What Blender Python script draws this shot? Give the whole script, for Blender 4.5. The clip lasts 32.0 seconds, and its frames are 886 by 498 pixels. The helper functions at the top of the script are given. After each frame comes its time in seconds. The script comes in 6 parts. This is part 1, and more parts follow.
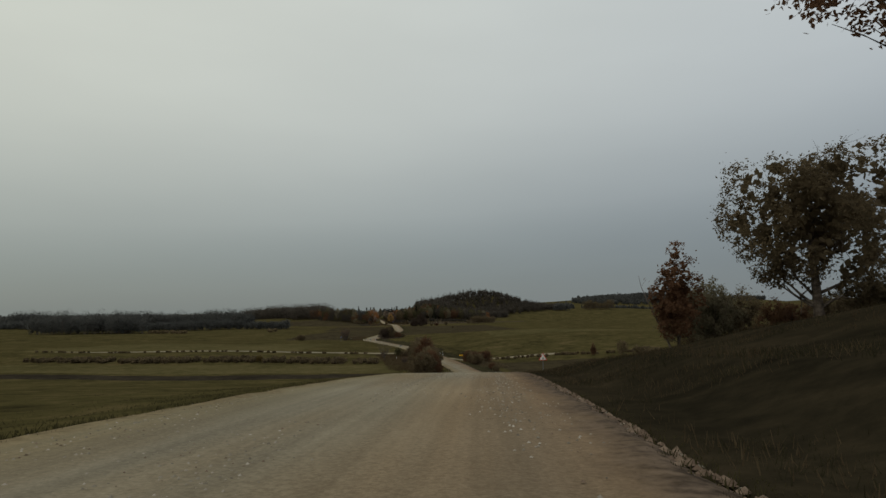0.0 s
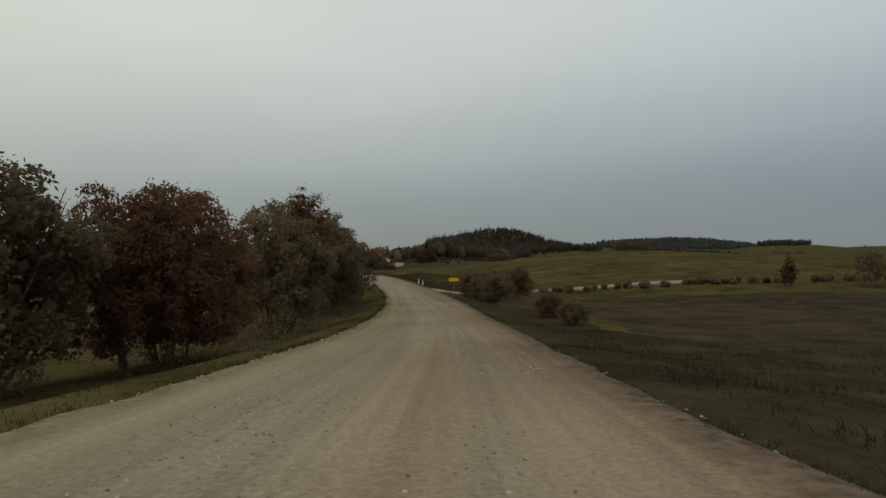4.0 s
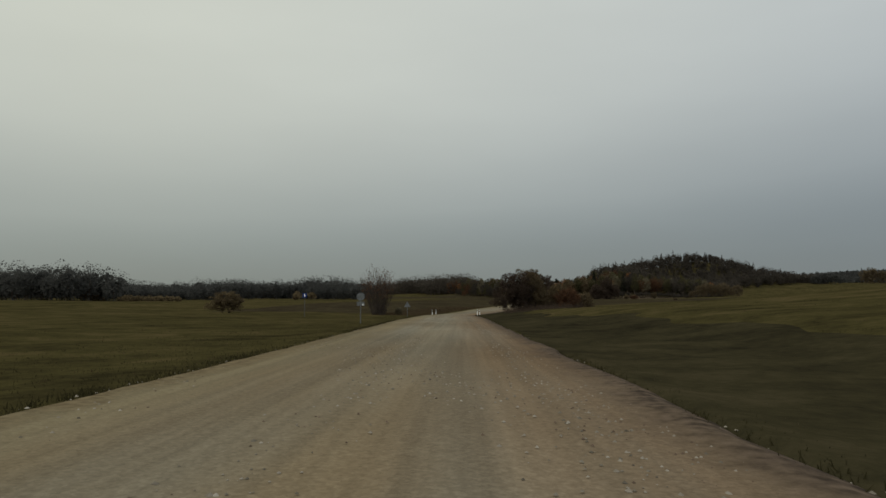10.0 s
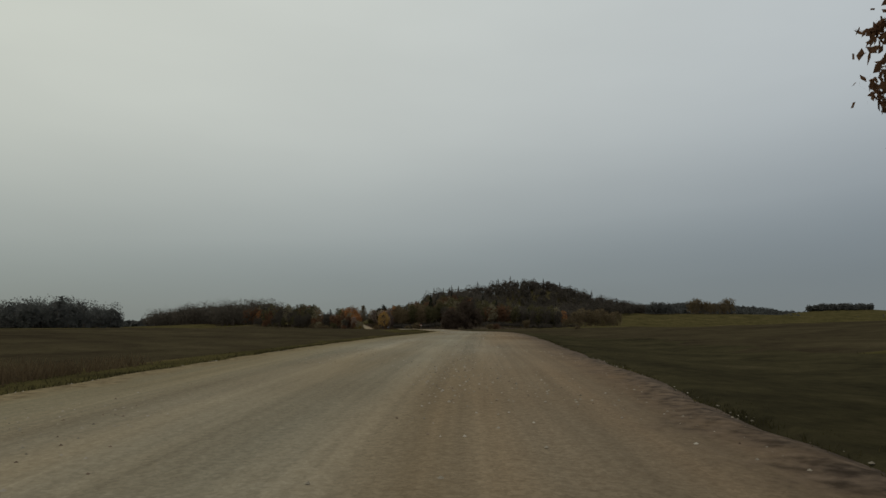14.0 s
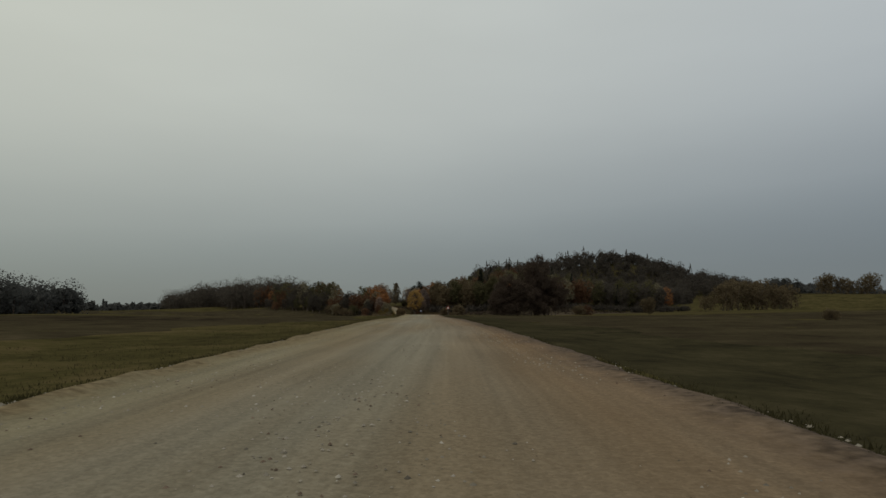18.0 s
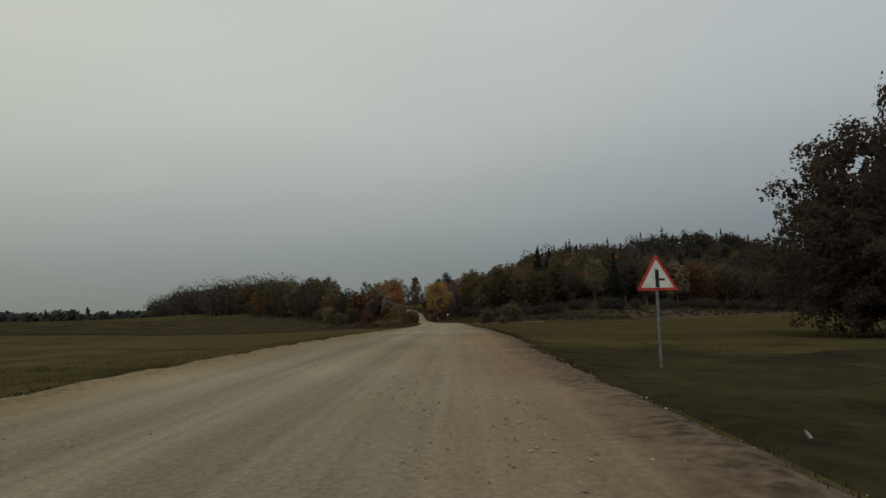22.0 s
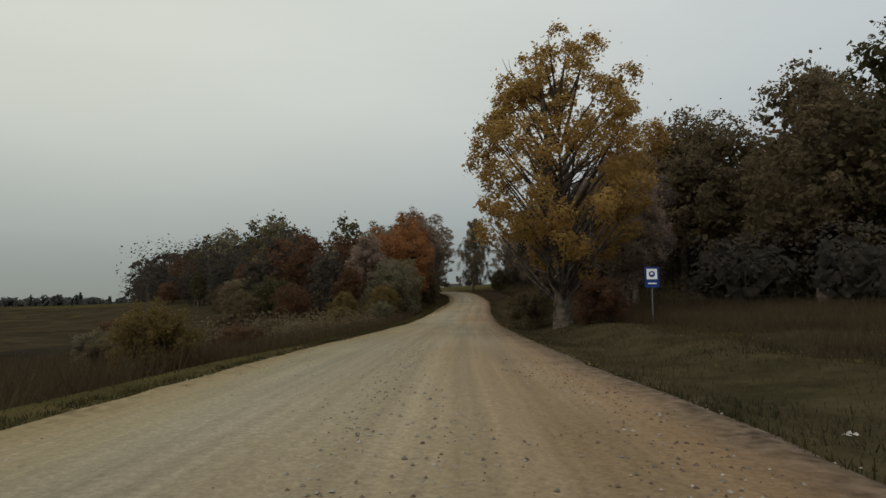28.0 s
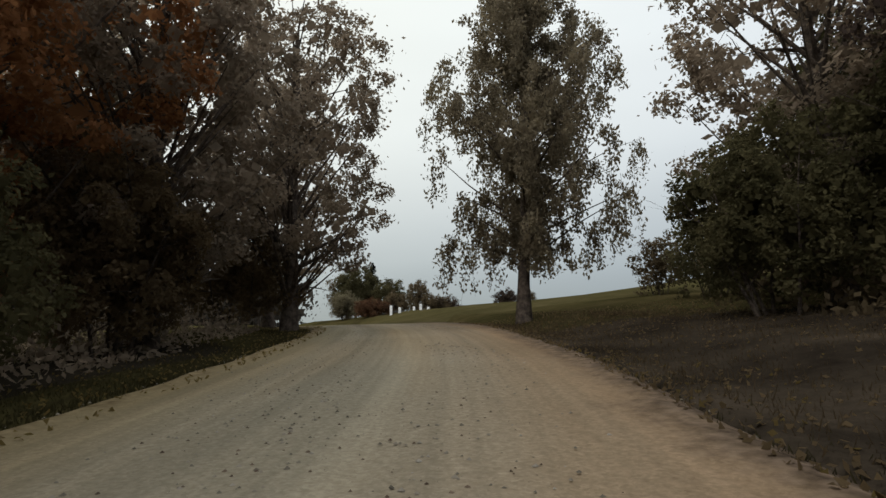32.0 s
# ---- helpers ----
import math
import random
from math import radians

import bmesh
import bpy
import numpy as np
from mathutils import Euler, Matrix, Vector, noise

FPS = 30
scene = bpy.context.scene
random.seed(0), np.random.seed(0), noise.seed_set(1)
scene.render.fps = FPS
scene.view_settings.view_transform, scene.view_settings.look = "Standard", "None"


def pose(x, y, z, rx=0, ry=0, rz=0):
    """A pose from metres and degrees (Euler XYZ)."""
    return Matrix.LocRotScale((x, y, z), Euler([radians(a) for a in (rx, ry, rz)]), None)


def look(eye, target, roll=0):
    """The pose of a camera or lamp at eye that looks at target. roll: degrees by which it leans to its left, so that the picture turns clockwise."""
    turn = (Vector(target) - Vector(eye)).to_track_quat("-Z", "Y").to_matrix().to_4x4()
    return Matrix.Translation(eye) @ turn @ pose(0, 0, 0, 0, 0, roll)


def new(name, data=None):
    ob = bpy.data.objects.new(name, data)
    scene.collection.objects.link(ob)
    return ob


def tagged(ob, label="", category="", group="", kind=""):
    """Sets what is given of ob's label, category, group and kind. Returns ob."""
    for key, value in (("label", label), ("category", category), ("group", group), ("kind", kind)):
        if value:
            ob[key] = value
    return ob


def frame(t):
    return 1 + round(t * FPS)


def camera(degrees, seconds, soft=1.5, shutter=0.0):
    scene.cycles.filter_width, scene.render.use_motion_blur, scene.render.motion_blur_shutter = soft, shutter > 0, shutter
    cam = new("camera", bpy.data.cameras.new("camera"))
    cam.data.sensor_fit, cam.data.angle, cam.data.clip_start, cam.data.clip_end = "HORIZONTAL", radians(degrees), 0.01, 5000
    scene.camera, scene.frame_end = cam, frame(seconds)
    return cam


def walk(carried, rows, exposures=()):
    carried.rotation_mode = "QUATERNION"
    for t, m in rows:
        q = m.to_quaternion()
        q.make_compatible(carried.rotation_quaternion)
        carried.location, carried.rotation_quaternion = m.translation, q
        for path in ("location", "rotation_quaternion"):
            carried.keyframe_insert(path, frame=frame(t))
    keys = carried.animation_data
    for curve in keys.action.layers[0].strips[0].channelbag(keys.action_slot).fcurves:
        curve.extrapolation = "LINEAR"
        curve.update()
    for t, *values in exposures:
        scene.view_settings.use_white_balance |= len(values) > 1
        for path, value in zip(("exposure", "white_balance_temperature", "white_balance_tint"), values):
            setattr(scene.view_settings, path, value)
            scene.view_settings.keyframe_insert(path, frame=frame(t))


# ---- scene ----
cam = camera(73.6, 32.0, soft=1.5)
PATH = [
    (0, (0.00, 0.00, 0.00), (-0.119, 9.946, 1.030), -0.6),
    (0.5, (0.59, 14.99, -0.75), (0.880, 24.978, -0.275), 0.8),
    (1, (1.62, 29.94, -1.98), (2.046, 39.929, -1.829), -0.2),
    (1.5, (2.70, 44.87, -3.56), (3.011, 54.866, -3.705), -0.1),
    (2, (3.61, 59.84, -5.29), (3.845, 69.829, -5.591), -0.1),
    (2.5, (4.35, 74.87, -7.02), (4.445, 84.866, -7.289), -0.8),
    (3, (4.89, 90.00, -8.68), (4.877, 99.996, -8.861), -0.1),
    (3.5, (5.18, 105.22, -10.25), (4.933, 115.218, -10.278), -0.3),
    (4, (5.17, 120.53, -11.69), (4.727, 130.522, -11.569), 0.1),
    (4.5, (4.78, 135.94, -12.94), (4.054, 145.906, -12.682), 0.5),
    (5, (3.84, 151.44, -13.96), (2.719, 161.363, -13.525), 1.1),
    (5.5, (2.24, 167.03, -14.70), (0.753, 176.899, -14.086), 1.9),
    (6, (0.24, 182.76, -15.18), (-1.326, 192.605, -14.425), 2.1),
    (6.5, (-2.18, 198.63, -15.49), (-4.149, 208.394, -14.643), 2.2),
    (7, (-4.91, 214.64, -15.69), (-6.839, 224.407, -14.761), 2.8),
    (7.5, (-7.98, 230.72, -15.78), (-10.381, 240.380, -14.791), 0.6),
    (8, (-11.62, 246.82, -15.75), (-14.306, 256.397, -14.727), 0.3),
    (8.5, (-15.60, 263.00, -15.72), (-18.426, 272.541, -14.689), 0.9),
    (9, (-19.73, 279.37, -15.91), (-22.545, 288.930, -15.113), 0.6),
    (9.5, (-23.90, 295.97, -16.29), (-26.674, 305.549, -15.527), -0.2),
    (10, (-28.30, 312.79, -16.72), (-31.174, 322.333, -15.933), -0.1),
    (10.5, (-32.91, 329.83, -17.11), (-35.720, 339.394, -16.306), -0.6),
    (11, (-37.60, 347.11, -17.44), (-40.400, 356.674, -16.576), 0.2),
    (11.5, (-42.40, 364.56, -17.75), (-45.283, 374.096, -16.915), 0),
    (12, (-47.11, 382.06, -18.13), (-49.898, 391.633, -17.348), 0.1),
    (12.5, (-51.31, 399.63, -18.59), (-53.687, 409.313, -17.892), -0.8),
    (13, (-54.39, 417.39, -19.02), (-55.935, 427.236, -18.184), -0.4),
    (13.5, (-55.79, 435.38, -19.15), (-56.280, 445.316, -18.098), 0.1),
    (14, (-55.62, 453.45, -18.85), (-55.440, 463.361, -17.523), -0.1),
    (14.5, (-54.44, 471.47, -18.47), (-53.821, 481.377, -17.289), 0.1),
    (15, (-52.86, 489.39, -18.26), (-52.252, 499.312, -17.208), 0.5),
    (15.5, (-51.50, 507.19, -18.18), (-51.119, 517.125, -17.141), 1.1),
    (16, (-50.60, 524.82, -18.17), (-50.511, 534.766, -17.157), 1.9),
    (16.5, (-50.17, 542.21, -18.22), (-50.336, 552.161, -17.282), 3.3),
    (17, (-50.08, 559.30, -18.28), (-50.434, 569.246, -17.296), 3.1),
    (17.5, (-50.22, 576.12, -18.33), (-50.684, 586.062, -17.390), 0.5),
    (18, (-50.75, 592.73, -18.33), (-51.543, 602.640, -17.281), -0.1),
    (18.5, (-51.76, 609.19, -18.22), (-52.763, 619.082, -17.105), -0.6),
    (19, (-53.16, 625.51, -18.10), (-54.386, 635.381, -17.059), -1),
    (19.5, (-54.78, 641.66, -18.04), (-56.081, 651.516, -16.972), -0.6),
    (20, (-56.39, 657.65, -18.04), (-57.662, 667.517, -17.079), -0.6),
    (20.5, (-58.04, 673.51, -18.13), (-59.430, 683.369, -17.173), -0.9),
    (21, (-59.83, 689.39, -18.20), (-61.167, 699.251, -17.236), -1.7),
    (21.5, (-61.70, 705.30, -18.20), (-63.084, 715.150, -17.178), -0.9),
    (22, (-63.51, 721.16, -18.12), (-64.830, 731.013, -17.006), -1.1),
    (22.5, (-65.21, 737.02, -18.03), (-66.618, 746.867, -16.973), -2.1),
    (23, (-67.02, 752.96, -18.03), (-68.571, 762.789, -17.078), -1.2),
    (23.5, (-68.89, 769.01, -18.17), (-70.412, 778.854, -17.296), -1.4),
    (24, (-70.82, 785.18, -18.36), (-72.419, 795.007, -17.476), -0.9),
    (24.5, (-72.91, 801.40, -18.54), (-74.568, 811.225, -17.644), -1),
    (25, (-75.16, 817.64, -18.63), (-76.904, 827.436, -17.602), -0.6),
    (25.5, (-77.60, 833.85, -18.67), (-79.431, 843.627, -17.674), -0.3),
    (26, (-80.22, 849.99, -18.73), (-82.153, 859.754, -17.771), -0.1),
    (26.5, (-83.04, 866.04, -18.87), (-85.116, 875.784, -17.977), 0.1),
    (27, (-86.14, 881.97, -19.09), (-88.428, 891.668, -18.235), -0.3),
    (27.5, (-89.65, 897.73, -19.33), (-92.206, 907.366, -18.506), -0.8),
    (28, (-93.49, 913.34, -19.42), (-96.140, 922.928, -18.366), -0.1),
    (28.5, (-97.32, 928.91, -19.38), (-99.820, 938.530, -18.303), -0.2),
    (29, (-100.99, 944.48, -19.30), (-103.430, 954.119, -18.238), -0.6),
    (29.5, (-104.45, 960.06, -19.15), (-106.721, 969.738, -18.033), -0.5),
    (30, (-107.70, 975.63, -18.75), (-109.908, 985.282, -17.362), 0.4),
    (30.5, (-110.88, 991.08, -18.07), (-113.13, 1000.664, -16.292), 1),
    (31, (-113.95, 1006.4, -17.16), (-116.137, 1015.969, -15.238), 0.6),
    (31.5, (-117.16, 1021.53, -16.23), (-119.678, 1031.07, -14.611), -1.4),
    (32, (-121.21, 1036.33, -15.21), (-124.504, 1045.642, -13.639), -0.9),
]
walk(cam, [(t, look(eye, target, roll)) for t, eye, target, roll in PATH],
     exposures=[(0, 0.05, 6500, 10), (1, 0.18, 6500, 10), (2, 0.36, 6500, 10), (3, 0.32, 6500, 10), (5, 0.11, 6500, 10), (8, 0.03, 6500, 10), (16, -0.03, 6500, 10), (18, -0.1, 6500, 10), (24, -0.06, 6480, 10), (26, 0.02, 6480, 11), (28, 0.16, 6450, 11), (29, 0.3, 6420, 12), (30, 0.44, 6390, 12.5), (31, 0.5, 6370, 13), (32, 0.66, 6300, 13.5)])

# ---- sky and light ----
world = bpy.data.worlds.new("overcast_sky")
scene.world = world
world.use_nodes = True
wn, wl = world.node_tree.nodes, world.node_tree.links
wn.clear()
SUN_UP, SUN_TURN = radians(48), radians(160)
sky = wn.new("ShaderNodeTexSky")
sky.sky_type = 'NISHITA'
sky.sun_disc = False
sky.sun_elevation, sky.sun_rotation = SUN_UP, SUN_TURN
w_coord = wn.new("ShaderNodeTexCoord")
w_split = wn.new("ShaderNodeSeparateXYZ")
wl.new(w_coord.outputs["Generated"], w_split.inputs[0])
w_ramp = wn.new("ShaderNodeValToRGB")
w_ramp.color_ramp.interpolation = 'B_SPLINE'
for n, (at, col) in enumerate(((0.0, (0.188, 0.209, 0.208, 1)), (0.06, (0.187, 0.207, 0.206, 1)), (0.16, (0.292, 0.315, 0.308, 1)),
                               (0.32, (0.54, 0.56, 0.53, 1)), (0.55, (0.62, 0.64, 0.60, 1)))):
    stop = w_ramp.color_ramp.elements[n] if n < 2 else w_ramp.color_ramp.elements.new(at)
    stop.position, stop.color = at, col
# the murk over the horizon stands a little higher to the east
w_lift = wn.new("ShaderNodeMath")
w_lift.operation = 'MULTIPLY_ADD'
w_lift.inputs[1].default_value = -0.06
wl.new(w_split.outputs["X"], w_lift.inputs[0])
wl.new(w_split.outputs["Z"], w_lift.inputs[2])
wl.new(w_lift.outputs[0], w_ramp.inputs[0])
# the cloud is a little thinner and greener on one side, and bluer on the other
w_side = wn.new("ShaderNodeMapRange")
w_side.inputs["From Min"].default_value, w_side.inputs["From Max"].default_value = -0.7, 0.6
wl.new(w_split.outputs["X"], w_side.inputs["Value"])
w_tint = wn.new("ShaderNodeMix")
w_tint.data_type = 'RGBA'
w_tint.inputs["A"].default_value, w_tint.inputs["B"].default_value = (1.07, 1.07, 0.99, 1), (0.90, 0.94, 1.02, 1)
wl.new(w_side.outputs[0], w_tint.inputs["Factor"])
w_cloud = wn.new("ShaderNodeTexNoise")
w_cloud.inputs["Scale"].default_value, w_cloud.inputs["Detail"].default_value = 1.6, 4
w_stretch = wn.new("ShaderNodeMapping")
w_stretch.inputs["Scale"].default_value = (1, 1, 3.5)
wl.new(w_coord.outputs["Generated"], w_stretch.inputs[0])
wl.new(w_stretch.outputs[0], w_cloud.inputs["Vector"])
w_soft = wn.new("ShaderNodeMapRange")
w_soft.inputs["To Min"].default_value, w_soft.inputs["To Max"].default_value = 0.90, 1.10
wl.new(w_cloud.outputs["Fac"], w_soft.inputs["Value"])
w_mul = wn.new("ShaderNodeMix")
w_mul.data_type, w_mul.blend_type = 'RGBA', 'MULTIPLY'
w_mul.inputs["Factor"].default_value = 1
wl.new(w_ramp.outputs[0], w_mul.inputs["A"])
wl.new(w_tint.outputs["Result"], w_mul.inputs["B"])
# brighter towards the sun's side behind the camera, added to light what faces it
w_back = wn.new("ShaderNodeMapRange")
w_back.inputs["From Min"].default_value, w_back.inputs["From Max"].default_value = 0.25, -0.8
w_back.inputs["To Min"].default_value, w_back.inputs["To Max"].default_value = 1.0, 1.6
wl.new(w_split.outputs["Y"], w_back.inputs["Value"])
w_glow = wn.new("ShaderNodeMath")
w_glow.operation = 'MULTIPLY'
w_mul2 = wn.new("ShaderNodeVectorMath")
w_mul2.operation = 'SCALE'
wl.new(w_mul.outputs["Result"], w_mul2.inputs[0])
wl.new(w_soft.outputs[0], w_glow.inputs[0])
wl.new(w_back.outputs[0], w_glow.inputs[1])
wl.new(w_glow.outputs[0], w_mul2.inputs["Scale"])
w_bg1, w_bg2, w_add, w_out = (wn.new(k) for k in ("ShaderNodeBackground", "ShaderNodeBackground", "ShaderNodeAddShader", "ShaderNodeOutputWorld"))
w_bg1.inputs["Strength"].default_value = 0.006
w_bg2.inputs["Strength"].default_value = 0.92
wl.new(sky.outputs[0], w_bg1.inputs["Color"])
wl.new(w_mul2.outputs[0], w_bg2.inputs["Color"])
wl.new(w_bg1.outputs[0], w_add.inputs[0])
wl.new(w_bg2.outputs[0], w_add.inputs[1])
wl.new(w_add.outputs[0], w_out.inputs["Surface"])
sun_data = bpy.data.lights.new("sun", 'SUN')
sun_data.energy, sun_data.angle, sun_data.color = 0.8, radians(40), (1.0, 0.97, 0.92)
sun = new("sun", sun_data)
sun.rotation_euler = Euler((radians(90) - SUN_UP, 0, SUN_TURN + radians(180)))


# ---- materials ----
def material(name, colours, scale=1.0, rough=0.9, bump=0.0, bump_scale=20.0, island=0.0, objects=0.0, big=0.0, metal=0.0, detail=6, coords="Object", shine=0.06, patch=0.0):
    """A rough surface: a ramp of colours over two noises, with a fine bump. island and objects: how far single leaves and single things vary in value."""
    m = bpy.data.materials.new(name)
    m.use_nodes = True
    n, l = m.node_tree.nodes, m.node_tree.links
    b = n["Principled BSDF"]
    b.inputs["Roughness"].default_value, b.inputs["Metallic"].default_value = rough, metal
    b.inputs["Specular IOR Level"].default_value = shine
    tc = n.new("ShaderNodeTexCoord")
    if coords == "World":
        geo = n.new("ShaderNodeNewGeometry")
        place = geo.outputs["Position"]
    else:
        place = tc.outputs[coords]
    noise_a = n.new("ShaderNodeTexNoise")
    noise_a.inputs["Scale"].default_value, noise_a.inputs["Detail"].default_value = scale, detail
    noise_a.inputs["Roughness"].default_value = 0.65
    l.new(place, noise_a.inputs["Vector"])
    value = noise_a.outputs["Fac"]
    if big:
        noise_b = n.new("ShaderNodeTexNoise")
        noise_b.inputs["Scale"].default_value, noise_b.inputs["Detail"].default_value = big, 3
        l.new(place, noise_b.inputs["Vector"])
        mix = n.new("ShaderNodeMix")
        mix.inputs["Factor"].default_value = 0.5
        l.new(value, mix.inputs["A"])
        l.new(noise_b.outputs["Fac"], mix.inputs["B"])
        value = mix.outputs["Result"]
    if patch:
        noise_c = n.new("ShaderNodeTexNoise")
        noise_c.inputs["Scale"].default_value, noise_c.inputs["Detail"].default_value = patch, 5
        noise_c.inputs["Distortion"].default_value = 0.6
        l.new(place, noise_c.inputs["Vector"])
        blend = n.new("ShaderNodeMix")
        blend.inputs["Factor"].default_value = 0.4
        l.new(value, blend.inputs["A"])
        l.new(noise_c.outputs["Fac"], blend.inputs["B"])
        value = blend.outputs["Result"]
    spread = n.new("ShaderNodeMapRange")
    spread.inputs["From Min"].default_value, spread.inputs["From Max"].default_value = 0.36, 0.64
    l.new(value, spread.inputs["Value"])
    value = spread.outputs[0]
    if island or objects:
        geo2, info = n.new("ShaderNodeNewGeometry"), n.new("ShaderNodeObjectInfo")
        for share, sock in ((island, geo2.outputs["Random Per Island"]), (objects, info.outputs["Random"])):
            if share:
                mx = n.new("ShaderNodeMix")
                mx.inputs["Factor"].default_value = share
                l.new(value, mx.inputs["A"])
                l.new(sock, mx.inputs["B"])
                value = mx.outputs["Result"]
    ramp = n.new("ShaderNodeValToRGB")
    for k, c in enumerate(colours):
        at = k / (len(colours) - 1)
        stop = ramp.color_ramp.elements[0] if k == 0 else ramp.color_ramp.elements[-1] if k == len(colours) - 1 else ramp.color_ramp.elements.new(at)
        stop.position, stop.color = at, (*c, 1)
    l.new(value, ramp.inputs[0])
    l.new(ramp.outputs[0], b.inputs["Base Color"])
    if bump:
        nb = n.new("ShaderNodeTexNoise")
        nb.inputs["Scale"].default_value, nb.inputs["Detail"].default_value = bump_scale, 5
        l.new(place, nb.inputs["Vector"])
        bp = n.new("ShaderNodeBump")
        bp.inputs["Strength"].default_value, bp.inputs["Distance"].default_value = bump, 0.05
        l.new(nb.outputs["Fac"], bp.inputs["Height"])
        l.new(bp.outputs[0], b.inputs["Normal"])
    return m


def leafy(name, colours, glow=0.62):
    """Leaves: light also comes through them."""
    m = material(name, colours, scale=0.45, rough=0.8, island=0.45, objects=0.25, detail=2)
    n, l = m.node_tree.nodes, m.node_tree.links
    b = n["Principled BSDF"]
    thin, mix = n.new("ShaderNodeBsdfTranslucent"), n.new("ShaderNodeMixShader")
    l.new(b.inputs["Base Color"].links[0].from_socket, thin.inputs["Color"])
    mix.inputs[0].default_value = glow
    l.new(b.outputs[0], mix.inputs[1])
    l.new(thin.outputs[0], mix.inputs[2])
    l.new(mix.outputs[0], n["Material Output"].inputs["Surface"])
    return m


GRASS = material("meadow_grass", [(0.01925, 0.0165, 0.00748), (0.0352, 0.02948, 0.01265), (0.0495, 0.04202, 0.0165), (0.066, 0.0517, 0.02255), (0.0847, 0.0638, 0.0308)], scale=2.6, big=0.075, patch=0.33, bump=1.0, bump_scale=7, rough=1.0, coords="World", shine=0.0)
BLADES = leafy("grass_blades", [(0.030, 0.026, 0.012), (0.050, 0.043, 0.019), (0.075, 0.062, 0.029)])
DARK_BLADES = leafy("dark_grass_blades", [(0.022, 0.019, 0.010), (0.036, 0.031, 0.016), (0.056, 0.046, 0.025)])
DRY_BLADES = leafy("dry_grass_blades", [(0.042, 0.028, 0.016), (0.080, 0.056, 0.032), (0.12, 0.088, 0.05)])
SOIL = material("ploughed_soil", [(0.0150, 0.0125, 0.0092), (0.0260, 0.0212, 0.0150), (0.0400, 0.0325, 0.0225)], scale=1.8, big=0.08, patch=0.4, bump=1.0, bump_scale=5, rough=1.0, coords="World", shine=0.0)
STUBBLE = material("pale_stubble_field", [(0.0400, 0.0345, 0.0150), (0.0560, 0.0480, 0.0200), (0.0730, 0.0600, 0.0270), (0.0850, 0.0680, 0.0330)], scale=1.6, big=0.04, patch=0.28, bump=0.9, bump_scale=6, rough=1.0, coords="World", shine=0.0)
GOLD_MEADOW = material("golden_dry_meadow", [(0.034, 0.027, 0.0125), (0.050, 0.040, 0.018), (0.066, 0.0515, 0.024), (0.080, 0.061, 0.030)], scale=1.8, big=0.05, patch=0.3, bump=1.0, bump_scale=6, rough=1.0, coords="World", shine=0.0)
TAN_STUBBLE = material("tan_stubble_field", [(0.036, 0.028, 0.019), (0.054, 0.042, 0.028), (0.074, 0.057, 0.039)], scale=1.6, big=0.05, patch=0.3, bump=0.9, bump_scale=6, rough=1.0, coords="World", shine=0.0)
BROWN_MEADOW = material("brown_autumn_meadow", [(0.01848, 0.01456, 0.009184), (0.0308, 0.02397, 0.01456), (0.04256, 0.03472, 0.01926), (0.05824, 0.04536, 0.02632)], scale=2.4, big=0.05, patch=0.3, bump=1.0, bump_scale=7, rough=1.0, coords="World", shine=0.0)
GREEN_FIELD = material("young_green_crop", [(0.0342, 0.02838, 0.01331), (0.05127, 0.0415, 0.01847), (0.06837, 0.05312, 0.02348)], scale=2.0, big=0.05, patch=0.22, bump=0.8, bump_scale=8, rough=1.0, coords="World", shine=0.0)
DARK_TURF = material("dark_rank_turf", [(0.0144, 0.0126, 0.00744), (0.0246, 0.02136, 0.012), (0.036, 0.03096, 0.0162), (0.0504, 0.0414, 0.0228)], scale=3.0, big=0.12, patch=0.5, bump=1.0, bump_scale=8, rough=1.0, coords="World", shine=0.0)
LEAF_TURF = material("grass_with_fallen_leaves", [(0.02155, 0.018, 0.009509), (0.03512, 0.02931, 0.01522), (0.05028, 0.04062, 0.02169), (0.06706, 0.05183, 0.02816)], scale=3.4, big=0.2, patch=0.6, rough=1.0, bump=1.0, bump_scale=9, coords="World", shine=0.0)
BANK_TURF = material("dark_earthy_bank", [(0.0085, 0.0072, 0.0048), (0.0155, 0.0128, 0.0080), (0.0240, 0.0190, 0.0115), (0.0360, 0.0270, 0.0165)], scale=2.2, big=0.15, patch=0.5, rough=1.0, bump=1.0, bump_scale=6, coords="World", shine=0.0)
LITTER_TURF = material("brown_leaf_litter", [(0.0148, 0.01147, 0.00851), (0.02664, 0.02072, 0.01517), (0.03996, 0.03108, 0.0222), (0.05772, 0.0444, 0.03182)], scale=5.5, big=0.5, patch=0.5, rough=1.0, bump=1.0, bump_scale=12, coords="World", shine=0.0)
STONE = material("limestone_pebbles", [(0.055, 0.046, 0.035), (0.15, 0.13, 0.10), (0.22, 0.19, 0.15), (0.31, 0.28, 0.23)], scale=3, rough=0.95, island=0.75, bump=0.4, bump_scale=30)
CLOD = material("reddish_soil_clods", [(0.05, 0.034, 0.024), (0.10, 0.070, 0.050), (0.17, 0.125, 0.09)], scale=4, rough=1.0, island=0.5, bump=0.5, bump_scale=25)
BARK = material("dark_bark", [(0.039, 0.0315, 0.0255), (0.0825, 0.0645, 0.051), (0.1425, 0.114, 0.09)], scale=4, rough=1.0, bump=1.0, bump_scale=14)
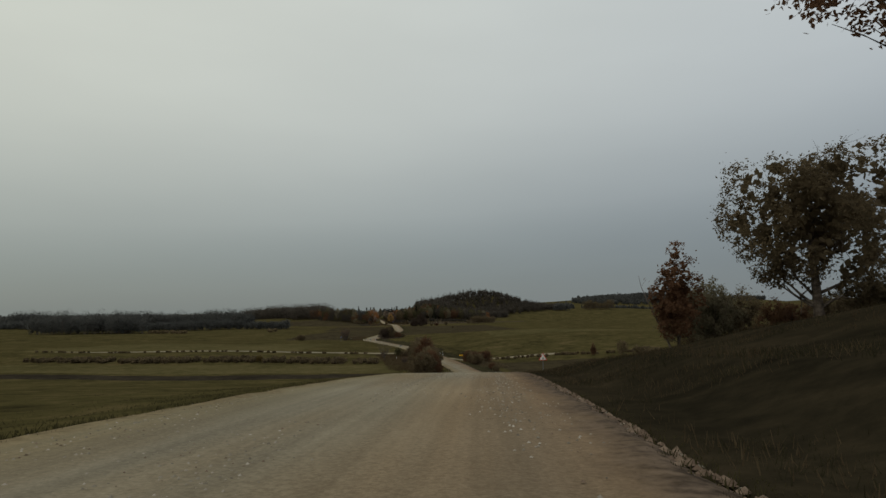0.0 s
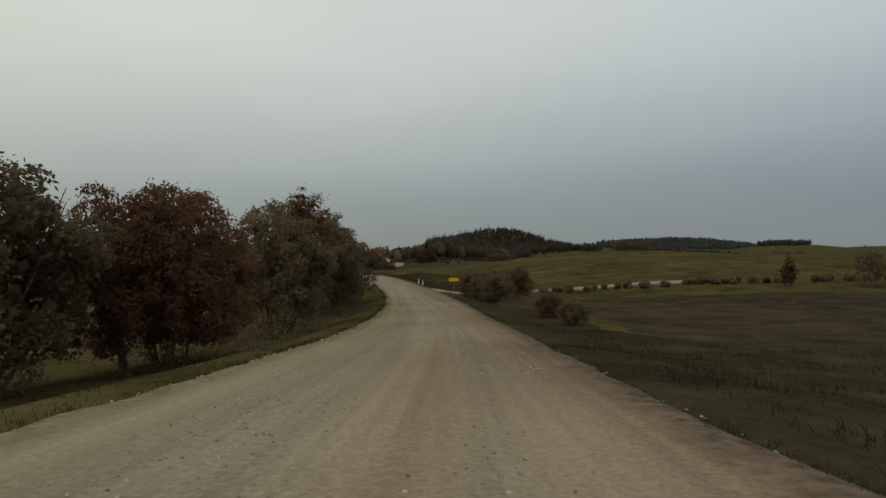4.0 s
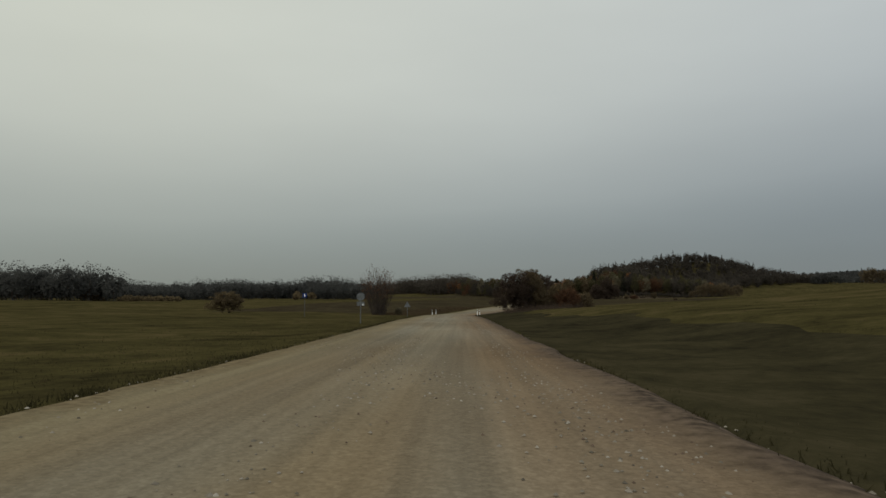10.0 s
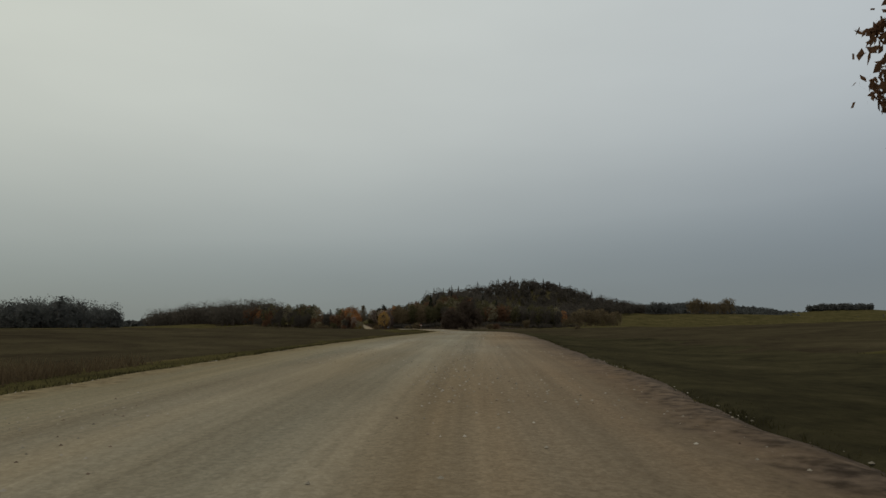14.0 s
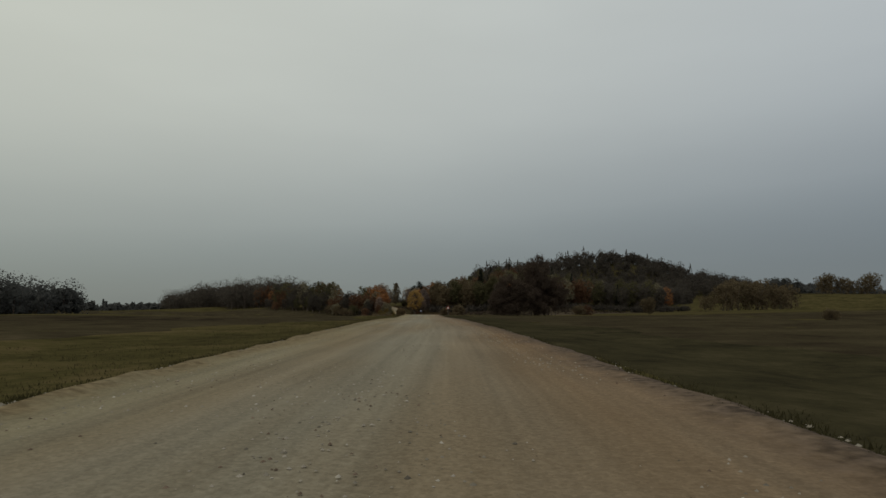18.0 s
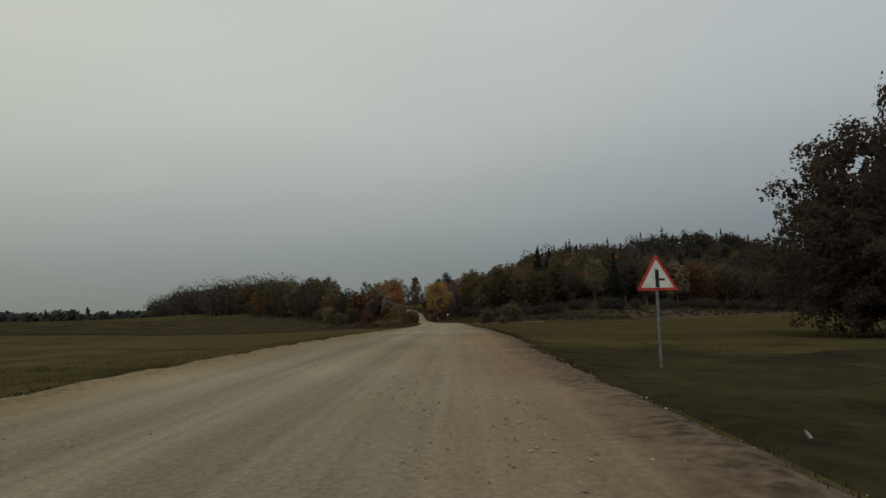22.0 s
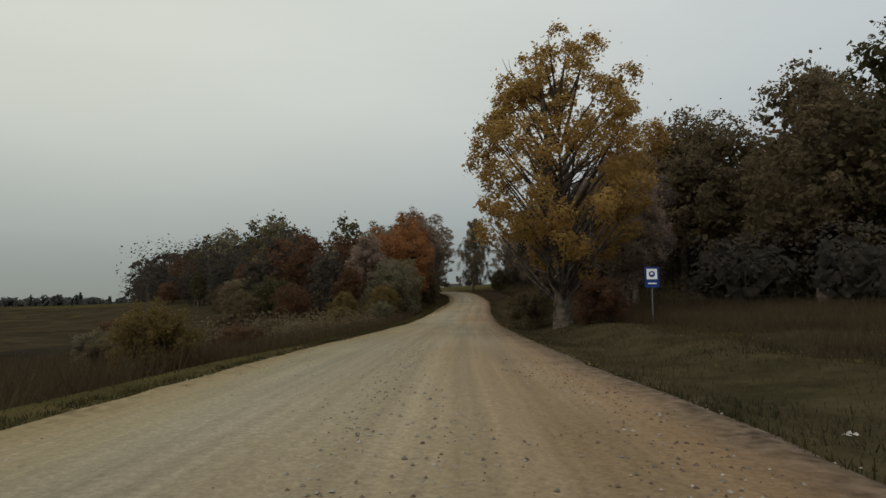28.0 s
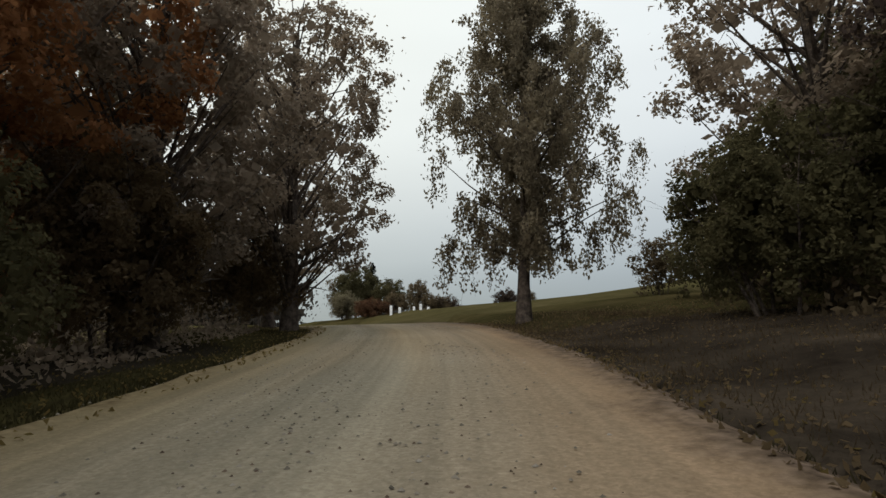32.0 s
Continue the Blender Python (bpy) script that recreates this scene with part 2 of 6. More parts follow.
PALE_BARK = material("pale_birch_bark", [(0.05, 0.045, 0.04), (0.24, 0.225, 0.205), (0.36, 0.34, 0.31)], scale=5, rough=0.9, bump=0.5, bump_scale=12)
TWIG = material("bare_grey_twigs", [(0.035, 0.028, 0.024), (0.070, 0.056, 0.046), (0.11, 0.088, 0.073)], scale=3, rough=1.0, objects=0.2)
L_DARK = leafy("dark_brown_green_leaves", [(0.06762, 0.05152, 0.03059), (0.1288, 0.0966, 0.05635), (0.2012, 0.1513, 0.08372)])
L_GREEN = leafy("late_green_leaves", [(0.050, 0.046, 0.022), (0.092, 0.082, 0.040), (0.15, 0.128, 0.062)])
L_WILLOW = leafy("grey_green_willow_leaves", [(0.1049, 0.0902, 0.05522), (0.1835, 0.1573, 0.0986), (0.2622, 0.2255, 0.1429)])
# tall roadside trees: leaf colours lightened to offset the shade in their crowns
L_BROWN = leafy("lightened_grey_brown_leaves", [(0.1378, 0.09828, 0.07727), (0.252, 0.1834, 0.1411), (0.378, 0.2816, 0.21)])
L_HAZEL = leafy("brown_green_leaves", [(0.1496, 0.1192, 0.08685), (0.2686, 0.2094, 0.1495), (0.3995, 0.3141, 0.2259)])
L_BIRCH = leafy("thin_brown_birch_leaves", [(0.1122, 0.08976, 0.05808), (0.198, 0.161, 0.1056), (0.3036, 0.2508, 0.1584)])
L_RUST = leafy("rust_brown_leaves", [(0.06408, 0.03397, 0.02172), (0.1243, 0.06639, 0.03759), (0.1884, 0.1043, 0.05681)])
L_ORANGE = leafy("orange_autumn_leaves", [(0.1404, 0.06445, 0.0286), (0.2652, 0.1221, 0.0506), (0.3952, 0.1905, 0.0825)])
L_YELLOW = leafy("golden_autumn_leaves", [(0.18, 0.108, 0.0352), (0.336, 0.21, 0.0682), (0.48, 0.318, 0.1155)])
L_OLIVE = leafy("yellow_olive_leaves", [(0.09758, 0.07021, 0.02601), (0.1606, 0.1153, 0.04208), (0.2295, 0.1655, 0.0612)])
L_UMBER = leafy("umber_willow_leaves", [(0.088, 0.062, 0.034), (0.148, 0.104, 0.056), (0.215, 0.152, 0.082)])
L_BROWN_DARK = leafy("dark_red_brown_leaves", [(0.042, 0.030, 0.023), (0.076, 0.055, 0.041), (0.118, 0.086, 0.062)])
L_HILL = leafy("dark_hill_foliage", [(0.046, 0.040, 0.034), (0.074, 0.063, 0.051), (0.104, 0.086, 0.066)])
L_PLUM = leafy("purple_brown_leaves", [(0.068, 0.050, 0.043), (0.122, 0.091, 0.077), (0.185, 0.140, 0.117)])
L_SPRUCE = leafy("spruce_needles", [(0.013, 0.015, 0.011), (0.026, 0.029, 0.020), (0.045, 0.047, 0.031)])
# haze put into the colour: far leaves are greyed and lightened
L_FAR = leafy("hazed_far_foliage", [(0.04999, 0.05035, 0.0482), (0.07826, 0.07818, 0.07286), (0.1109, 0.1072, 0.09425)])
PAINT = material("white_post_paint", [(0.55, 0.55, 0.52), (0.74, 0.74, 0.71), (0.8, 0.8, 0.78)], scale=6, rough=0.6)
BLACK = material("black_paint", [(0.012, 0.012, 0.012), (0.02, 0.02, 0.02), (0.03, 0.03, 0.03)], scale=9, rough=0.6)
RED = material("red_sign_paint", [(0.22, 0.025, 0.02), (0.33, 0.035, 0.03), (0.38, 0.05, 0.04)], scale=7, rough=0.5)
SIGN_FACE = material("dusty_sign_face", [(0.36, 0.35, 0.31), (0.46, 0.45, 0.40), (0.52, 0.51, 0.46)], scale=5, rough=0.6)
LETTER = material("faded_brown_lettering", [(0.16, 0.075, 0.012), (0.22, 0.10, 0.018)], scale=6, rough=0.6)
YELLOW = material("yellow_sign_paint", [(0.44, 0.225, 0.01), (0.54, 0.285, 0.014), (0.58, 0.32, 0.026)], scale=5, rough=0.5)
BLUE = material("blue_sign_paint", [(0.0105, 0.0275, 0.11), (0.014, 0.0385, 0.15), (0.028, 0.0495, 0.165)], scale=6, rough=0.5)
ZINC = material("galvanised_steel", [(0.0806, 0.0837, 0.0837), (0.1302, 0.1364, 0.1364), (0.1798, 0.186, 0.186)], scale=8, rough=0.55, metal=0.5)
ORANGE = material("orange_marker_paint", [(0.60, 0.20, 0.01), (0.72, 0.27, 0.015), (0.75, 0.3, 0.03)], scale=6, rough=0.5)
WALL_PAINT = material("pale_plaster", [(0.45, 0.43, 0.38), (0.55, 0.52, 0.47), (0.62, 0.6, 0.55)], scale=3, rough=0.9)
PALE_WOOD = material("weathered_pale_wood", [(0.22, 0.20, 0.17), (0.34, 0.31, 0.27), (0.42, 0.39, 0.34)], scale=9, rough=0.9, bump=0.4, bump_scale=30)
ROOFING = material("dark_roof_sheets", [(0.03, 0.028, 0.027), (0.05, 0.045, 0.042), (0.08, 0.07, 0.06)], scale=3, rough=0.9)


def road_material():
    """Compacted gravel: mixed stone, worn wheel tracks along the road and loose stone between and beside them. UV: u across in metres, v along in metres."""
    m = material("compacted_gravel", [(0.138, 0.116, 0.081), (0.167, 0.144, 0.102), (0.190, 0.166, 0.120), (0.230, 0.204, 0.150)], scale=14, big=0.12, rough=1.0, bump=0.12, bump_scale=26, coords="World", detail=10)
    n, l = m.node_tree.nodes, m.node_tree.links
    b = n["Principled BSDF"]
    ramp_out = b.inputs["Base Color"].links[0].from_socket
    uv = n.new("ShaderNodeUVMap")
    uv.uv_map = "UVMap"
    def across_noise(scale, size, detail, lo, hi):
        """Values that change across the road and hardly along it."""
        stretch = n.new("ShaderNodeMapping")
        stretch.inputs["Scale"].default_value = scale
        l.new(uv.outputs[0], stretch.inputs[0])
        streak = n.new("ShaderNodeTexNoise")
        streak.inputs["Scale"].default_value, streak.inputs["Detail"].default_value = size, detail
        l.new(stretch.outputs[0], streak.inputs["Vector"])
        span = n.new("ShaderNodeMapRange")
        span.inputs["From Min"].default_value, span.inputs["From Max"].default_value = 0.32, 0.68
        span.inputs["To Min"].default_value, span.inputs["To Max"].default_value = lo, hi
        l.new(streak.outputs["Fac"], span.inputs["Value"])
        return span

    lift = across_noise((1.15, 0.016, 1), 1.1, 4, 0.86, 1.12)
    fine = across_noise((5.5, 0.10, 1), 1.0, 5, 0.90, 1.09)
    # wheel tracks: swept pale bands with looser, darker stone between them; they wander a little
    wander = across_noise((0.0, 0.02, 1), 1.0, 1, -0.3, 0.3)
    u_of = n.new("ShaderNodeSeparateXYZ")
    l.new(uv.outputs[0], u_of.inputs[0])
    moved = n.new("ShaderNodeMath")
    l.new(u_of.outputs["X"], moved.inputs[0])
    l.new(wander.outputs[0], moved.inputs[1])
    to_ramp = n.new("ShaderNodeMapRange")
    to_ramp.inputs["From Min"].default_value, to_ramp.inputs["From Max"].default_value = -6, 4
    l.new(moved.outputs[0], to_ramp.inputs["Value"])
    bands = n.new("ShaderNodeValToRGB")
    bands.color_ramp.interpolation = 'EASE'
    for k, (at, v) in enumerate(((-5.0, 0.92), (-3.6, 0.97), (-2.9, 1.06), (-2.2, 0.95), (-1.5, 1.05), (-0.8, 0.96), (-0.4, 1.06), (0.0, 0.97), (0.3, 1.11), (0.6, 0.89), (0.9, 1.08), (1.5, 0.90), (2.1, 1.0), (3.0, 0.93))):
        stop = bands.color_ramp.elements[k] if k < 2 else bands.color_ramp.elements.new(0.5)
        stop.position, stop.color = (at + 6) / 10, (v * 0.5, v * 0.5, v * 0.5, 1)
    l.new(to_ramp.outputs[0], bands.inputs[0])
    # grit and single stones
    geo = n.new("ShaderNodeNewGeometry")
    grit = n.new("ShaderNodeTexVoronoi")
    grit.inputs["Scale"].default_value = 34
    l.new(geo.outputs["Position"], grit.inputs["Vector"])
    grey = n.new("ShaderNodeSeparateColor")
    l.new(grit.outputs["Color"], grey.inputs[0])
    speck = n.new("ShaderNodeMapRange")
    speck.inputs["To Min"].default_value, speck.inputs["To Max"].default_value = 1.78, 2.22
    l.new(grey.outputs[0], speck.inputs["Value"])
    product = None
    for sock in (lift.outputs[0], fine.outputs[0], bands.outputs[0], speck.outputs[0]):
        if product is None:
            product = sock
            continue
        times = n.new("ShaderNodeMath")
        times.operation = 'MULTIPLY'
        l.new(product, times.inputs[0])
        l.new(sock, times.inputs[1])
        product = times.outputs[0]
    scaled = n.new("ShaderNodeVectorMath")
    scaled.operation = 'SCALE'
    l.new(ramp_out, scaled.inputs[0])
    l.new(product, scaled.inputs["Scale"])
    # reddish sand in long patches
    sand = n.new("ShaderNodeTexNoise")
    sand.inputs["Scale"].default_value, sand.inputs["Detail"].default_value = 0.8, 3
    stretch2 = n.new("ShaderNodeMapping")
    stretch2.inputs["Scale"].default_value = (0.45, 0.05, 1)
    stretch2.inputs["Location"].default_value = (7.3, 2.1, 0)
    l.new(uv.outputs[0], stretch2.inputs[0])
    l.new(stretch2.outputs[0], sand.inputs["Vector"])
    amount = n.new("ShaderNodeMapRange")
    amount.inputs["From Min"].default_value, amount.inputs["From Max"].default_value = 0.42, 0.72
    amount.inputs["To Max"].default_value = 0.75
    l.new(sand.outputs["Fac"], amount.inputs["Value"])
    tint = n.new("ShaderNodeMix")
    tint.data_type, tint.blend_type = 'RGBA', 'MULTIPLY'
    tint.inputs["B"].default_value = (1.0, 0.83, 0.64, 1)
    l.new(amount.outputs[0], tint.inputs["Factor"])
    l.new(scaled.outputs[0], tint.inputs["A"])
    # redder sand towards the right edge, yellower towards the left
    place = n.new("ShaderNodeUVMap")
    place.uv_map = "Across"
    part_of = n.new("ShaderNodeSeparateXYZ")
    l.new(place.outputs[0], part_of.inputs[0])
    last = tint.outputs["Result"]
    for start, end, colour in ((0.52, 0.92, (0.90, 0.73, 0.63, 1)), (0.30, 0.03, (1.04, 1.0, 0.82, 1))):
        band = n.new("ShaderNodeMapRange")
        band.inputs["From Min"].default_value, band.inputs["From Max"].default_value = start, end
        l.new(part_of.outputs["X"], band.inputs["Value"])
        patchy = n.new("ShaderNodeMath")
        patchy.operation = 'MULTIPLY'
        l.new(band.outputs[0], patchy.inputs[0])
        l.new(lift.outputs[0], patchy.inputs[1])
        patchy.use_clamp = True
        mixed = n.new("ShaderNodeMix")
        mixed.data_type, mixed.blend_type = 'RGBA', 'MULTIPLY'
        mixed.inputs["B"].default_value = colour
        l.new(patchy.outputs[0], mixed.inputs["Factor"])
        l.new(last, mixed.inputs["A"])
        last = mixed.outputs["Result"]
    # loose earth along both edges, tan on the left and brown on the right, with a ragged inner border
    for at_edge, sign, inner, outer, tones in ((0.0, 1, 0.115, 0.02, ((0.085, 0.060, 0.030), (0.20, 0.152, 0.086))), (1.0, -1, 0.15, 0.015, ((0.030, 0.021, 0.014), (0.125, 0.090, 0.064)))):
        reach = n.new("ShaderNodeMath")
        reach.operation = 'MULTIPLY_ADD'
        reach.inputs[1].default_value, reach.inputs[2].default_value = sign, -at_edge * sign
        l.new(part_of.outputs["X"], reach.inputs[0])
        wave_noise = n.new("ShaderNodeTexNoise")
        wave_noise.inputs["Scale"].default_value, wave_noise.inputs["Detail"].default_value, wave_noise.inputs["Roughness"].default_value = 0.9, 8, 0.72
        l.new(geo.outputs["Position"], wave_noise.inputs["Vector"])
        ragged = n.new("ShaderNodeMath")
        ragged.operation = 'MULTIPLY_ADD'
        ragged.inputs[1].default_value = 0.22
        l.new(wave_noise.outputs["Fac"], ragged.inputs[0])
        l.new(reach.outputs[0], ragged.inputs[2])
        cover = n.new("ShaderNodeMapRange")
        cover.interpolation_type = 'SMOOTHSTEP'
        cover.inputs["From Min"].default_value, cover.inputs["From Max"].default_value = 0.11 + inner, 0.11 + outer
        l.new(ragged.outputs[0], cover.inputs["Value"])
        earth = n.new("ShaderNodeValToRGB")
        earth.color_ramp.elements[0].position, earth.color_ramp.elements[1].position = 0.34, 0.68
        earth.color_ramp.elements[0].color, earth.color_ramp.elements[1].color = (*tones[0], 1), (*tones[1], 1)
        crumbs = n.new("ShaderNodeTexNoise")
        crumbs.inputs["Scale"].default_value, crumbs.inputs["Detail"].default_value = 6.0, 9
        l.new(geo.outputs["Position"], crumbs.inputs["Vector"])
        l.new(crumbs.outputs["Fac"], earth.inputs[0])
        laid = n.new("ShaderNodeMix")
        laid.data_type = 'RGBA'
        l.new(cover.outputs[0], laid.inputs["Factor"])
        l.new(last, laid.inputs["A"])
        l.new(earth.outputs[0], laid.inputs["B"])
        last = laid.outputs["Result"]
    # paler, drier gravel later on, lightened further in colour against the trees' shade
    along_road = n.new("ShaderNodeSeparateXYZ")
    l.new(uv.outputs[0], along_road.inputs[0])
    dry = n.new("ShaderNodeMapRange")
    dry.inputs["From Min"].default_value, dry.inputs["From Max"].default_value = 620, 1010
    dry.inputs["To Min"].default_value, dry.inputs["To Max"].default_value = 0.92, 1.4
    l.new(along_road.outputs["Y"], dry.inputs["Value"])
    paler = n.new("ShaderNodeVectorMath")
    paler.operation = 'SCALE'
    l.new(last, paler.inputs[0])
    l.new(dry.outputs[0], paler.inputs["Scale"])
    l.new(paler.outputs[0], b.inputs["Base Color"])
    return m


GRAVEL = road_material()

# ---- the lie of the land ----
# the line of the road: y, x and height of its surface
ROAD_A = [(-160, -3, -0.4), (-60, -1.2, -0.5), (0, 0, -1.15), (30, 1.6, -3.14), (60, 3.6, -6.46), (90, 4.9, -9.83), (120, 5.2, -12.79), (150, 3.9, -15.01), (180, 0.6, -16.25), (215, -5, -16.84), (250, -12.4, -16.89), (285, -21.1, -17.18), (313, -28.4, -17.86), (330, -33, -18.25),
          (347, -37.6, -18.58), (365, -42.5, -18.9), (382, -47.1, -19.27)]
ROAD_B = [(400, -51.4, -19.74), (417, -54.3, -20.15), (435, -55.8, -20.29), (453, -55.6, -20), (471, -54.5, -19.62), (489, -53, -19.4), (507, -51.5, -19.32), (525, -50.7, -19.31), (542, -50.2, -19.36), (559, -50, -19.42), (576, -50.2, -19.47), (593, -50.8, -19.47), (609, -51.8, -19.36), (626, -53.2, -19.24),
          (642, -54.8, -19.18), (658, -56.4, -19.18), (673, -58, -19.27), (689, -59.8, -19.34), (705, -61.7, -19.34), (721, -63.5, -19.26), (737, -65.2, -19.17)]
ROAD_C = [(753, -67, -19.17), (769, -68.9, -19.31), (785, -70.8, -19.5), (801, -72.9, -19.68), (818, -75.2, -19.77), (834, -77.6, -19.81), (850, -80.2, -19.87), (866, -83, -20.01), (882, -86.2, -20.23), (898, -89.7, -20.47), (913, -93.3, -20.56), (929, -97.3, -20.52), (944, -100.8, -20.44), (960, -104.4, -20.29),
          (976, -107.8, -19.87), (991, -110.9, -19.21), (1006, -113.8, -18.33), (1021, -117, -17.41), (1036, -121.1, -16.38), (1050, -126, -15.25), (1062, -132, -14.4), (1075, -141.5, -13.8), (1090, -158, -13.6), (1105, -182, -13.7)]
LINE = np.array(ROAD_A + ROAD_B + ROAD_C, float)
# the edges of the gravel, left and right of that line
EDGE_A = [(-160, -5.6, 2.2), (0, -6.4, 2.0), (25, -5.4, 2.2), (45, -4.7, 2.3), (97, -4.5, 2.5), (150, -4.0, 3.0), (192, -3.75, 4.1), (222, -4.2, 3.8), (255, -5.1, 3.25), (287, -4.9, 2.9),
          (356, -5.8, 2.95), (390, -6.0, 2.7), (408, -7.2, 1.55), (428, -6.9, 2.0), (448, -7.6, 3.1), (463, -7.0, 3.4), (568, -4.9, 4.0), (637, -6.6, 2.9), (698, -6.7, 2.7), (731, -6.85, 2.45)]
EDGE_B = [(762, -6.3, 2.7), (810, -6.2, 3.1), (873, -4.8, 3.5), (890, -4.0, 3.3), (922, -5.0, 3.05), (952, -4.85, 2.65), (985, -5.15, 2.6), (1015, -5.1, 2.5), (1045, -5.2, 2.6), (1062, -5.4, 3.4), (1080, -6.5, 5.5), (1105, -8.5, 7.5)]
EDGES = np.array(EDGE_A + EDGE_B, float)
# how far the ground lies over or under the road: 4, 12, 40 and 120 m from the left edge, then from the right edge
SIDES = np.array([(-160, -0.5, -1.0, -2.5, -6, 1.2, 2.4, 3.0, 3.0), (25, -0.5, -1.0, -2.6, -5, 0.7, 2.2, 3.0, 2.5), (52, -0.5, -1.0, -2.2, -4, 0.3, 0.9, 1.2, 1.0),
                  (100, -0.8, -1.4, -2.0, -2.5, -0.2, -0.3, -0.2, 1.0), (170, -0.9, -1.5, -1.8, -1.8, -0.6, -1.0, -0.8, 0.5), (240, -0.3, -0.5, -0.4, 0, -0.4, 0.3, 2.2, 3.5)], float)
SIDES = np.concatenate([SIDES, np.array([(300, -0.2, -0.3, -0.2, 0.2, -0.2, 0.6, 2.0, 3.5), (410, -0.3, -0.4, -0.2, 0.2, 0.3, 0.9, 1.6, 3.0), (470, -0.3, -0.3, 0, 0.5, -0.3, 0, 0.8, 2.5),
                                         (620, -0.2, -0.2, 0, 0.3, -0.3, -0.3, 0.0, 1.5), (760, -0.3, -0.3, -0.2, 0, -0.2, -0.1, 0.3, 2.0)], float),
                        np.array([(880, -0.7, -1.1, -1.2, -1.0, -0.3, -0.5, -0.2, 2.0), (960, -0.8, -1.6, -2.2, -2, 0.65, 1.3, 1.0, 1.2), (1015, -0.5, -1.2, -2.4, -4.4, 0.6, 1.2, 2.4, 4.0),
                                  (1060, 0.0, -0.1, -1.5, -4.2, 0.3, 0.5, 0.3, 0.0), (1090, 0.5, 0.8, -0.8, -4.4, 0.8, 1.6, 2.0, 2.2)], float)])
SPREAD = np.array([0, 0.9, 4, 12, 40, 120, 400], float)
# hills: x, y, height, reach to the west and to the east, reach along y
HILLS = [(73, 1179, 39.5, 120, 68, 50), (200, 1160, 3, 70, 60, 60), (-24.5, 1070, 20.5, 62, 32, 83), (-310, 1230, 6, 130, 170, 80), (850, 2420, 50, 430, 330, 300), (890, 1790, 34, 220, 220, 200), (2300, 3100, 60, 900, 900, 500),
         (330, 1350, 14, 200, 200, 240), (-900, 2600, 12, 900, 900, 500), (300, 2500, 25, 500, 500, 300), (60, 340, 3.0, 80, 80, 130)]


def smooth(table, y, col):
    """A smooth curve (cubic Hermite) through a table's column."""
    ys, vs = table[:, 0], table[:, col]
    y = np.clip(np.asarray(y, float), ys[0], ys[-1])
    slope = np.gradient(vs, ys)
    n = np.clip(np.searchsorted(ys, y) - 1, 0, len(ys) - 2)
    h = ys[n + 1] - ys[n]
    u = (y - ys[n]) / h
    return (vs[n] * (2 * u**3 - 3 * u**2 + 1) + vs[n + 1] * (3 * u**2 - 2 * u**3)
            + h * (slope[n] * (u**3 - 2 * u**2 + u) + slope[n + 1] * (u**3 - u**2)))


def line_x(y):
    return smooth(LINE, y, 1)


def road_z(y):
    return smooth(LINE, y, 2)


def wave(x, y, size, seed=0.0):
    """A cheap rolling unevenness of the ground."""
    return (np.sin(x / size + seed) * np.cos(y / size * 0.83 + seed * 2.1) + 0.5 * np.sin(x / size * 2.3 + y / size * 1.7 + seed)) / 1.5


def land(x, y):
    """The height of the ground at x, y (arrays)."""
    x, y = np.asarray(x, float), np.asarray(y, float)
    d = x - line_x(y)
    left, right = smooth(EDGES, y, 1), smooth(EDGES, y, 2)
    side = d > (left + right) / 2
    off = np.where(side, d - right, left - d)
    rows = np.clip(y, SIDES[0, 0], SIDES[-1, 0])
    z = np.zeros_like(d)
    for s in (0, 1):
        heights = [np.full_like(d, -0.05), np.full_like(d, -0.10)] + [smooth(SIDES, rows, 1 + 4 * s + n) for n in range(4)]
        heights.append(heights[-1])
        heights = np.stack(heights)
        o = np.clip(off, 0, 399.9)
        n = np.clip(np.searchsorted(SPREAD, o, side="right") - 1, 0, len(SPREAD) - 2)
        u = (o - SPREAD[n]) / (SPREAD[n + 1] - SPREAD[n])
        u = u * u * (3 - 2 * u)
        a = np.take_along_axis(heights, n[None], 0)[0]
        b = np.take_along_axis(heights, n[None] + 1, 0)[0]
        z = np.where(side == bool(s), a + (b - a) * u, z)
    z = np.where(off < 0, -0.16, z)
    away = np.clip((off - 5) / 55, 0, 1)
    z = z + road_z(y)
    for hx, hy, h, west, east, ry in HILLS:
        z = z + away * h * np.exp(-((x - hx) / np.where(x > hx, east, west)) ** 2 - ((y - hy) / ry) ** 2)
    z = z + away * (0.5 * wave(x, y, 28, 1.0) + 1.2 * wave(x, y, 140, 2.0)) + np.clip(off / 3, 0, 1) * 0.05 * wave(x, y, 2.2, 3.0)
    return z


def height(x, y):
    return float(land(np.array([x]), np.array([y]))[0])


def mesh_of(name, verts, faces, mat, smooth_shade=False):
    """A mesh from arrays: verts (n, 3) and faces (m, 3 or 4)."""
    verts, faces = np.asarray(verts, np.float32), np.asarray(faces, np.int32)
    me = bpy.data.meshes.new(name)
    me.vertices.add(len(verts))
    me.vertices.foreach_set("co", verts.ravel())
    me.loops.add(faces.size)
    me.loops.foreach_set("vertex_index", faces.ravel())
    me.polygons.add(len(faces))
    me.polygons.foreach_set("loop_start", np.arange(0, faces.size, faces.shape[1], dtype=np.int32))
    if smooth_shade:
        me.polygons.foreach_set("use_smooth", np.ones(len(faces), bool))
    me.materials.append(mat)
    me.update(calc_edges=True)
    return me


def grid_faces(rows, cols):
    a = np.arange(rows * cols).reshape(rows, cols)
    return np.stack([a[:-1, :-1], a[:-1, 1:], a[1:, 1:], a[1:, :-1]], -1).reshape(-1, 4)


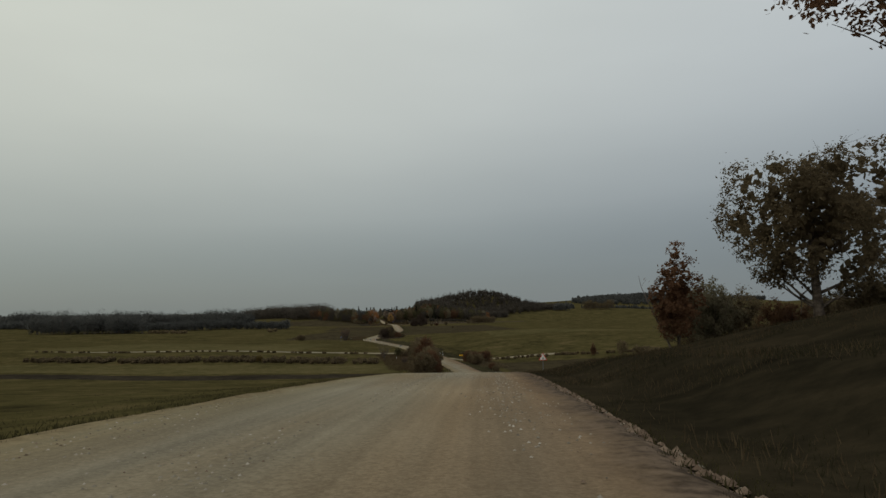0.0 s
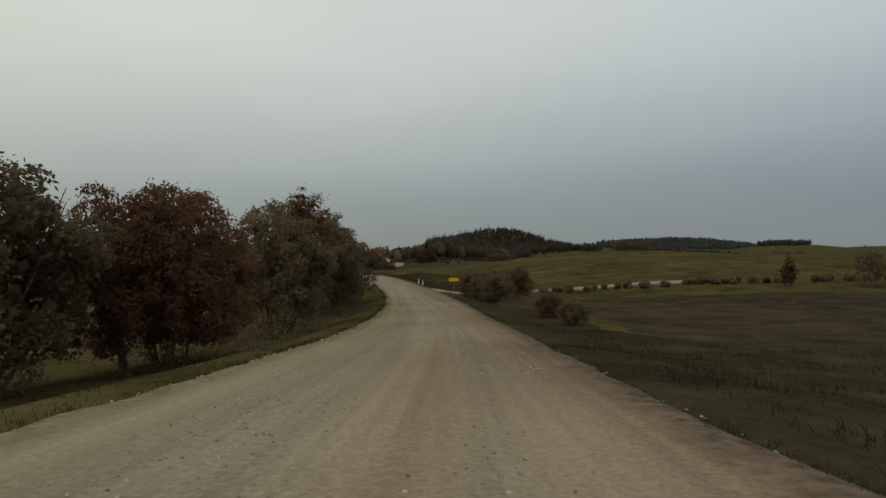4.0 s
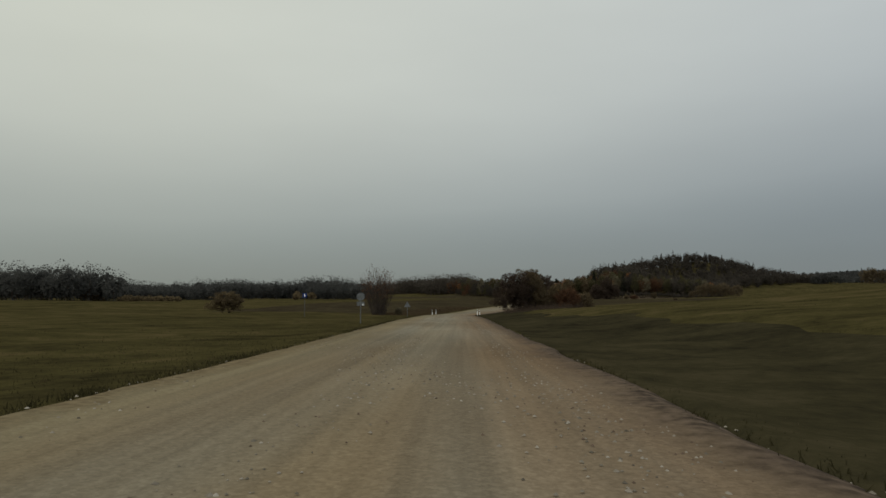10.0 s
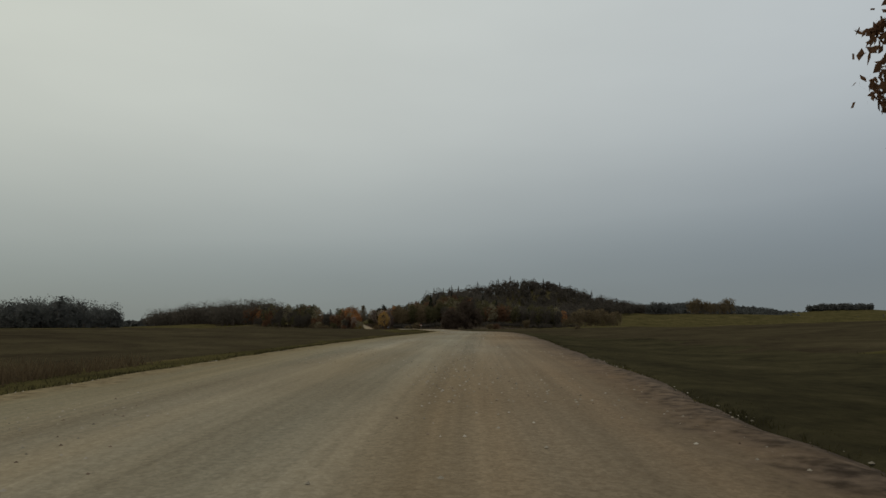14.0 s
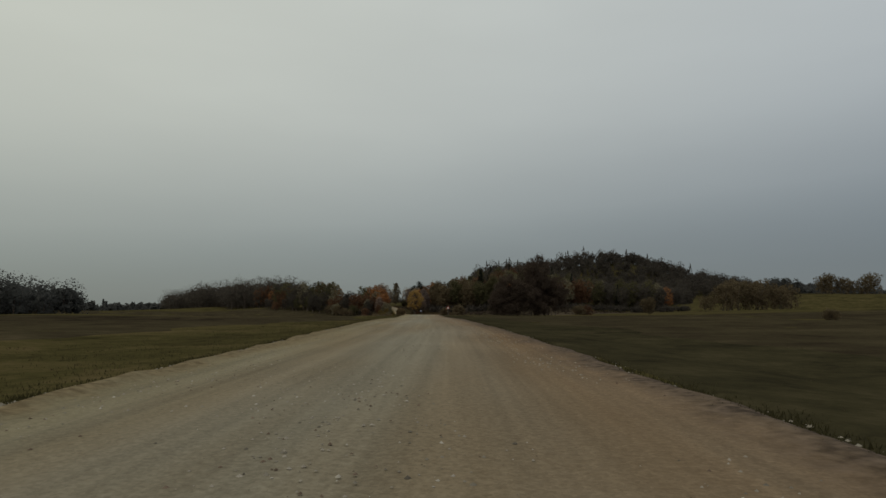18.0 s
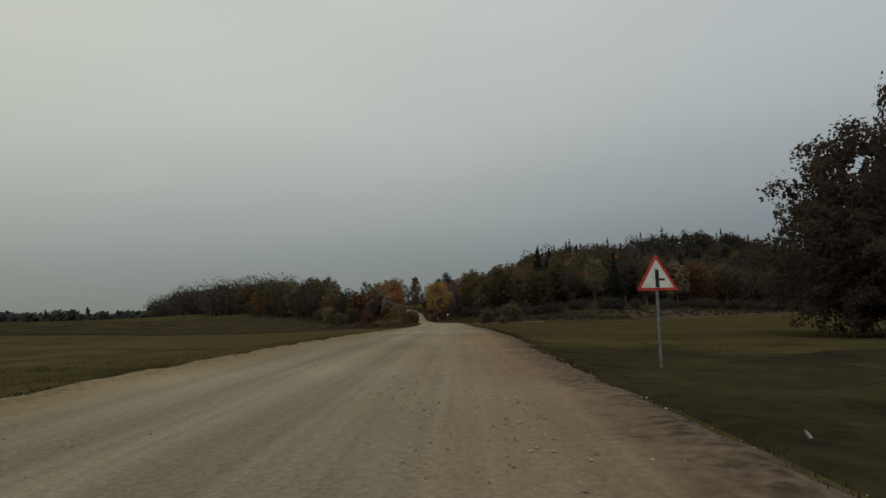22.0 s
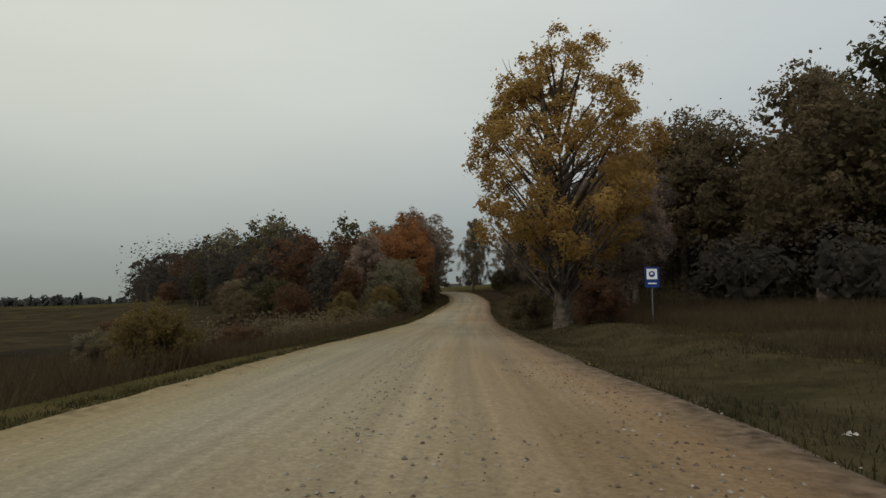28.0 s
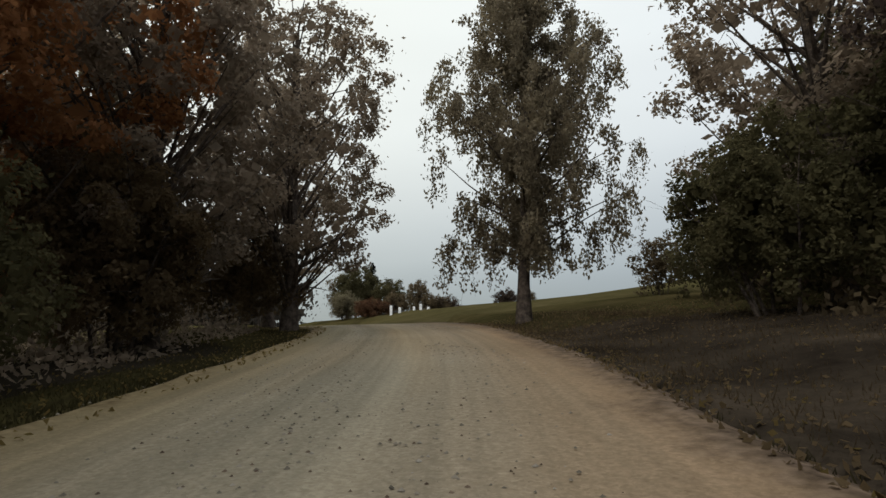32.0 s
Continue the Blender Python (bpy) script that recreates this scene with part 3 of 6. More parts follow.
# the ground: one sheet out to the horizon, finest beside the road
side_steps = np.concatenate([np.arange(0, 9, 0.5), np.arange(9, 20, 1.0), np.arange(20, 60, 3.0), np.arange(60, 160, 8.0), np.arange(160, 500, 20.0), np.arange(500, 1300, 40.0), np.array([1300, 1450, 1750, 2100, 2500, 3000, 3600, 4200])])
across = np.concatenate([-side_steps[:0:-1], side_steps])
along = np.concatenate([np.array([-1600, -1200, -900, -600, -400, -250, -160, -110, -80, -55, -40]), np.arange(-30, 1110, 2.5), np.arange(1110, 1400, 12.0), np.arange(1420, 2700, 50.0), np.array([2750, 2900, 3100, 3300, 3600, 4000, 4500])])
gy, gu = np.meshgrid(along, across, indexing="ij")
gx = line_x(gy) + gu
ground = new("ground", mesh_of("ground", np.stack([gx, gy, land(gx, gy)], -1).reshape(-1, 3), grid_faces(len(along), len(across)), GRASS, True))
tagged(ground, "rolling autumn meadow with short olive grass", "ground", kind="structure")


# the gravel road, with a slight crown, worn tracks and ragged edges
def ragged_edges(ys, width):
    """The stations across a gravel strip and its uneven left and right edges."""
    cols = 41
    u = np.linspace(0, 1, cols)
    u = 0.35 * u + 0.65 * (0.5 - 0.5 * np.cos(math.pi * u))
    lefts, rights = width(ys)
    rough_l = np.random.default_rng(3).normal(size=len(ys))
    rough_r = np.random.default_rng(4).normal(size=len(ys))
    ease = np.array([0.25, 0.5, 0.25])
    ragged = 0.09 * np.convolve(rough_l, ease, "same") + 0.03 * np.roll(rough_l, 3) + 0.04 * np.sin(ys * 0.53 + 1) * np.sin(ys * 0.21)
    ragged2 = 0.09 * np.convolve(rough_r, ease, "same") + 0.03 * np.roll(rough_r, 3) + 0.05 * np.sin(ys * 0.47 + 4) * np.sin(ys * 0.19)
    return cols, u, lefts + ragged, rights + ragged2


road_y = np.concatenate([np.arange(-160, -10, 5.0), np.arange(-10, 1105, 0.7)])
cols, u, le, ri = ragged_edges(road_y, lambda y: (smooth(EDGES, y, 1), smooth(EDGES, y, 2)))
d_of = le[:, None] + (ri - le)[:, None] * u[None]
rx = line_x(road_y)[:, None] + d_of
ry = np.repeat(road_y[:, None], cols, 1)
mid = (le + ri)[:, None] / 2
half = (ri - le)[:, None] / 2
rel = (d_of - mid) / half
crown = 0.035 * (1 - rel**2) - 0.05 * np.clip(np.abs(rel) - 0.93, 0, 1) / 0.07
rut = -0.016 * np.exp(-((d_of - 0.8) / 0.28) ** 2) - 0.016 * np.exp(-((d_of + 0.75) / 0.28) ** 2)
berm_here = np.clip((ry - 520) / 30, 0, 1) * np.clip((880 - ry) / 30, 0, 1) + 0.7 * np.clip((ry - 120) / 30, 0, 1) * np.clip((235 - ry) / 10, 0, 1)
berm = (0.03 + 0.08 * berm_here) * np.exp(-((d_of - le[:, None] - 0.35) / 0.25) ** 2) * (0.7 + 0.3 * np.sin(ry * 2.1) * np.sin(ry * 0.7)) + 0.03 * np.exp(-((ri[:, None] - d_of - 0.35) / 0.25) ** 2)
rz = road_z(ry) + crown + rut + berm + 0.003 * wave(rx, ry, 1.4, 5.0) - 0.02
rz[:, 0] -= 0.13
rz[:, -1] -= 0.13
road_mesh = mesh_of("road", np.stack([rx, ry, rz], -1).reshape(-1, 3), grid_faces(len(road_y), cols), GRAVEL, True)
road = new("road", road_mesh)
uv_layer = road_mesh.uv_layers.new(name="UVMap")
loop_v = np.zeros(len(road_mesh.loops), np.int32)
road_mesh.loops.foreach_get("vertex_index", loop_v)
flat_uv = np.stack([d_of.ravel(), ry.ravel()], -1)[loop_v].astype(np.float32)
uv_layer.data.foreach_set("uv", flat_uv.ravel())
flat_uv[:, 0] = (rel.ravel() * 0.5 + 0.5)[loop_v]
road_mesh.uv_layers.new(name="Across").data.foreach_set("uv", flat_uv.ravel())
tagged(road, "wide pale gravel road with worn wheel tracks", "road", kind="structure")


# ---- plants ----
def tube(verts, faces, points, radii, sides=6):
    """Adds a tapering tube along points to lists of verts and quads."""
    points = [Vector(p) for p in points]
    start = len(verts)
    for n, p in enumerate(points):
        way = (points[min(n + 1, len(points) - 1)] - points[max(n - 1, 0)]).normalized()
        a = way.orthogonal().normalized()
        b = way.cross(a)
        for s in range(sides):
            t = 2 * math.pi * s / sides
            verts.append(p + (a * math.cos(t) + b * math.sin(t)) * radii[n])
    for n in range(len(points) - 1):
        for s in range(sides):
            t = (s + 1) % sides
            faces.append((start + n * sides + s, start + n * sides + t, start + (n + 1) * sides + t, start + (n + 1) * sides + s))


def leaves(name, centres, size, mat, rng, hang=0.0, narrow=0.55, bulk=0, bulk_scale=1.5, facing=None, loose=0.75):
    """Leaf sprays: diamond faces at the given centres. facing: the way each one's upper side looks (loosely); hang turns them downwards. The first
    bulk of them are the larger sprays inside the crown."""
    centres = np.asarray(centres, float)
    n = len(centres)
    a = rng.normal(size=(n, 3))
    a[:, 2] = a[:, 2] * (1 + 2 * hang) - hang * 1.5
    b = rng.normal(size=(n, 3))
    if facing is not None:
        up = np.asarray(facing, float) + rng.normal(size=(n, 3)) * loose
        up /= np.linalg.norm(up, axis=1, keepdims=True) + 1e-9
        a -= up * (a * up).sum(1, keepdims=True)
        b = np.cross(a, up)
    else:
        b = np.cross(a, b)
    a /= np.linalg.norm(a, axis=1, keepdims=True) + 1e-9
    b /= np.linalg.norm(b, axis=1, keepdims=True) + 1e-9
    s = size * rng.uniform(0.6, 1.35, (n, 1))
    s[:bulk] *= bulk_scale
    w = np.full((n, 1), narrow)
    w[:bulk] = np.maximum(narrow, 0.8)
    quad = np.stack([centres - a * s * 0.5, centres + b * s * w * 0.5, centres + a * s * 0.5, centres - b * s * w * 0.5], 1)
    return mesh_of(name, quad.reshape(-1, 3), np.arange(4 * n).reshape(n, 4), mat)


def limb_path(start, way, length, rng, bend=0.25, up=0.15, steps=5):
    pts = [Vector(start)]
    way = Vector(way).normalized()
    for _ in range(steps):
        way = (way + Vector(rng.normal(size=3)) * bend * 0.4 + Vector((0, 0, up * 0.4))).normalized()
        pts.append(pts[-1] + way * (length / steps))
    return pts


def broadleaf(name, height_m, radius, seed, mat, count=6000, leaf=0.30, clear=0.18, stems=1, bark=None, fill=0.8, clumps=46, lean=0.0, point=0.0, girth=1.0, flat=0.85, lobed=1.0, sprigs=1.0):
    """A broad tree or shrub: (wood mesh, crown mesh). clear: share of the height that is bare stem; fill: how much of the crown's shell is closed."""
    rng = np.random.default_rng(seed)
    verts, faces = [], []
    tips = []
    mid_h = height_m * (clear + 1) / 2
    half_h = height_m * (1 - clear) / 2
    for s in range(stems):
        turn = rng.uniform(0, 6.28)
        lean_s = 0.05 if stems == 1 else rng.uniform(0.15, 0.55)
        foot = Vector((math.cos(turn), math.sin(turn), 0)) * (0 if stems == 1 else rng.uniform(0.1, 0.3) * radius)
        way = Vector((math.cos(turn) * lean_s, math.sin(turn) * lean_s, 1)).normalized()
        h = height_m * rng.uniform(0.8, 0.93) / (1 if stems == 1 else 1.1)
        spine = limb_path(foot - Vector((0, 0, 0.15)), way, h, rng, 0.12, 0.05, 7)
        r0 = height_m * (0.022 if stems == 1 else 0.010) * girth
        tube(verts, faces, spine, [r0 * (1 - 0.86 * n / 7) * (1.35 if n == 0 else 1) for n in range(8)], 7 if stems == 1 else 5)
        for b in range(15 if stems == 1 else 6):
            at = rng.uniform(max(clear * 0.8, 0.12), 0.95) * 7
            k = min(int(at), 6)
            p = spine[k].lerp(spine[k + 1], at - k)
            ang = rng.uniform(0, 6.28)
            out = Vector((math.cos(ang), math.sin(ang), rng.uniform(0.15, 0.9)))
            reach = radius * rng.uniform(0.5, 0.9 if stems == 1 else 0.62) * (1 - 0.55 * abs(at / 7 - 0.5))
            limb = limb_path(p, out, reach, rng, 0.3, 0.12)
            r1 = r0 * (1 - 0.8 * at / 7) * 0.45
            tube(verts, faces, limb, [r1 * (1 - 0.85 * n / 5) for n in range(6)], 5)
            tips.append(limb[-1])
            for _ in range(3):
                q = limb[int(rng.integers(2, 5))]
                twig = limb_path(q, Vector(rng.normal(size=3)) + out * 0.8, reach * 0.4, rng, 0.4, 0.1, 3)
                tube(verts, faces, twig, [r1 * 0.4, r1 * 0.28, r1 * 0.18, r1 * 0.06], 4)
                tips.append(twig[-1])
    # leaf clumps spread evenly over an uneven crown, those of an open crown on limbs of their own
    centres = []
    shift = rng.uniform(0, 6.28, 3)
    for c in range(clumps):
        zc = 1 - 2 * (c + 0.5) / clumps
        ang = c * 2.39996 + rng.normal() * 0.25
        flat_r = math.sqrt(1 - zc * zc)
        if clear == 0 and zc < 0:
            flat_r = flat_r**0.4
        v = np.array([flat_r * math.cos(ang), flat_r * math.sin(ang), zc])
        lobe = 1 + lobed * 0.17 * math.sin(2.6 * v[0] + shift[0]) * math.cos(3.1 * v[1] + shift[1]) + lobed * 0.10 * math.sin(4.6 * v[2] + 2.2 * v[0] + shift[2])
        rr = rng.uniform(0.73 - 0.13 * lobed, 0.80 + 0.06 * lobed) * lobe
        hz = v[2] * rr
        taper = 1 - point * max(hz, 0)
        p = np.array([v[0] * rr * radius * taper, v[1] * rr * radius * taper, mid_h + hz * half_h])
        if p[2] > 0.12 * height_m * (clear > 0) + 0.15:
            centres.append(p)
    for t in tips[::4]:
        t = np.array(t)
        if np.hypot(np.hypot(t[0], t[1]) / radius, (t[2] - mid_h) / half_h) < 0.85:
            centres.append(t)
    centres = np.array(centres)
    middle = np.array([0, 0, mid_h])
    mean_r = (radius * radius * half_h) ** (1 / 3)
    size = rng.uniform(0.7, 1.3, len(centres)) * mean_r * (1.15 + 0.55 * fill) / math.sqrt(clumps)
    if fill < 0.75:
        for p in centres[::2]:
            foot = Vector((0, 0, max(height_m * clear * 0.6, p[2] - 0.8 * math.hypot(p[0], p[1]) - 0.1 * height_m)))
            limb = limb_path(foot, Vector(p) - foot, (Vector(p) - foot).length, rng, 0.10, 0.0, 4)
            r1 = height_m * 0.0045 * girth
            tube(verts, faces, limb, [r1 * (1.25 - 0.27 * n) for n in range(5)], 4)
    # heavy sprays in the clumps' hearts close the crown, the leaves lie on the clumps' outsides
    heart = int(min((22 if fill >= 0.75 else 5) * len(centres), count * 0.22))
    pick = rng.integers(0, len(centres), heart)
    inner = centres[pick] * 0.9 + middle * 0.1 + rng.normal(size=(heart, 3)) * size[pick][:, None] * 0.32
    if fill >= 0.75:
        v2 = rng.normal(size=(heart, 3))
        v2 /= np.linalg.norm(v2, axis=1, keepdims=True)
        inner = np.concatenate([inner, middle + v2[::2] * rng.uniform(0.15, 0.55, (len(v2[::2]), 1)) * np.array([radius, radius, half_h])])
    rest = count - len(inner)
    pick = rng.choice(len(centres), rest, p=size**2 / (size**2).sum())
    out = (centres[pick] - middle) / np.array([radius, radius, half_h])
    v = rng.normal(size=(rest, 3)) + 0.95 * out / (np.linalg.norm(out, axis=1, keepdims=True) + 1e-6) + np.array([0, 0, 0.25])
    v /= np.linalg.norm(v, axis=1, keepdims=True)
    far = rng.uniform(0.35, 1.0, (rest, 1)) ** 0.6
    # some stand out on sprigs beyond the clump
    sprig = (rng.random((rest, 1)) < 0.16) * rng.random((rest, 1)) ** 1.6 * 0.75 * sprigs
    sway = np.sin(v[:, :1] * 9 + pick[:, None] * 1.7) * np.cos(v[:, 1:2] * 8 + pick[:, None]) > 0.1
    far = far * (0.9 + 0.2 * sway) + sprig * sway
    pts = centres[pick] + v * far * size[pick][:, None] * np.array([1, 1, flat])
    facing = np.concatenate([rng.normal(size=(len(inner), 3)), v + np.array([0, 0, 0.35])])
    heart_scale = float(np.clip(np.median(size) * 0.5 / leaf, 1.0, 2.4))
    pts = np.concatenate([inner, pts])
    pts[:, 2] = np.maximum(pts[:, 2], rng.uniform(0.05, 0.5, len(pts)))
    pts[:, 0] += lean * pts[:, 2]
    return mesh_of(name + "_wood", verts, faces, bark or BARK, True), leaves(name + "_leaves", pts, leaf, mat, rng, bulk=len(inner), bulk_scale=heart_scale, facing=facing)


def weeping_birch(name, height_m, radius, seed, mat, count=9000, leaf=0.26):
    rng = np.random.default_rng(seed)
    verts, faces, centres = [], [], []
    spine = limb_path((0, 0, -0.2), (0.02, 0, 1), height_m * 0.96, rng, 0.05, 0.05, 10)
    r0 = height_m * 0.0145
    tube(verts, faces, spine, [r0 * (1 - 0.92 * n / 10) * (1.4 if n == 0 else 1) for n in range(11)], 8)
    limbs = 74
    for b in range(limbs):
        at = 0.15 + 0.82 * ((b + rng.random()) / limbs) ** 1.1
        k = min(int(at * 10), 9)
        p = spine[k].lerp(spine[k + 1], at * 10 - k)
        ang = b * 2.39996 + rng.normal() * 0.5
        span = radius * (1.0 - 0.85 * max(0, (at - 0.30) / 0.70) ** 1.3) * rng.uniform(0.55, 1.12) * (0.72 + 0.28 * min(1, at / 0.25))
        limb = limb_path(p, (math.cos(ang), math.sin(ang), 0.75), span * 1.12, rng, 0.22, -0.12)
        r1 = r0 * 0.3 * (1 - at * 0.75)
        tube(verts, faces, limb, [r1 * (1 - 0.88 * n / 5) for n in range(6)], 4)
        # hanging sprays in bunches, with gaps between them
        for n in range(1, 6):
            if rng.random() < 0.12:
                continue
            bunch = rng.normal(size=3) * np.array([0.25, 0.25, 0.15])
            for _ in range(4):
                drop = rng.uniform(0.4, 1.9) * (1 if n > 2 else 0.6) * (1.35 - 0.8 * at)
                start = np.array(limb[n]) + bunch + rng.normal(size=3) * 0.16
                m = int(count / limbs / 17)
                f = rng.random((m, 1)) ** 0.8
                sway = rng.normal(size=(1, 3)) * np.array([0.22, 0.22, 0])
                centres.append(start + f * (np.array([0, 0, -drop]) + sway) + rng.normal(size=(m, 3)) * np.array([0.13, 0.13, 0.10]))
                tube(verts, faces, [start, start + np.array([0, 0, -drop * 0.5]) + sway[0] * 0.5, start + np.array([0, 0, -drop]) + sway[0]], [0.008, 0.006, 0.003], 3)
    pts = np.concatenate(centres)
    pts = pts[pts[:, 2] > 1.3]
    return mesh_of(name + "_wood", verts, faces, BARK, True), leaves(name + "_leaves", pts, leaf, mat, rng, hang=0.5, narrow=0.5)


def conifer(name, height_m, radius, seed, mat, count=2600, leaf=0.5, clear=0.08, pine=False):
    rng = np.random.default_rng(seed)
    verts, faces, centres = [], [], []
    spine = [(0, 0, -0.2), (rng.normal() * 0.1, rng.normal() * 0.1, height_m * 0.5), (0, 0, height_m * 0.99)]
    tube(verts, faces, spine, [height_m * 0.016, height_m * 0.010, 0.02], 7)
    whorls = 36 if not pine else 15
    for w in range(whorls):
        f = w / (whorls - 1)
        z = height_m * (clear + (0.97 - clear) * f)
        reach = radius * (1 - f) ** (0.85 if not pine else 0.35) * rng.uniform(0.8, 1.1) + 0.15
        for b in range(7):
            ang = rng.uniform(0, 6.28)
            tip = np.array([math.cos(ang) * reach, math.sin(ang) * reach, z - reach * (0.28 if not pine else -0.15)])
            root = np.array([0, 0, z])
            tube(verts, faces, [root, (root + tip) / 2 + (0, 0, 0.05 * reach), tip], [0.035, 0.02, 0.008], 3)
            m = max(2, int(count / whorls / 7 * (1.6 * (1 - f) + 0.25)))
            s = rng.uniform(0.15, 1.0, (m, 1))
            spray = rng.normal(size=(m, 3)) * np.array([0.13, 0.13, 0.13]) * (reach + 0.4) * (1.0 if not pine else 1.8)
            centres.append(root + (tip - root) * s + spray)
    return mesh_of(name + "_wood", verts, faces, BARK, True), leaves(name + "_needles", np.concatenate(centres), leaf, mat, rng, hang=0.25, narrow=0.5)


def bare_shrub(name, height_m, radius, seed, stems=46, leafy_count=500, mat=None):
    """Upright bare stems that fan out, with a few last leaves near their ends."""
    rng = np.random.default_rng(seed)
    verts, faces, centres = [], [], []
    for s in range(stems):
        ang, out = rng.uniform(0, 6.28), rng.uniform(0.05, 1) ** 0.7
        way = Vector((math.cos(ang) * out * radius / height_m * 0.95, math.sin(ang) * out * radius / height_m * 0.95, 1))
        stem = limb_path((math.cos(ang) * 0.3 * radius * out, math.sin(ang) * 0.3 * radius * out, -0.1), way, height_m * rng.uniform(0.7, 1.05) * (1 - 0.25 * out * out), rng, 0.16, 0.02, 6)
        tube(verts, faces, stem, [(0.035 if stems < 20 else 0.024) * (1 - 0.88 * n / 6) for n in range(7)], 4)
        for _ in range(7):
            q = stem[int(rng.integers(2, 6))]
            twig = limb_path(q, way + Vector(rng.normal(size=3)) * 0.35, height_m * rng.uniform(0.15, 0.3), rng, 0.15, 0.05, 3)
            tube(verts, faces, twig, [0.012, 0.009, 0.006, 0.003], 3)
            centres.append(np.array(twig[-1]))
        centres.append(np.array(stem[-1]))
    centres = np.array(centres)
    pts = centres[rng.integers(0, len(centres), leafy_count)] + rng.normal(size=(leafy_count, 3)) * 0.13
    return mesh_of(name + "_stems", verts, faces, TWIG, True), leaves(name + "_leaves", pts, 0.16, mat or L_RUST, rng)


def bare_tree(name, height_m, radius, seed):
    """A leafless tree that forks low into long spreading limbs, with a few dry leaves."""
    rng = np.random.default_rng(seed)
    verts, faces, ends = [], [], []
    fork = Vector((0.05, 0, height_m * 0.12))
    tube(verts, faces, [(0, 0, -0.15), (0.02, 0.02, height_m * 0.06), fork + Vector((0, 0, 0.1))], [0.14, 0.12, 0.10], 7)
    for s in range(11):
        ang = s * 2.39996 + rng.normal() * 0.3
        out = (0.12 + 0.95 * (s / 10) ** 1.2) * radius / height_m * 1.25
        way = Vector((math.cos(ang) * out, math.sin(ang) * out, 1))
        limb = limb_path(fork, way, height_m * rng.uniform(0.78, 0.92) * (1 + 0.12 * (s > 7)), rng, 0.20, 0.06, 8)
        tube(verts, faces, limb, [0.062 * (1 - 0.9 * n / 8) for n in range(9)], 5)
        for b in range(9):
            k = int(rng.integers(2, 8))
            twig = limb_path(limb[k], way.normalized() + Vector(rng.normal(size=3)) * 0.55, height_m * rng.uniform(0.10, 0.26) * (1.2 - 0.08 * k), rng, 0.3, 0.08, 4)
            tube(verts, faces, twig, [0.02, 0.015, 0.011, 0.008, 0.004], 4)
            ends.append(np.array(twig[-1]))
            for _ in range(2):
                fine = limb_path(twig[int(rng.integers(1, 4))], way.normalized() + Vector(rng.normal(size=3)) * 0.7, height_m * rng.uniform(0.05, 0.1), rng, 0.3, 0.1, 2)
                tube(verts, faces, fine, [0.010, 0.007, 0.004], 3)
    ends = np.array(ends)
    return mesh_of(name + "_wood", verts, faces, TWIG, True), leaves(name + "_leaves", ends[rng.integers(0, len(ends), 16)], 0.12, L_RUST, rng)


def recoloured(kind, mat):
    crown = KIND[kind][1].copy()
    crown.materials[0] = mat
    return KIND[kind][0], crown


KIND = {}
KIND["round"] = broadleaf("round_tree", 10, 4.2, 11, L_DARK, 15000, 0.21, 0.06, clumps=64)
KIND["round_b"] = broadleaf("round_tree_b", 10, 4.4, 12, L_GREEN, 17000, 0.19, 0.06, point=0.1, clumps=80)
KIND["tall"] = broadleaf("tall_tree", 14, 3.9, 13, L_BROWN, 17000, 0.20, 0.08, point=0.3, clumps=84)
KIND["tall_b"] = broadleaf("tall_tree_b", 14, 4.4, 14, L_HAZEL, 17000, 0.20, 0.10, fill=0.78, clumps=76)
KIND["shrub"] = broadleaf("shrub", 5, 3.0, 15, L_DARK, 11000, 0.13, 0.0, stems=7, clumps=54)
KIND["shrub_b"] = broadleaf("shrub_b", 5, 2.7, 16, L_WILLOW, 10000, 0.13, 0.0, stems=7, clumps=54)
KIND["bushy"] = broadleaf("bushy_tree", 9, 4.4, 17, L_DARK, 19000, 0.195, 0.0, stems=5, clumps=90, point=0.2, fill=0.9, sprigs=0.55)
KIND["spindle"] = broadleaf("slim_tree", 5, 1.2, 18, L_RUST, 3600, 0.15, 0.03, stems=3, clumps=30, point=0.5)
KIND["maple"] = broadleaf("open_maple", 16, 5.2, 19, L_YELLOW, 42000, 0.165, 0.12, fill=0.72, clumps=150, point=0.3, girth=1.15)
KIND["open"] = broadleaf("open_tree", 16, 5.4, 42, L_HAZEL, 26000, 0.19, 0.12, fill=0.74, clumps=110, point=0.2, flat=0.55)
KIND["apple"] = broadleaf("old_apple_tree", 8, 3.7, 20, L_DARK, 15000, 0.14, 0.16, fill=0.78, clumps=64, girth=1.3)
KIND["birch"] = weeping_birch("weeping_birch", 18, 4.5, 21, L_BIRCH, 76000, 0.17)
KIND["spruce"] = conifer("spruce", 17, 2.9, 22, L_SPRUCE, 15000, 0.3)
KIND["pine"] = conifer("pine", 16, 2.7, 23, L_SPRUCE, 16000, 0.22, clear=0.40, pine=True)
KIND["osier"] = bare_shrub("bare_osier", 6, 3.4, 24, stems=150, leafy_count=1800)
KIND["high"] = broadleaf("high_crowned_tree", 13, 4.6, 26, L_RUST, 7000, 0.2, 0.5, fill=0.6, clumps=50)
KIND["dead"] = bare_tree("bare_tree", 6, 3.6, 25)
KIND["dome"] = broadleaf("domed_willow", 5, 2.5, 34, L_UMBER, 36000, 0.11, 0.0, stems=7, clumps=170, fill=1.0, lobed=0.12, sprigs=0.25)
KIND["pale_birch"] = broadleaf("pale_birch", 15, 3.2, 41, L_HAZEL, 8000, 0.2, 0.42, bark=PALE_BARK, fill=0.7, girth=0.3)
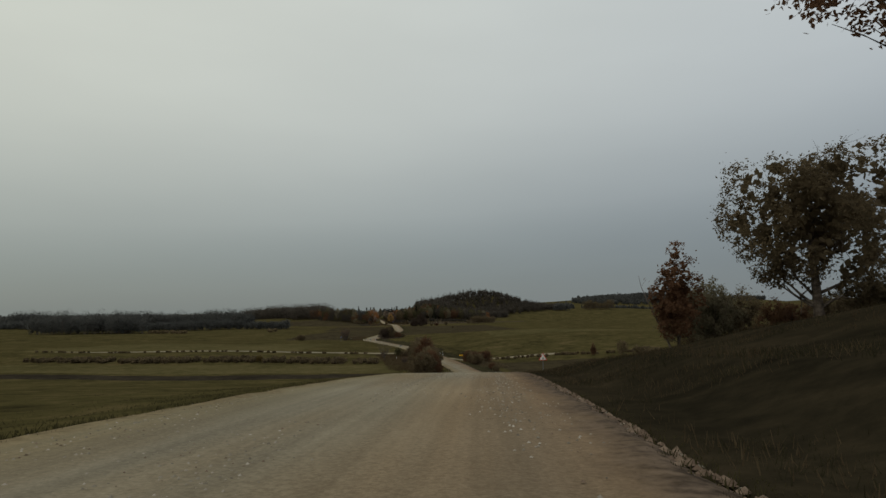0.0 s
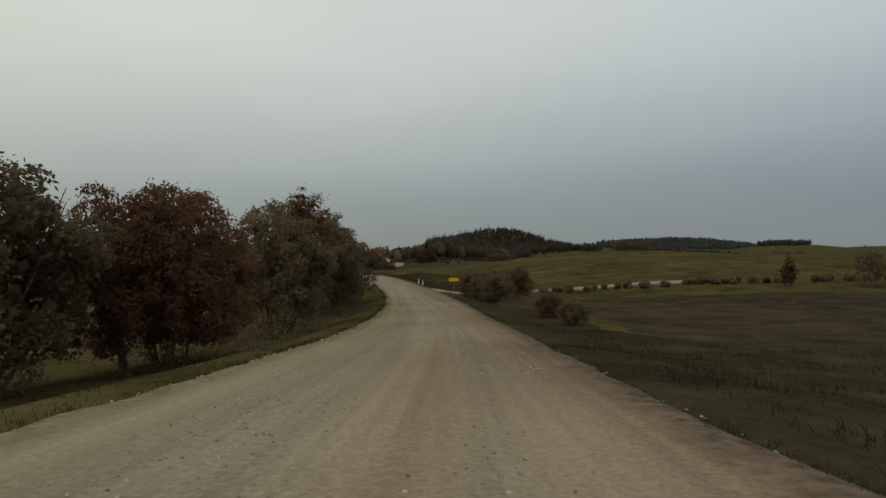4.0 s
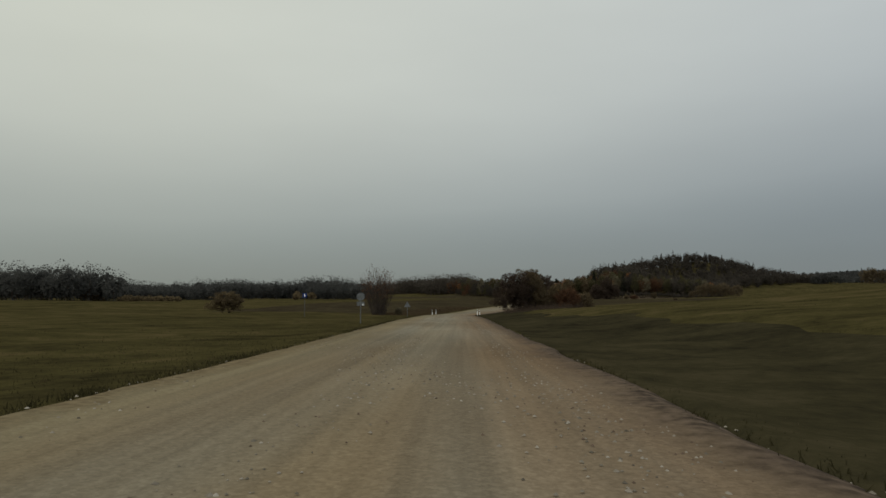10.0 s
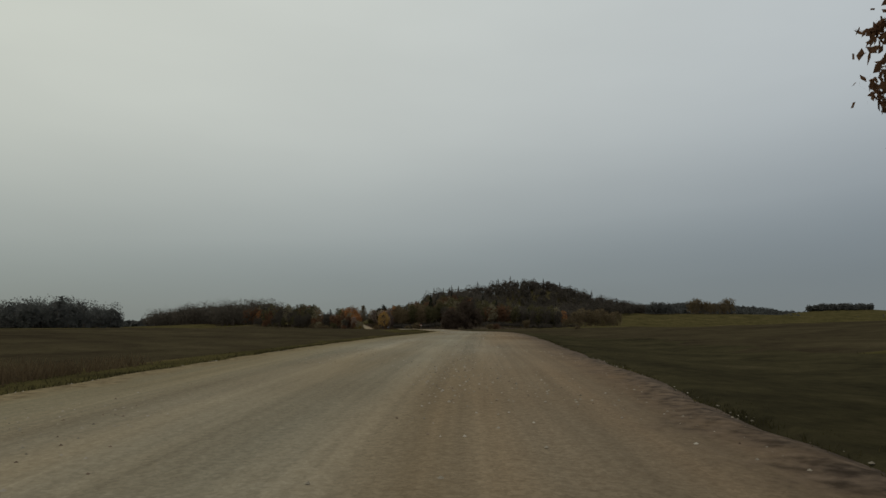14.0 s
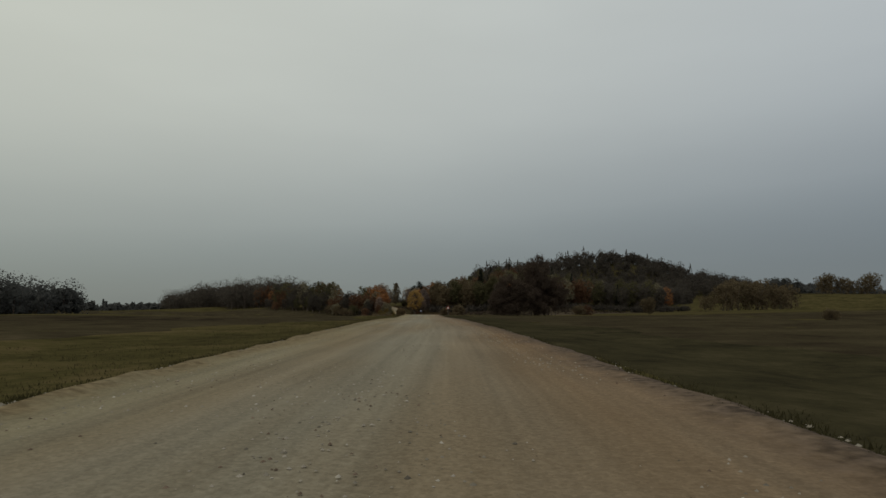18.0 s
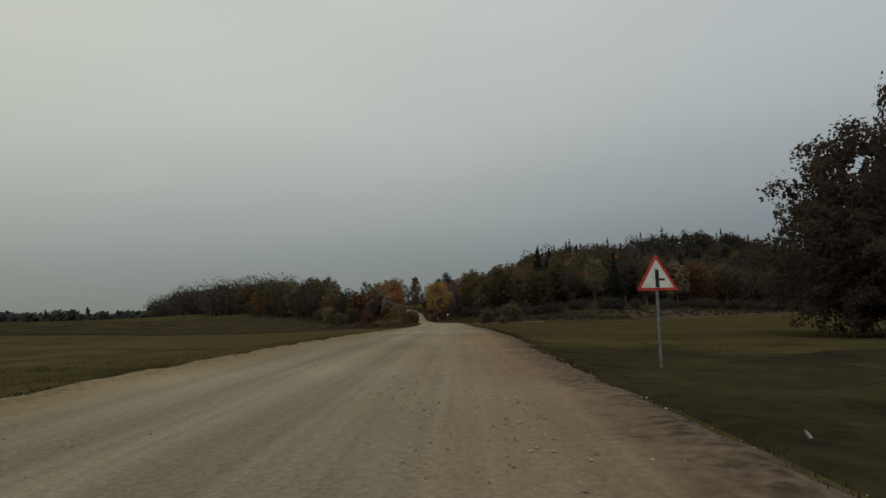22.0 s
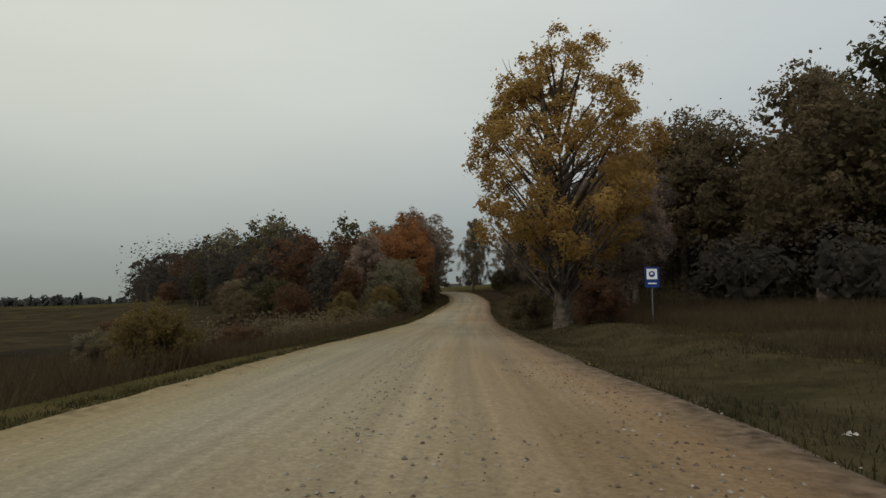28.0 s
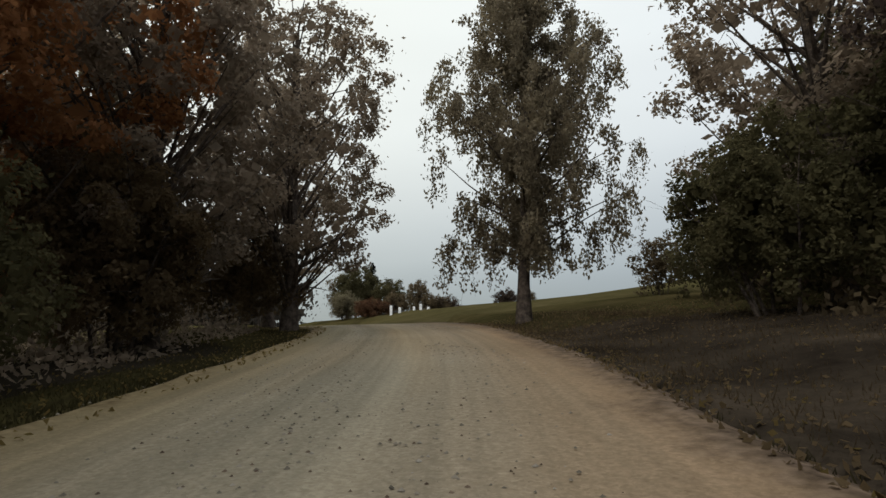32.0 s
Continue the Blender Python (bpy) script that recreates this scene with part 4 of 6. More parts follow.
KIND["far_bushy"] = broadleaf("field_bush", 9, 4.4, 35, L_DARK, 3000, 0.42, 0.0, stems=5, clumps=60, point=0.2)
KIND["scrub"] = broadleaf("scrub_tree", 9, 4.4, 36, L_DARK, 5000, 0.32, 0.0, stems=4, clumps=64, point=0.2)
KIND["front"] = broadleaf("front_tree", 14, 3.9, 37, L_DARK, 7500, 0.29, 0.08, point=0.3, clumps=64)
KIND["mid_round"] = broadleaf("wood_tree", 13, 4.4, 31, L_HILL, 1700, 0.62, 0.10, clumps=40)
KIND["mid_tall"] = broadleaf("wood_tree_b", 15, 4.0, 32, L_GREEN, 1700, 0.62, 0.10, point=0.3, clumps=40)
KIND["mid_spruce"] = conifer("wood_spruce", 16, 2.8, 33, L_SPRUCE, 1300, 0.7)
for kind, source, mat in (("round_rust", "round", L_RUST), ("round_orange", "round_b", L_ORANGE), ("tall_rust", "tall", L_RUST), ("tall_orange", "tall_b", L_ORANGE), ("shrub_olive", "shrub_b", L_OLIVE), ("maple_brown", "open", L_HAZEL), ("maple_rust", "open", L_ORANGE),
                          ("shrub_rust", "shrub", L_RUST), ("shrub_green", "shrub", L_GREEN), ("bushy_rust", "bushy", L_RUST), ("bushy_green", "bushy", L_GREEN), ("tall_willow", "tall_b", L_WILLOW), ("bushy_willow", "bushy", L_WILLOW), ("bushy_olive", "bushy", L_OLIVE),
                          ("bushy_umber", "bushy", L_UMBER), ("tall_plum", "tall", L_PLUM), ("bushy_dark", "bushy", L_BROWN_DARK), ("round_dark", "round", L_BROWN_DARK), ("shrub_dark", "shrub", L_BROWN_DARK),
                          ("scrub_rust", "scrub", L_RUST), ("scrub_willow", "scrub", L_WILLOW), ("scrub_olive", "scrub", L_OLIVE), ("scrub_green", "scrub", L_GREEN), ("front_green", "front", L_GREEN), ("mid_rust", "mid_round", L_RUST), ("mid_orange", "mid_tall", L_ORANGE), ("mid_willow", "mid_tall", L_WILLOW)):
    KIND[kind] = recoloured(source, mat)

FULL_HEIGHT = {"bushy_umber": 9, "tall_plum": 14, "bushy_dark": 9, "round_dark": 10, "shrub_dark": 5, "pale_birch": 15, "dome": 5, "far_bushy": 9, "scrub": 9, "scrub_rust": 9, "scrub_willow": 9, "scrub_olive": 9, "scrub_green": 9, "front": 14, "front_green": 14, "round": 10, "round_b": 10, "tall": 14, "tall_b": 14, "shrub": 5, "shrub_b": 5, "bushy": 9, "spindle": 5, "maple": 16, "maple_brown": 16, "maple_rust": 16, "apple": 8, "birch": 18, "spruce": 17, "pine": 16, "osier": 6, "dead": 6, "high": 13,
               "mid_round": 13, "mid_tall": 15, "mid_spruce": 16, "round_rust": 10, "round_orange": 10, "tall_rust": 14, "tall_orange": 14, "shrub_olive": 5, "shrub_rust": 5, "shrub_green": 5, "bushy_rust": 9,
               "bushy_green": 9, "bushy_willow": 9, "bushy_olive": 9, "tall_willow": 14, "mid_rust": 13, "mid_orange": 15, "mid_willow": 15}
PLANT_RNG = np.random.default_rng(5)


def plant(kind, x, y, tall, label, category="tree", group="", wide=1.0, sink=0.12, turn=None):
    """One tree or shrub, tall metres high, rooted in the ground at x, y."""
    s = tall / FULL_HEIGHT[kind]
    root = new("shrub" if category == "shrub" else "tree")
    turn = PLANT_RNG.uniform(0, 6.28) if turn is None else turn
    root.matrix_basis = Matrix.LocRotScale((x, y, height(x, y) - sink), Euler((0, 0, turn)), (s * wide, s * wide, s))
    for part_name, me in zip(("trunk", "crown"), KIND[kind]):
        ob = new("stem" if category == "shrub" and part_name == "trunk" else part_name, me)
        ob.parent = root
    tagged(root, label, category, group)
    return root


def beside(y, d):
    """x at the distance d (right of it positive) from the road's line."""
    return float(line_x(y)) + d


# the bank at the start
plant("spindle", 13.1, 34.6, 5.8, "slim rust-brown tree on a grassy bank", wide=1.1)
plant("shrub_b", 15.8, 36.5, 4.2, "grey-brown shrub on a grassy bank", "shrub", wide=0.8)
plant("shrub", 17.5, 37.5, 3.6, "dark shrub on a grassy bank", "shrub")
plant("apple", 17.6, 28.5, 9.4, "old apple tree with dark brown leaves on a bank")
plant("shrub_rust", 18.6, 33.5, 2.4, "low rusty shrub under an apple tree", "shrub")
plant("shrub", 20.5, 28.5, 3.0, "dark shrub under an apple tree", "shrub")
plant("shrub", 21.5, 34, 2.8, "dark shrub on a grassy bank", "shrub")
plant("apple", 20.3, 51, 6.3, "thin dark-leaved tree on a grassy bank")
plant("high", 13.7, 15.2, 13.2, "tall rusty tree with overhanging boughs")
# down to the crossroads
plant("bushy", beside(133, -11.0), 133, 6.2, "dark brown round bush beside the gravel road", "shrub", wide=1.1)
plant("bushy_rust", beside(138, -9.4), 138, 6.0, "rust-brown round bush beside the gravel road", "shrub", wide=0.9)
plant("shrub_olive", beside(112, -14), 112, 2.2, "small yellowish bush in the meadow", "shrub", wide=0.7)
for y, d, kind, tall in ((141, -9.5, "bushy_rust", 6.5), (152, -9.2, "bushy", 7.5), (163, -9.8, "tall_rust", 10.2), (171, -9.6, "bushy", 9.6), (179, -9.4, "tall_plum", 9.6), (184, -9.6, "bushy", 9.4), (189, -9.6, "bushy_willow", 3.9), (193, -8.8, "shrub_b", 2.9), (200, -9.0, "shrub_b", 1.8)):
    plant(kind, beside(y, d), y, tall, "brown-leaved tree in a roadside row" if tall > 5 else "grey-green shrub at the end of a row", "tree" if tall > 5 else "shrub", "roadside row of autumn trees")
for y, d, kind, tall in ((189, 9.0, "shrub", 4.0), (194, 9.6, "shrub_rust", 4.2), (199, 9.4, "shrub", 4.1), (197, 13.0, "shrub_rust", 4.3), (192, 7.8, "shrub", 3.4), (200.5, 8.2, "shrub_rust", 3.9), (158, 8.6, "shrub", 2.0), (166, 9, "shrub_rust", 2.2)):
    plant(kind, beside(y, d), y, tall, "dense brownish shrub beside the road", "shrub", "shrubs before the crossroads")
plant("shrub_b", beside(197, -11.0), 197, 2.5, "thin grey-brown shrub on the verge", "shrub")
plant("osier", beside(203, -13), 203, 2.6, "half-bare shrub on the verge", "shrub")
plant("dead", -24, 214, 8.0, "bare dead tree with forked branches", wide=1.12)
plant("shrub", beside(217, 10.0), 217, 2.8, "dark brown bush by a side road", "shrub")
plant("shrub_rust", beside(220, 12.2), 220, 2.7, "dark brown bush by a side road", "shrub")
plant("shrub", beside(226, -10.5), 226, 3.0, "dark leafy bush by the delineator posts", "shrub")
plant("shrub_green", beside(231, -12.2), 231, 3.5, "dark leafy bush by the delineator posts", "shrub")
# the bend
plant("osier", -74.6, 422, 9.4, "half-bare osier with upright grey stems", "shrub", wide=0.78, turn=0.5)
plant("shrub", -75.5, 426, 2.2, "low dark shrub at the foot of an osier", "shrub")
plant("shrub_b", -71.5, 425, 1.8, "low dark shrub at the foot of an osier", "shrub")
plant("bushy_dark", -47.9, 424.0, 8.0, "large dense dark brown willow bush on a verge", "shrub", wide=1.0)
plant("bushy", -45.4, 427, 8.6, "large brown bush on a verge", "shrub", wide=0.85)
plant("shrub_rust", -38.5, 430, 4.6, "rusty undergrowth beside large bushes", "shrub")
plant("shrub", -35.5, 436, 3.6, "dark undergrowth beside large bushes", "shrub")
plant("tall_rust", -46.0, 433.0, 8.8, "tall rusty tree by the bend of the road")
plant("bushy", -47.9, 454.0, 9.0, "large dark bushy tree beside the bend", wide=0.72)
plant("bushy_dark", -45.7, 455.5, 8.6, "large brown bushy tree beside the bend", wide=0.72)
plant("bushy_rust", -50.0, 457.0, 6.0, "brown willow bush beside the bend", "shrub", wide=0.75)
plant("bushy_dark", -45.6, 450.0, 4.2, "rusty willow bush beside the bend", "shrub", wide=0.9)
plant("shrub", -48.0, 449.6, 3.2, "dark shrub at the edge of the road", "shrub")
for x, y, kind, tall in ((-45.0, 437, "shrub", 2.7), (-47.0, 440, "shrub_rust", 2.4), (-43.6, 443, "shrub", 2.7), (-46.4, 446, "shrub", 2.8), (-42.0, 449, "shrub_rust", 3.0), (-41.0, 437, "bushy", 5.6), (-40.0, 445, "bushy_dark", 4.0)):
    plant(kind, x, y, tall, "dark tangled shrub beside the bend", "shrub", "shrubs at the bend", wide=1.15)
# the open fields
plant("bushy_dark", -46.0, 753, 11.4, "large dark bushy tree standing in a field")
plant("round_dark", -38.9, 754.5, 17.6, "dark tree rising out of a bush in a field", wide=0.6)
plant("bushy_dark", -34.2, 757, 11.2, "dark bushy tree standing in a field", wide=0.95)
plant("bushy_dark", -41.0, 750.5, 9.2, "dark bushy tree standing in a field")
plant("bushy_dark", -48.2, 750.0, 6.4, "dark bushy skirt of field trees", wide=1.1)
plant("shrub_dark", -45.0, 747.8, 3.4, "dark skirt of shrubs under field trees", "shrub", wide=1.4)
plant("shrub_dark", -47.5, 749.5, 4.0, "dark skirt of shrubs under field trees", "shrub", wide=1.2)
plant("shrub_dark", -37.5, 750.5, 3.8, "dark skirt of shrubs under field trees", "shrub", wide=1.2)
plant("shrub_rust", -19.5, 796, 4.2, "low dark red bush in a field", "shrub", wide=1.3)
plant("bushy", -104.8, 415, 4.6, "dark rounded bush in a meadow", "shrub", wide=1.7)
plant("round", -6.3, 765, 5.6, "small round tree in a field")
plant("shrub", -25, 770, 3.4, "round bush in a field", "shrub")
for x, y, tall in ((30, 805, 10.8), (36, 810, 12.4), (41, 808, 10.2), (46, 815, 12.4), (51, 812, 9.2), (57, 820, 10.6), (23, 803, 6)):
    plant("far_bushy", x, y, tall, "dark bushy tree in a field copse", group="field copse")
for x, y, tall in ((272, 1198, 20), (281, 1203, 23), (291, 1199, 19), (302, 1206, 16), (312, 1202, 18), (322, 1205, 23)):
    plant("far_bushy", x, y, tall, "dark bushy tree on a low field ridge", group="ridge trees", wide=0.8)
plant("spindle", 47.5, 201, 4.2, "slim dark tree in a field hedge", wide=1.1)
plant("far_bushy", 56.5, 198.5, 5.8, "dark upright tree in a field hedge", wide=0.75)
plant("far_bushy", 86, 186, 6.4, "dark bushy tree in a field hedge", wide=0.8)
plant("shrub_olive", -66, 205.5, 2.6, "yellowish bush at the end of a hedge", "shrub")
plant("shrub", -61, 206, 2.4, "dark bush in a field hedge", "shrub", wide=1.2)
plant("shrub", beside(690, 62), 690, 2.2, "low bush in a meadow", "shrub")
# the second side road and the climb
plant("shrub", beside(893, 14.5), 893, 4.6, "grey-brown bush in a grass field", "shrub", wide=1.1)
plant("shrub", beside(905, 23.5), 905, 6.4, "grey-brown bush in a grass field", "shrub", wide=1.1)
plant("shrub", beside(889, 18.5), 889, 2.6, "low grey bush in a grass field", "shrub")
plant("dome", beside(897, -7.5), 897, 5.15, "dense round brown willow bush beside the road", "shrub", wide=1.04)
plant("shrub_b", beside(914, -8.2), 914, 2.2, "low grey bush beside the road", "shrub")
for y, d, kind, tall in ((921, -14, "shrub", 1.9), (926, -19, "shrub_rust", 2.1), (931, -13, "shrub", 1.6), (936, -17, "shrub_b", 2.2), (941, -12, "shrub_rust", 1.7), (946, -16, "shrub", 2.0), (952, -12.5, "shrub_b", 1.8), (957, -17, "shrub", 2.4), (933, -26, "shrub", 2.4), (948, -25, "shrub_rust", 2.8)):
    plant(kind, beside(y, d), y, tall, "low tangled brush in rank weeds", "shrub", "brush beside the climb", wide=1.25)
plant("shrub_olive", beside(927, -8.6), 927, 2.4, "low olive bush beside the road", "shrub")
plant("maple", -95.7, 944.5, 16.2, "tall golden autumn maple beside the road", turn=1.0, wide=1.1)
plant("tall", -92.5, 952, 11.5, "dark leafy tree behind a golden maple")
plant("shrub", -98.0, 948, 2.6, "dark shrub at the foot of a maple", "shrub")
plant("shrub_rust", -93.8, 941.5, 2.4, "dark shrub at the foot of a maple", "shrub")
plant("spruce", -57.0, 978, 26, "tall dark spruce above the wood")
plant("round_orange", -38, 982, 13, "orange autumn tree at the edge of a wood")
plant("round_rust", -45, 978, 10, "rusty autumn tree at the edge of a wood")
for y, d, kind, tall in ((966, -12.5, "shrub_olive", 2.8), (972, -9.6, "shrub_b", 2.8), (975, -14.5, "bushy_olive", 4.4), (979, -10.5, "bushy_olive", 4.6), (983, -16, "tall_rust", 8.0), (986, -10.4, "bushy_willow", 8.0), (991, -15, "tall", 13.0), (992, -9.8, "shrub_b", 4.0), (995, -11.4, "bushy_umber", 8.6),
                         (1003, -12.6, "round_orange", 15.0), (1000, -19, "tall_rust", 13.4), (1009, -11.0, "tall_rust", 12.6), (1010, -17.0, "tall_willow", 15.6), (1011, -9.4, "bushy", 7.0), (1017, -12.2, "tall_orange", 17.2), (1020, -9.4, "bushy_umber", 6.4), (1023, -14.5, "tall_orange", 16.0),
                         (1028, -12.6, "tall", 20.0), (1034, -11.2, "tall_b", 16.1), (1040, -14.0, "maple_rust", 18.5), (1046, -13.4, "maple_rust", 18.0), (1049, -10.4, "bushy_umber", 6.5), (1050, -18.5, "maple_rust", 16.7), (1054, -13.2, "maple_brown", 17.4), (1057, -19.0, "tall_willow", 16.8), (1035, -9.6, "maple_brown", 18.5), (1051, -10.0, "maple_brown", 16.5), (1034, -9.4, "bushy", 5.0), (1042, -9.6, "bushy_green", 5.4)):
    plant(kind, beside(y, d), y, tall, {"bushy_willow": "grey-green willow crowding the roadside", "shrub_olive": "olive-yellow bush crowding the roadside", "bushy_olive": "olive-yellow willow crowding the roadside", "bushy_umber": "brown-olive willow crowding the roadside", "tall_rust": "rust-brown tree leaning to the road", "tall": "dark green-brown tree of the roadside wood", "shrub_b": "grey-green bush at the roadside",
                                        "round_rust": "rust-brown round tree at the roadside", "round_orange": "orange round tree at the roadside", "tall_willow": "grey-green tree of the roadside wood", "tall_orange": "orange-leaved tree of the roadside wood", "tall_b": "green-leaved tree of the roadside wood", "maple_brown": "open-crowned brown-green tree of the roadside wood", "maple_rust": "open-crowned rusty tree of the roadside wood", "bushy": "dark undergrowth bush at the roadside", "bushy_green": "green undergrowth tree at the roadside"}[kind],
          "shrub" if tall < 5.5 else "tree", "trees left of the climb")
for y, d, kind, tall in ((962, 13.5, "tall_plum", 12.4), (968, 9.5, "bushy_dark", 7.0), (973, 12.5, "tall_plum", 13.2), (969, 13.4, "tall_plum", 13.8), (979, 10.2, "bushy_dark", 8.5), (984, 14.5, "tall_plum", 15.4), (990, 11.5, "tall_rust", 13.8), (1000, 12.4, "tall_orange", 14.6), (1002, 12.0, "tall", 14.9), (1008, 16.5, "tall", 15.0), (1013, 12.5, "tall_rust", 14.4),
                         (1019, 13.5, "tall", 15.5), (1025, 11.8, "tall_b", 14.9), (1031, 12.5, "tall_plum", 16.7), (1037, 11.6, "tall_plum", 15.5), (1042, 13.6, "tall_b", 14.4), (1048, 12.4, "tall_b", 12.6), (1053, 14.2, "bushy_green", 8.0), (1029, 18, "tall_rust", 16), (1040, 19.5, "tall_rust", 17.2), (1050, 20, "tall", 16.1)):
    plant(kind, beside(y, d), y, tall, {"tall_plum": "dense purple-brown tree at the wood's edge", "bushy_dark": "dark undergrowth tree at the wood's edge", "tall": "dark green-brown tree at the wood's edge", "bushy": "dark undergrowth tree at the wood's edge", "tall_rust": "rust-brown tree at the wood's edge", "tall_orange": "orange-leaved tree at the wood's edge", "pine": "dark pine rising over the wood's edge", "tall_b": "leafy green tree at the wood's edge", "bushy_green": "green undergrowth tree at the wood's edge"}[kind],
          "tree", "trees right of the climb")
for x, y, tall in ((-102.9, 1005, 16), (-104.6, 1017, 15)):
    plant("pale_birch", x, y, tall, "birch with a pale trunk at the wood's edge", group="trees right of the climb")
plant("pine", -106.2, 1021, 17.5, "dark pine rising over the wood's edge", group="trees right of the climb")
plant("pine", -101.6, 1014, 20.0, "dark pine rising over the wood's edge", group="trees right of the climb")
plant("birch", -126.6, 1062, 20.4, "tall weeping birch beside the bend", turn=0.3)
plant("birch", -73.9, 971, 21.5, "tall weeping birch at the front of a wood", turn=2.0)
plant("maple_brown", -138.6, 1062, 19.0, "open-crowned brown-green tree at the bend", turn=0.6, wide=0.95)
plant("maple_brown", -143.5, 1067, 17.0, "open-crowned brown-green tree at the bend", turn=2.6)
plant("maple_brown", -116.2, 1055.5, 15.0, "leafy green tree at the end of a wood")
plant("bushy_umber", -141.4, 1061.5, 6.4, "brown-olive willow under tall open trees")
plant("tall_plum", -113.0, 1049, 15.0, "dark green-brown tree at the end of a wood")
plant("round_b", -112.5, 1061, 11.0, "leafy round tree at the end of a wood")
for x, y, kind, tall in ((-112, 1073, "front_green", 12), (-108, 1067, "front", 14), (-103, 1061, "front", 15), (-115.5, 1077, "scrub", 6), (-108, 1080, "front_green", 12), (-105, 1072, "front", 14), (-112.5, 1067, "scrub", 5), (-110, 1056, "scrub", 6), (-118.6, 1067, "scrub_green", 4.6), (-116.4, 1063, "scrub", 6.2), (-120.6, 1074, "scrub", 4.0)):
    plant(kind, x, y, tall, "dark leafy tree at the end of a wood", group="end of the wood")
plant("bushy_green", -118.2, 1053, 5.5, "green undergrowth tree at the end of a wood")
for x, y, kind, tall, wide, label in ((-158.3, 1106.4, "round_b", 8.0, 0.95, "tall grey-green garden tree beyond the bend"), (-157.3, 1109.2, "spruce", 8.2, 1.5, "dark garden conifer beyond the bend"), (-153.4, 1106.0, "round_b", 5.6, 1.1, "green garden tree beyond the bend"),
                                      (-161.5, 1110.0, "round", 7.0, 1.1, "dark garden tree beyond the bend"), (-152.8, 1114.7, "round", 6.2, 0.75, "dark narrow garden tree beyond the bend")):
    plant(kind, x, y, tall, label, group="garden trees", wide=wide)
for x, y, kind, tall in ((-155.8, 1098.8, "shrub_b", 3.6), (-151.4, 1096.0, "shrub_rust", 2.4), (-150.4, 1097.5, "shrub_rust", 2.0), (-150.6, 1102.7, "shrub", 3.3), (-149.2, 1111.8, "shrub", 3.4), (-148.4, 1114.0, "shrub_dark", 3.3), (-137.8, 1105.0, "shrub_dark", 2.5), (-135.6, 1106.5, "shrub", 2.1)):
    plant(kind, x, y, tall, {"shrub_b": "pale green", "shrub_rust": "rusty red", "shrub": "dark brown", "shrub_dark": "dark purple-brown"}[kind] + " garden bush beyond the bend", "shrub", "garden bushes", wide=1.1)

# the woods: the trees nearest the road stand singly, the rest is one mass
WOOD_RNG = np.random.default_rng(77)
KIND_LABEL = {"front": "tall grey-brown tree at the front of the hill wood", "front_green": "tall brown-green tree at the front of the hill wood", "scrub": "dark scrub tree at the foot of the hill wood", "scrub_rust": "rusty scrub tree at the foot of the hill wood", "scrub_willow": "grey-green willow at the foot of the hill wood", "scrub_olive": "olive willow at the foot of the hill wood", "scrub_green": "brown-green scrub at the foot of the hill wood", "mid_round": "dark leafy tree of the hill wood", "mid_tall": "green-brown tree of the hill wood", "mid_spruce": "dark spruce of the hill wood", "mid_rust": "rust-brown tree of the hill wood", "mid_orange": "orange autumn tree of the hill wood", "mid_willow": "grey-green tree of the hill wood"}


def wood_spots(inside, box, gap):
    x0, y0, x1, y1 = box
    spots = []
    for x in np.arange(x0, x1, gap):
        for y in np.arange(y0, y1, gap):
            px, py = x + WOOD_RNG.uniform(-0.4, 0.4) * gap, y + WOOD_RNG.uniform(-0.4, 0.4) * gap
            if inside(px, py):
                spots.append((px, py))
    return spots


def hill_wood(x, y):
    d = x - float(line_x(y))
    return d > 22 and y > 960 + 0.04 * (x + 100) + 6 * math.sin(x * 0.11) and x < 72 + 0.47 * (y - 1000) + 4 * math.sin(y * 0.15) + 42 * min(max((y - 1095) / 40, 0), 1) and not (y > 1045 and d < 62 + 0.6 * (y - 1045))


def left_wood(x, y):
    d = x - float(line_x(y))
    front = 975 + (-(x + 130)) * 1.02 + 8 * math.sin(x * 0.09)
    return d < -22 and not (y > 1030 and d > -42) and y > front and y < front + 130 and x > -470 and not (y > 1058 and d > -60 and (y > 1084 or d > -14 or x > -140 - 0.6 * (y - 1058)))


single = []
for px, py in wood_spots(hill_wood, (-110, 960, 130, 1060), 7.4):
    single.append((px, py, WOOD_RNG.choice(["mid_round", "mid_tall", "mid_spruce", "mid_rust", "mid_orange", "mid_willow"], p=[.36, .27, .14, .15, .02, .06])))
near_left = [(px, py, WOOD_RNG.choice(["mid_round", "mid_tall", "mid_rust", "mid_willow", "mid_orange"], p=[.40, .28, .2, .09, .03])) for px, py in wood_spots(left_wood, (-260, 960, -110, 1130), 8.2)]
single.sort(key=lambda s: s[1] + 0.3 * abs(s[0] + 100))
near_left.sort(key=lambda s: s[1] - 0.9 * s[0])
single_near, left_near = single[:130], near_left[:70]
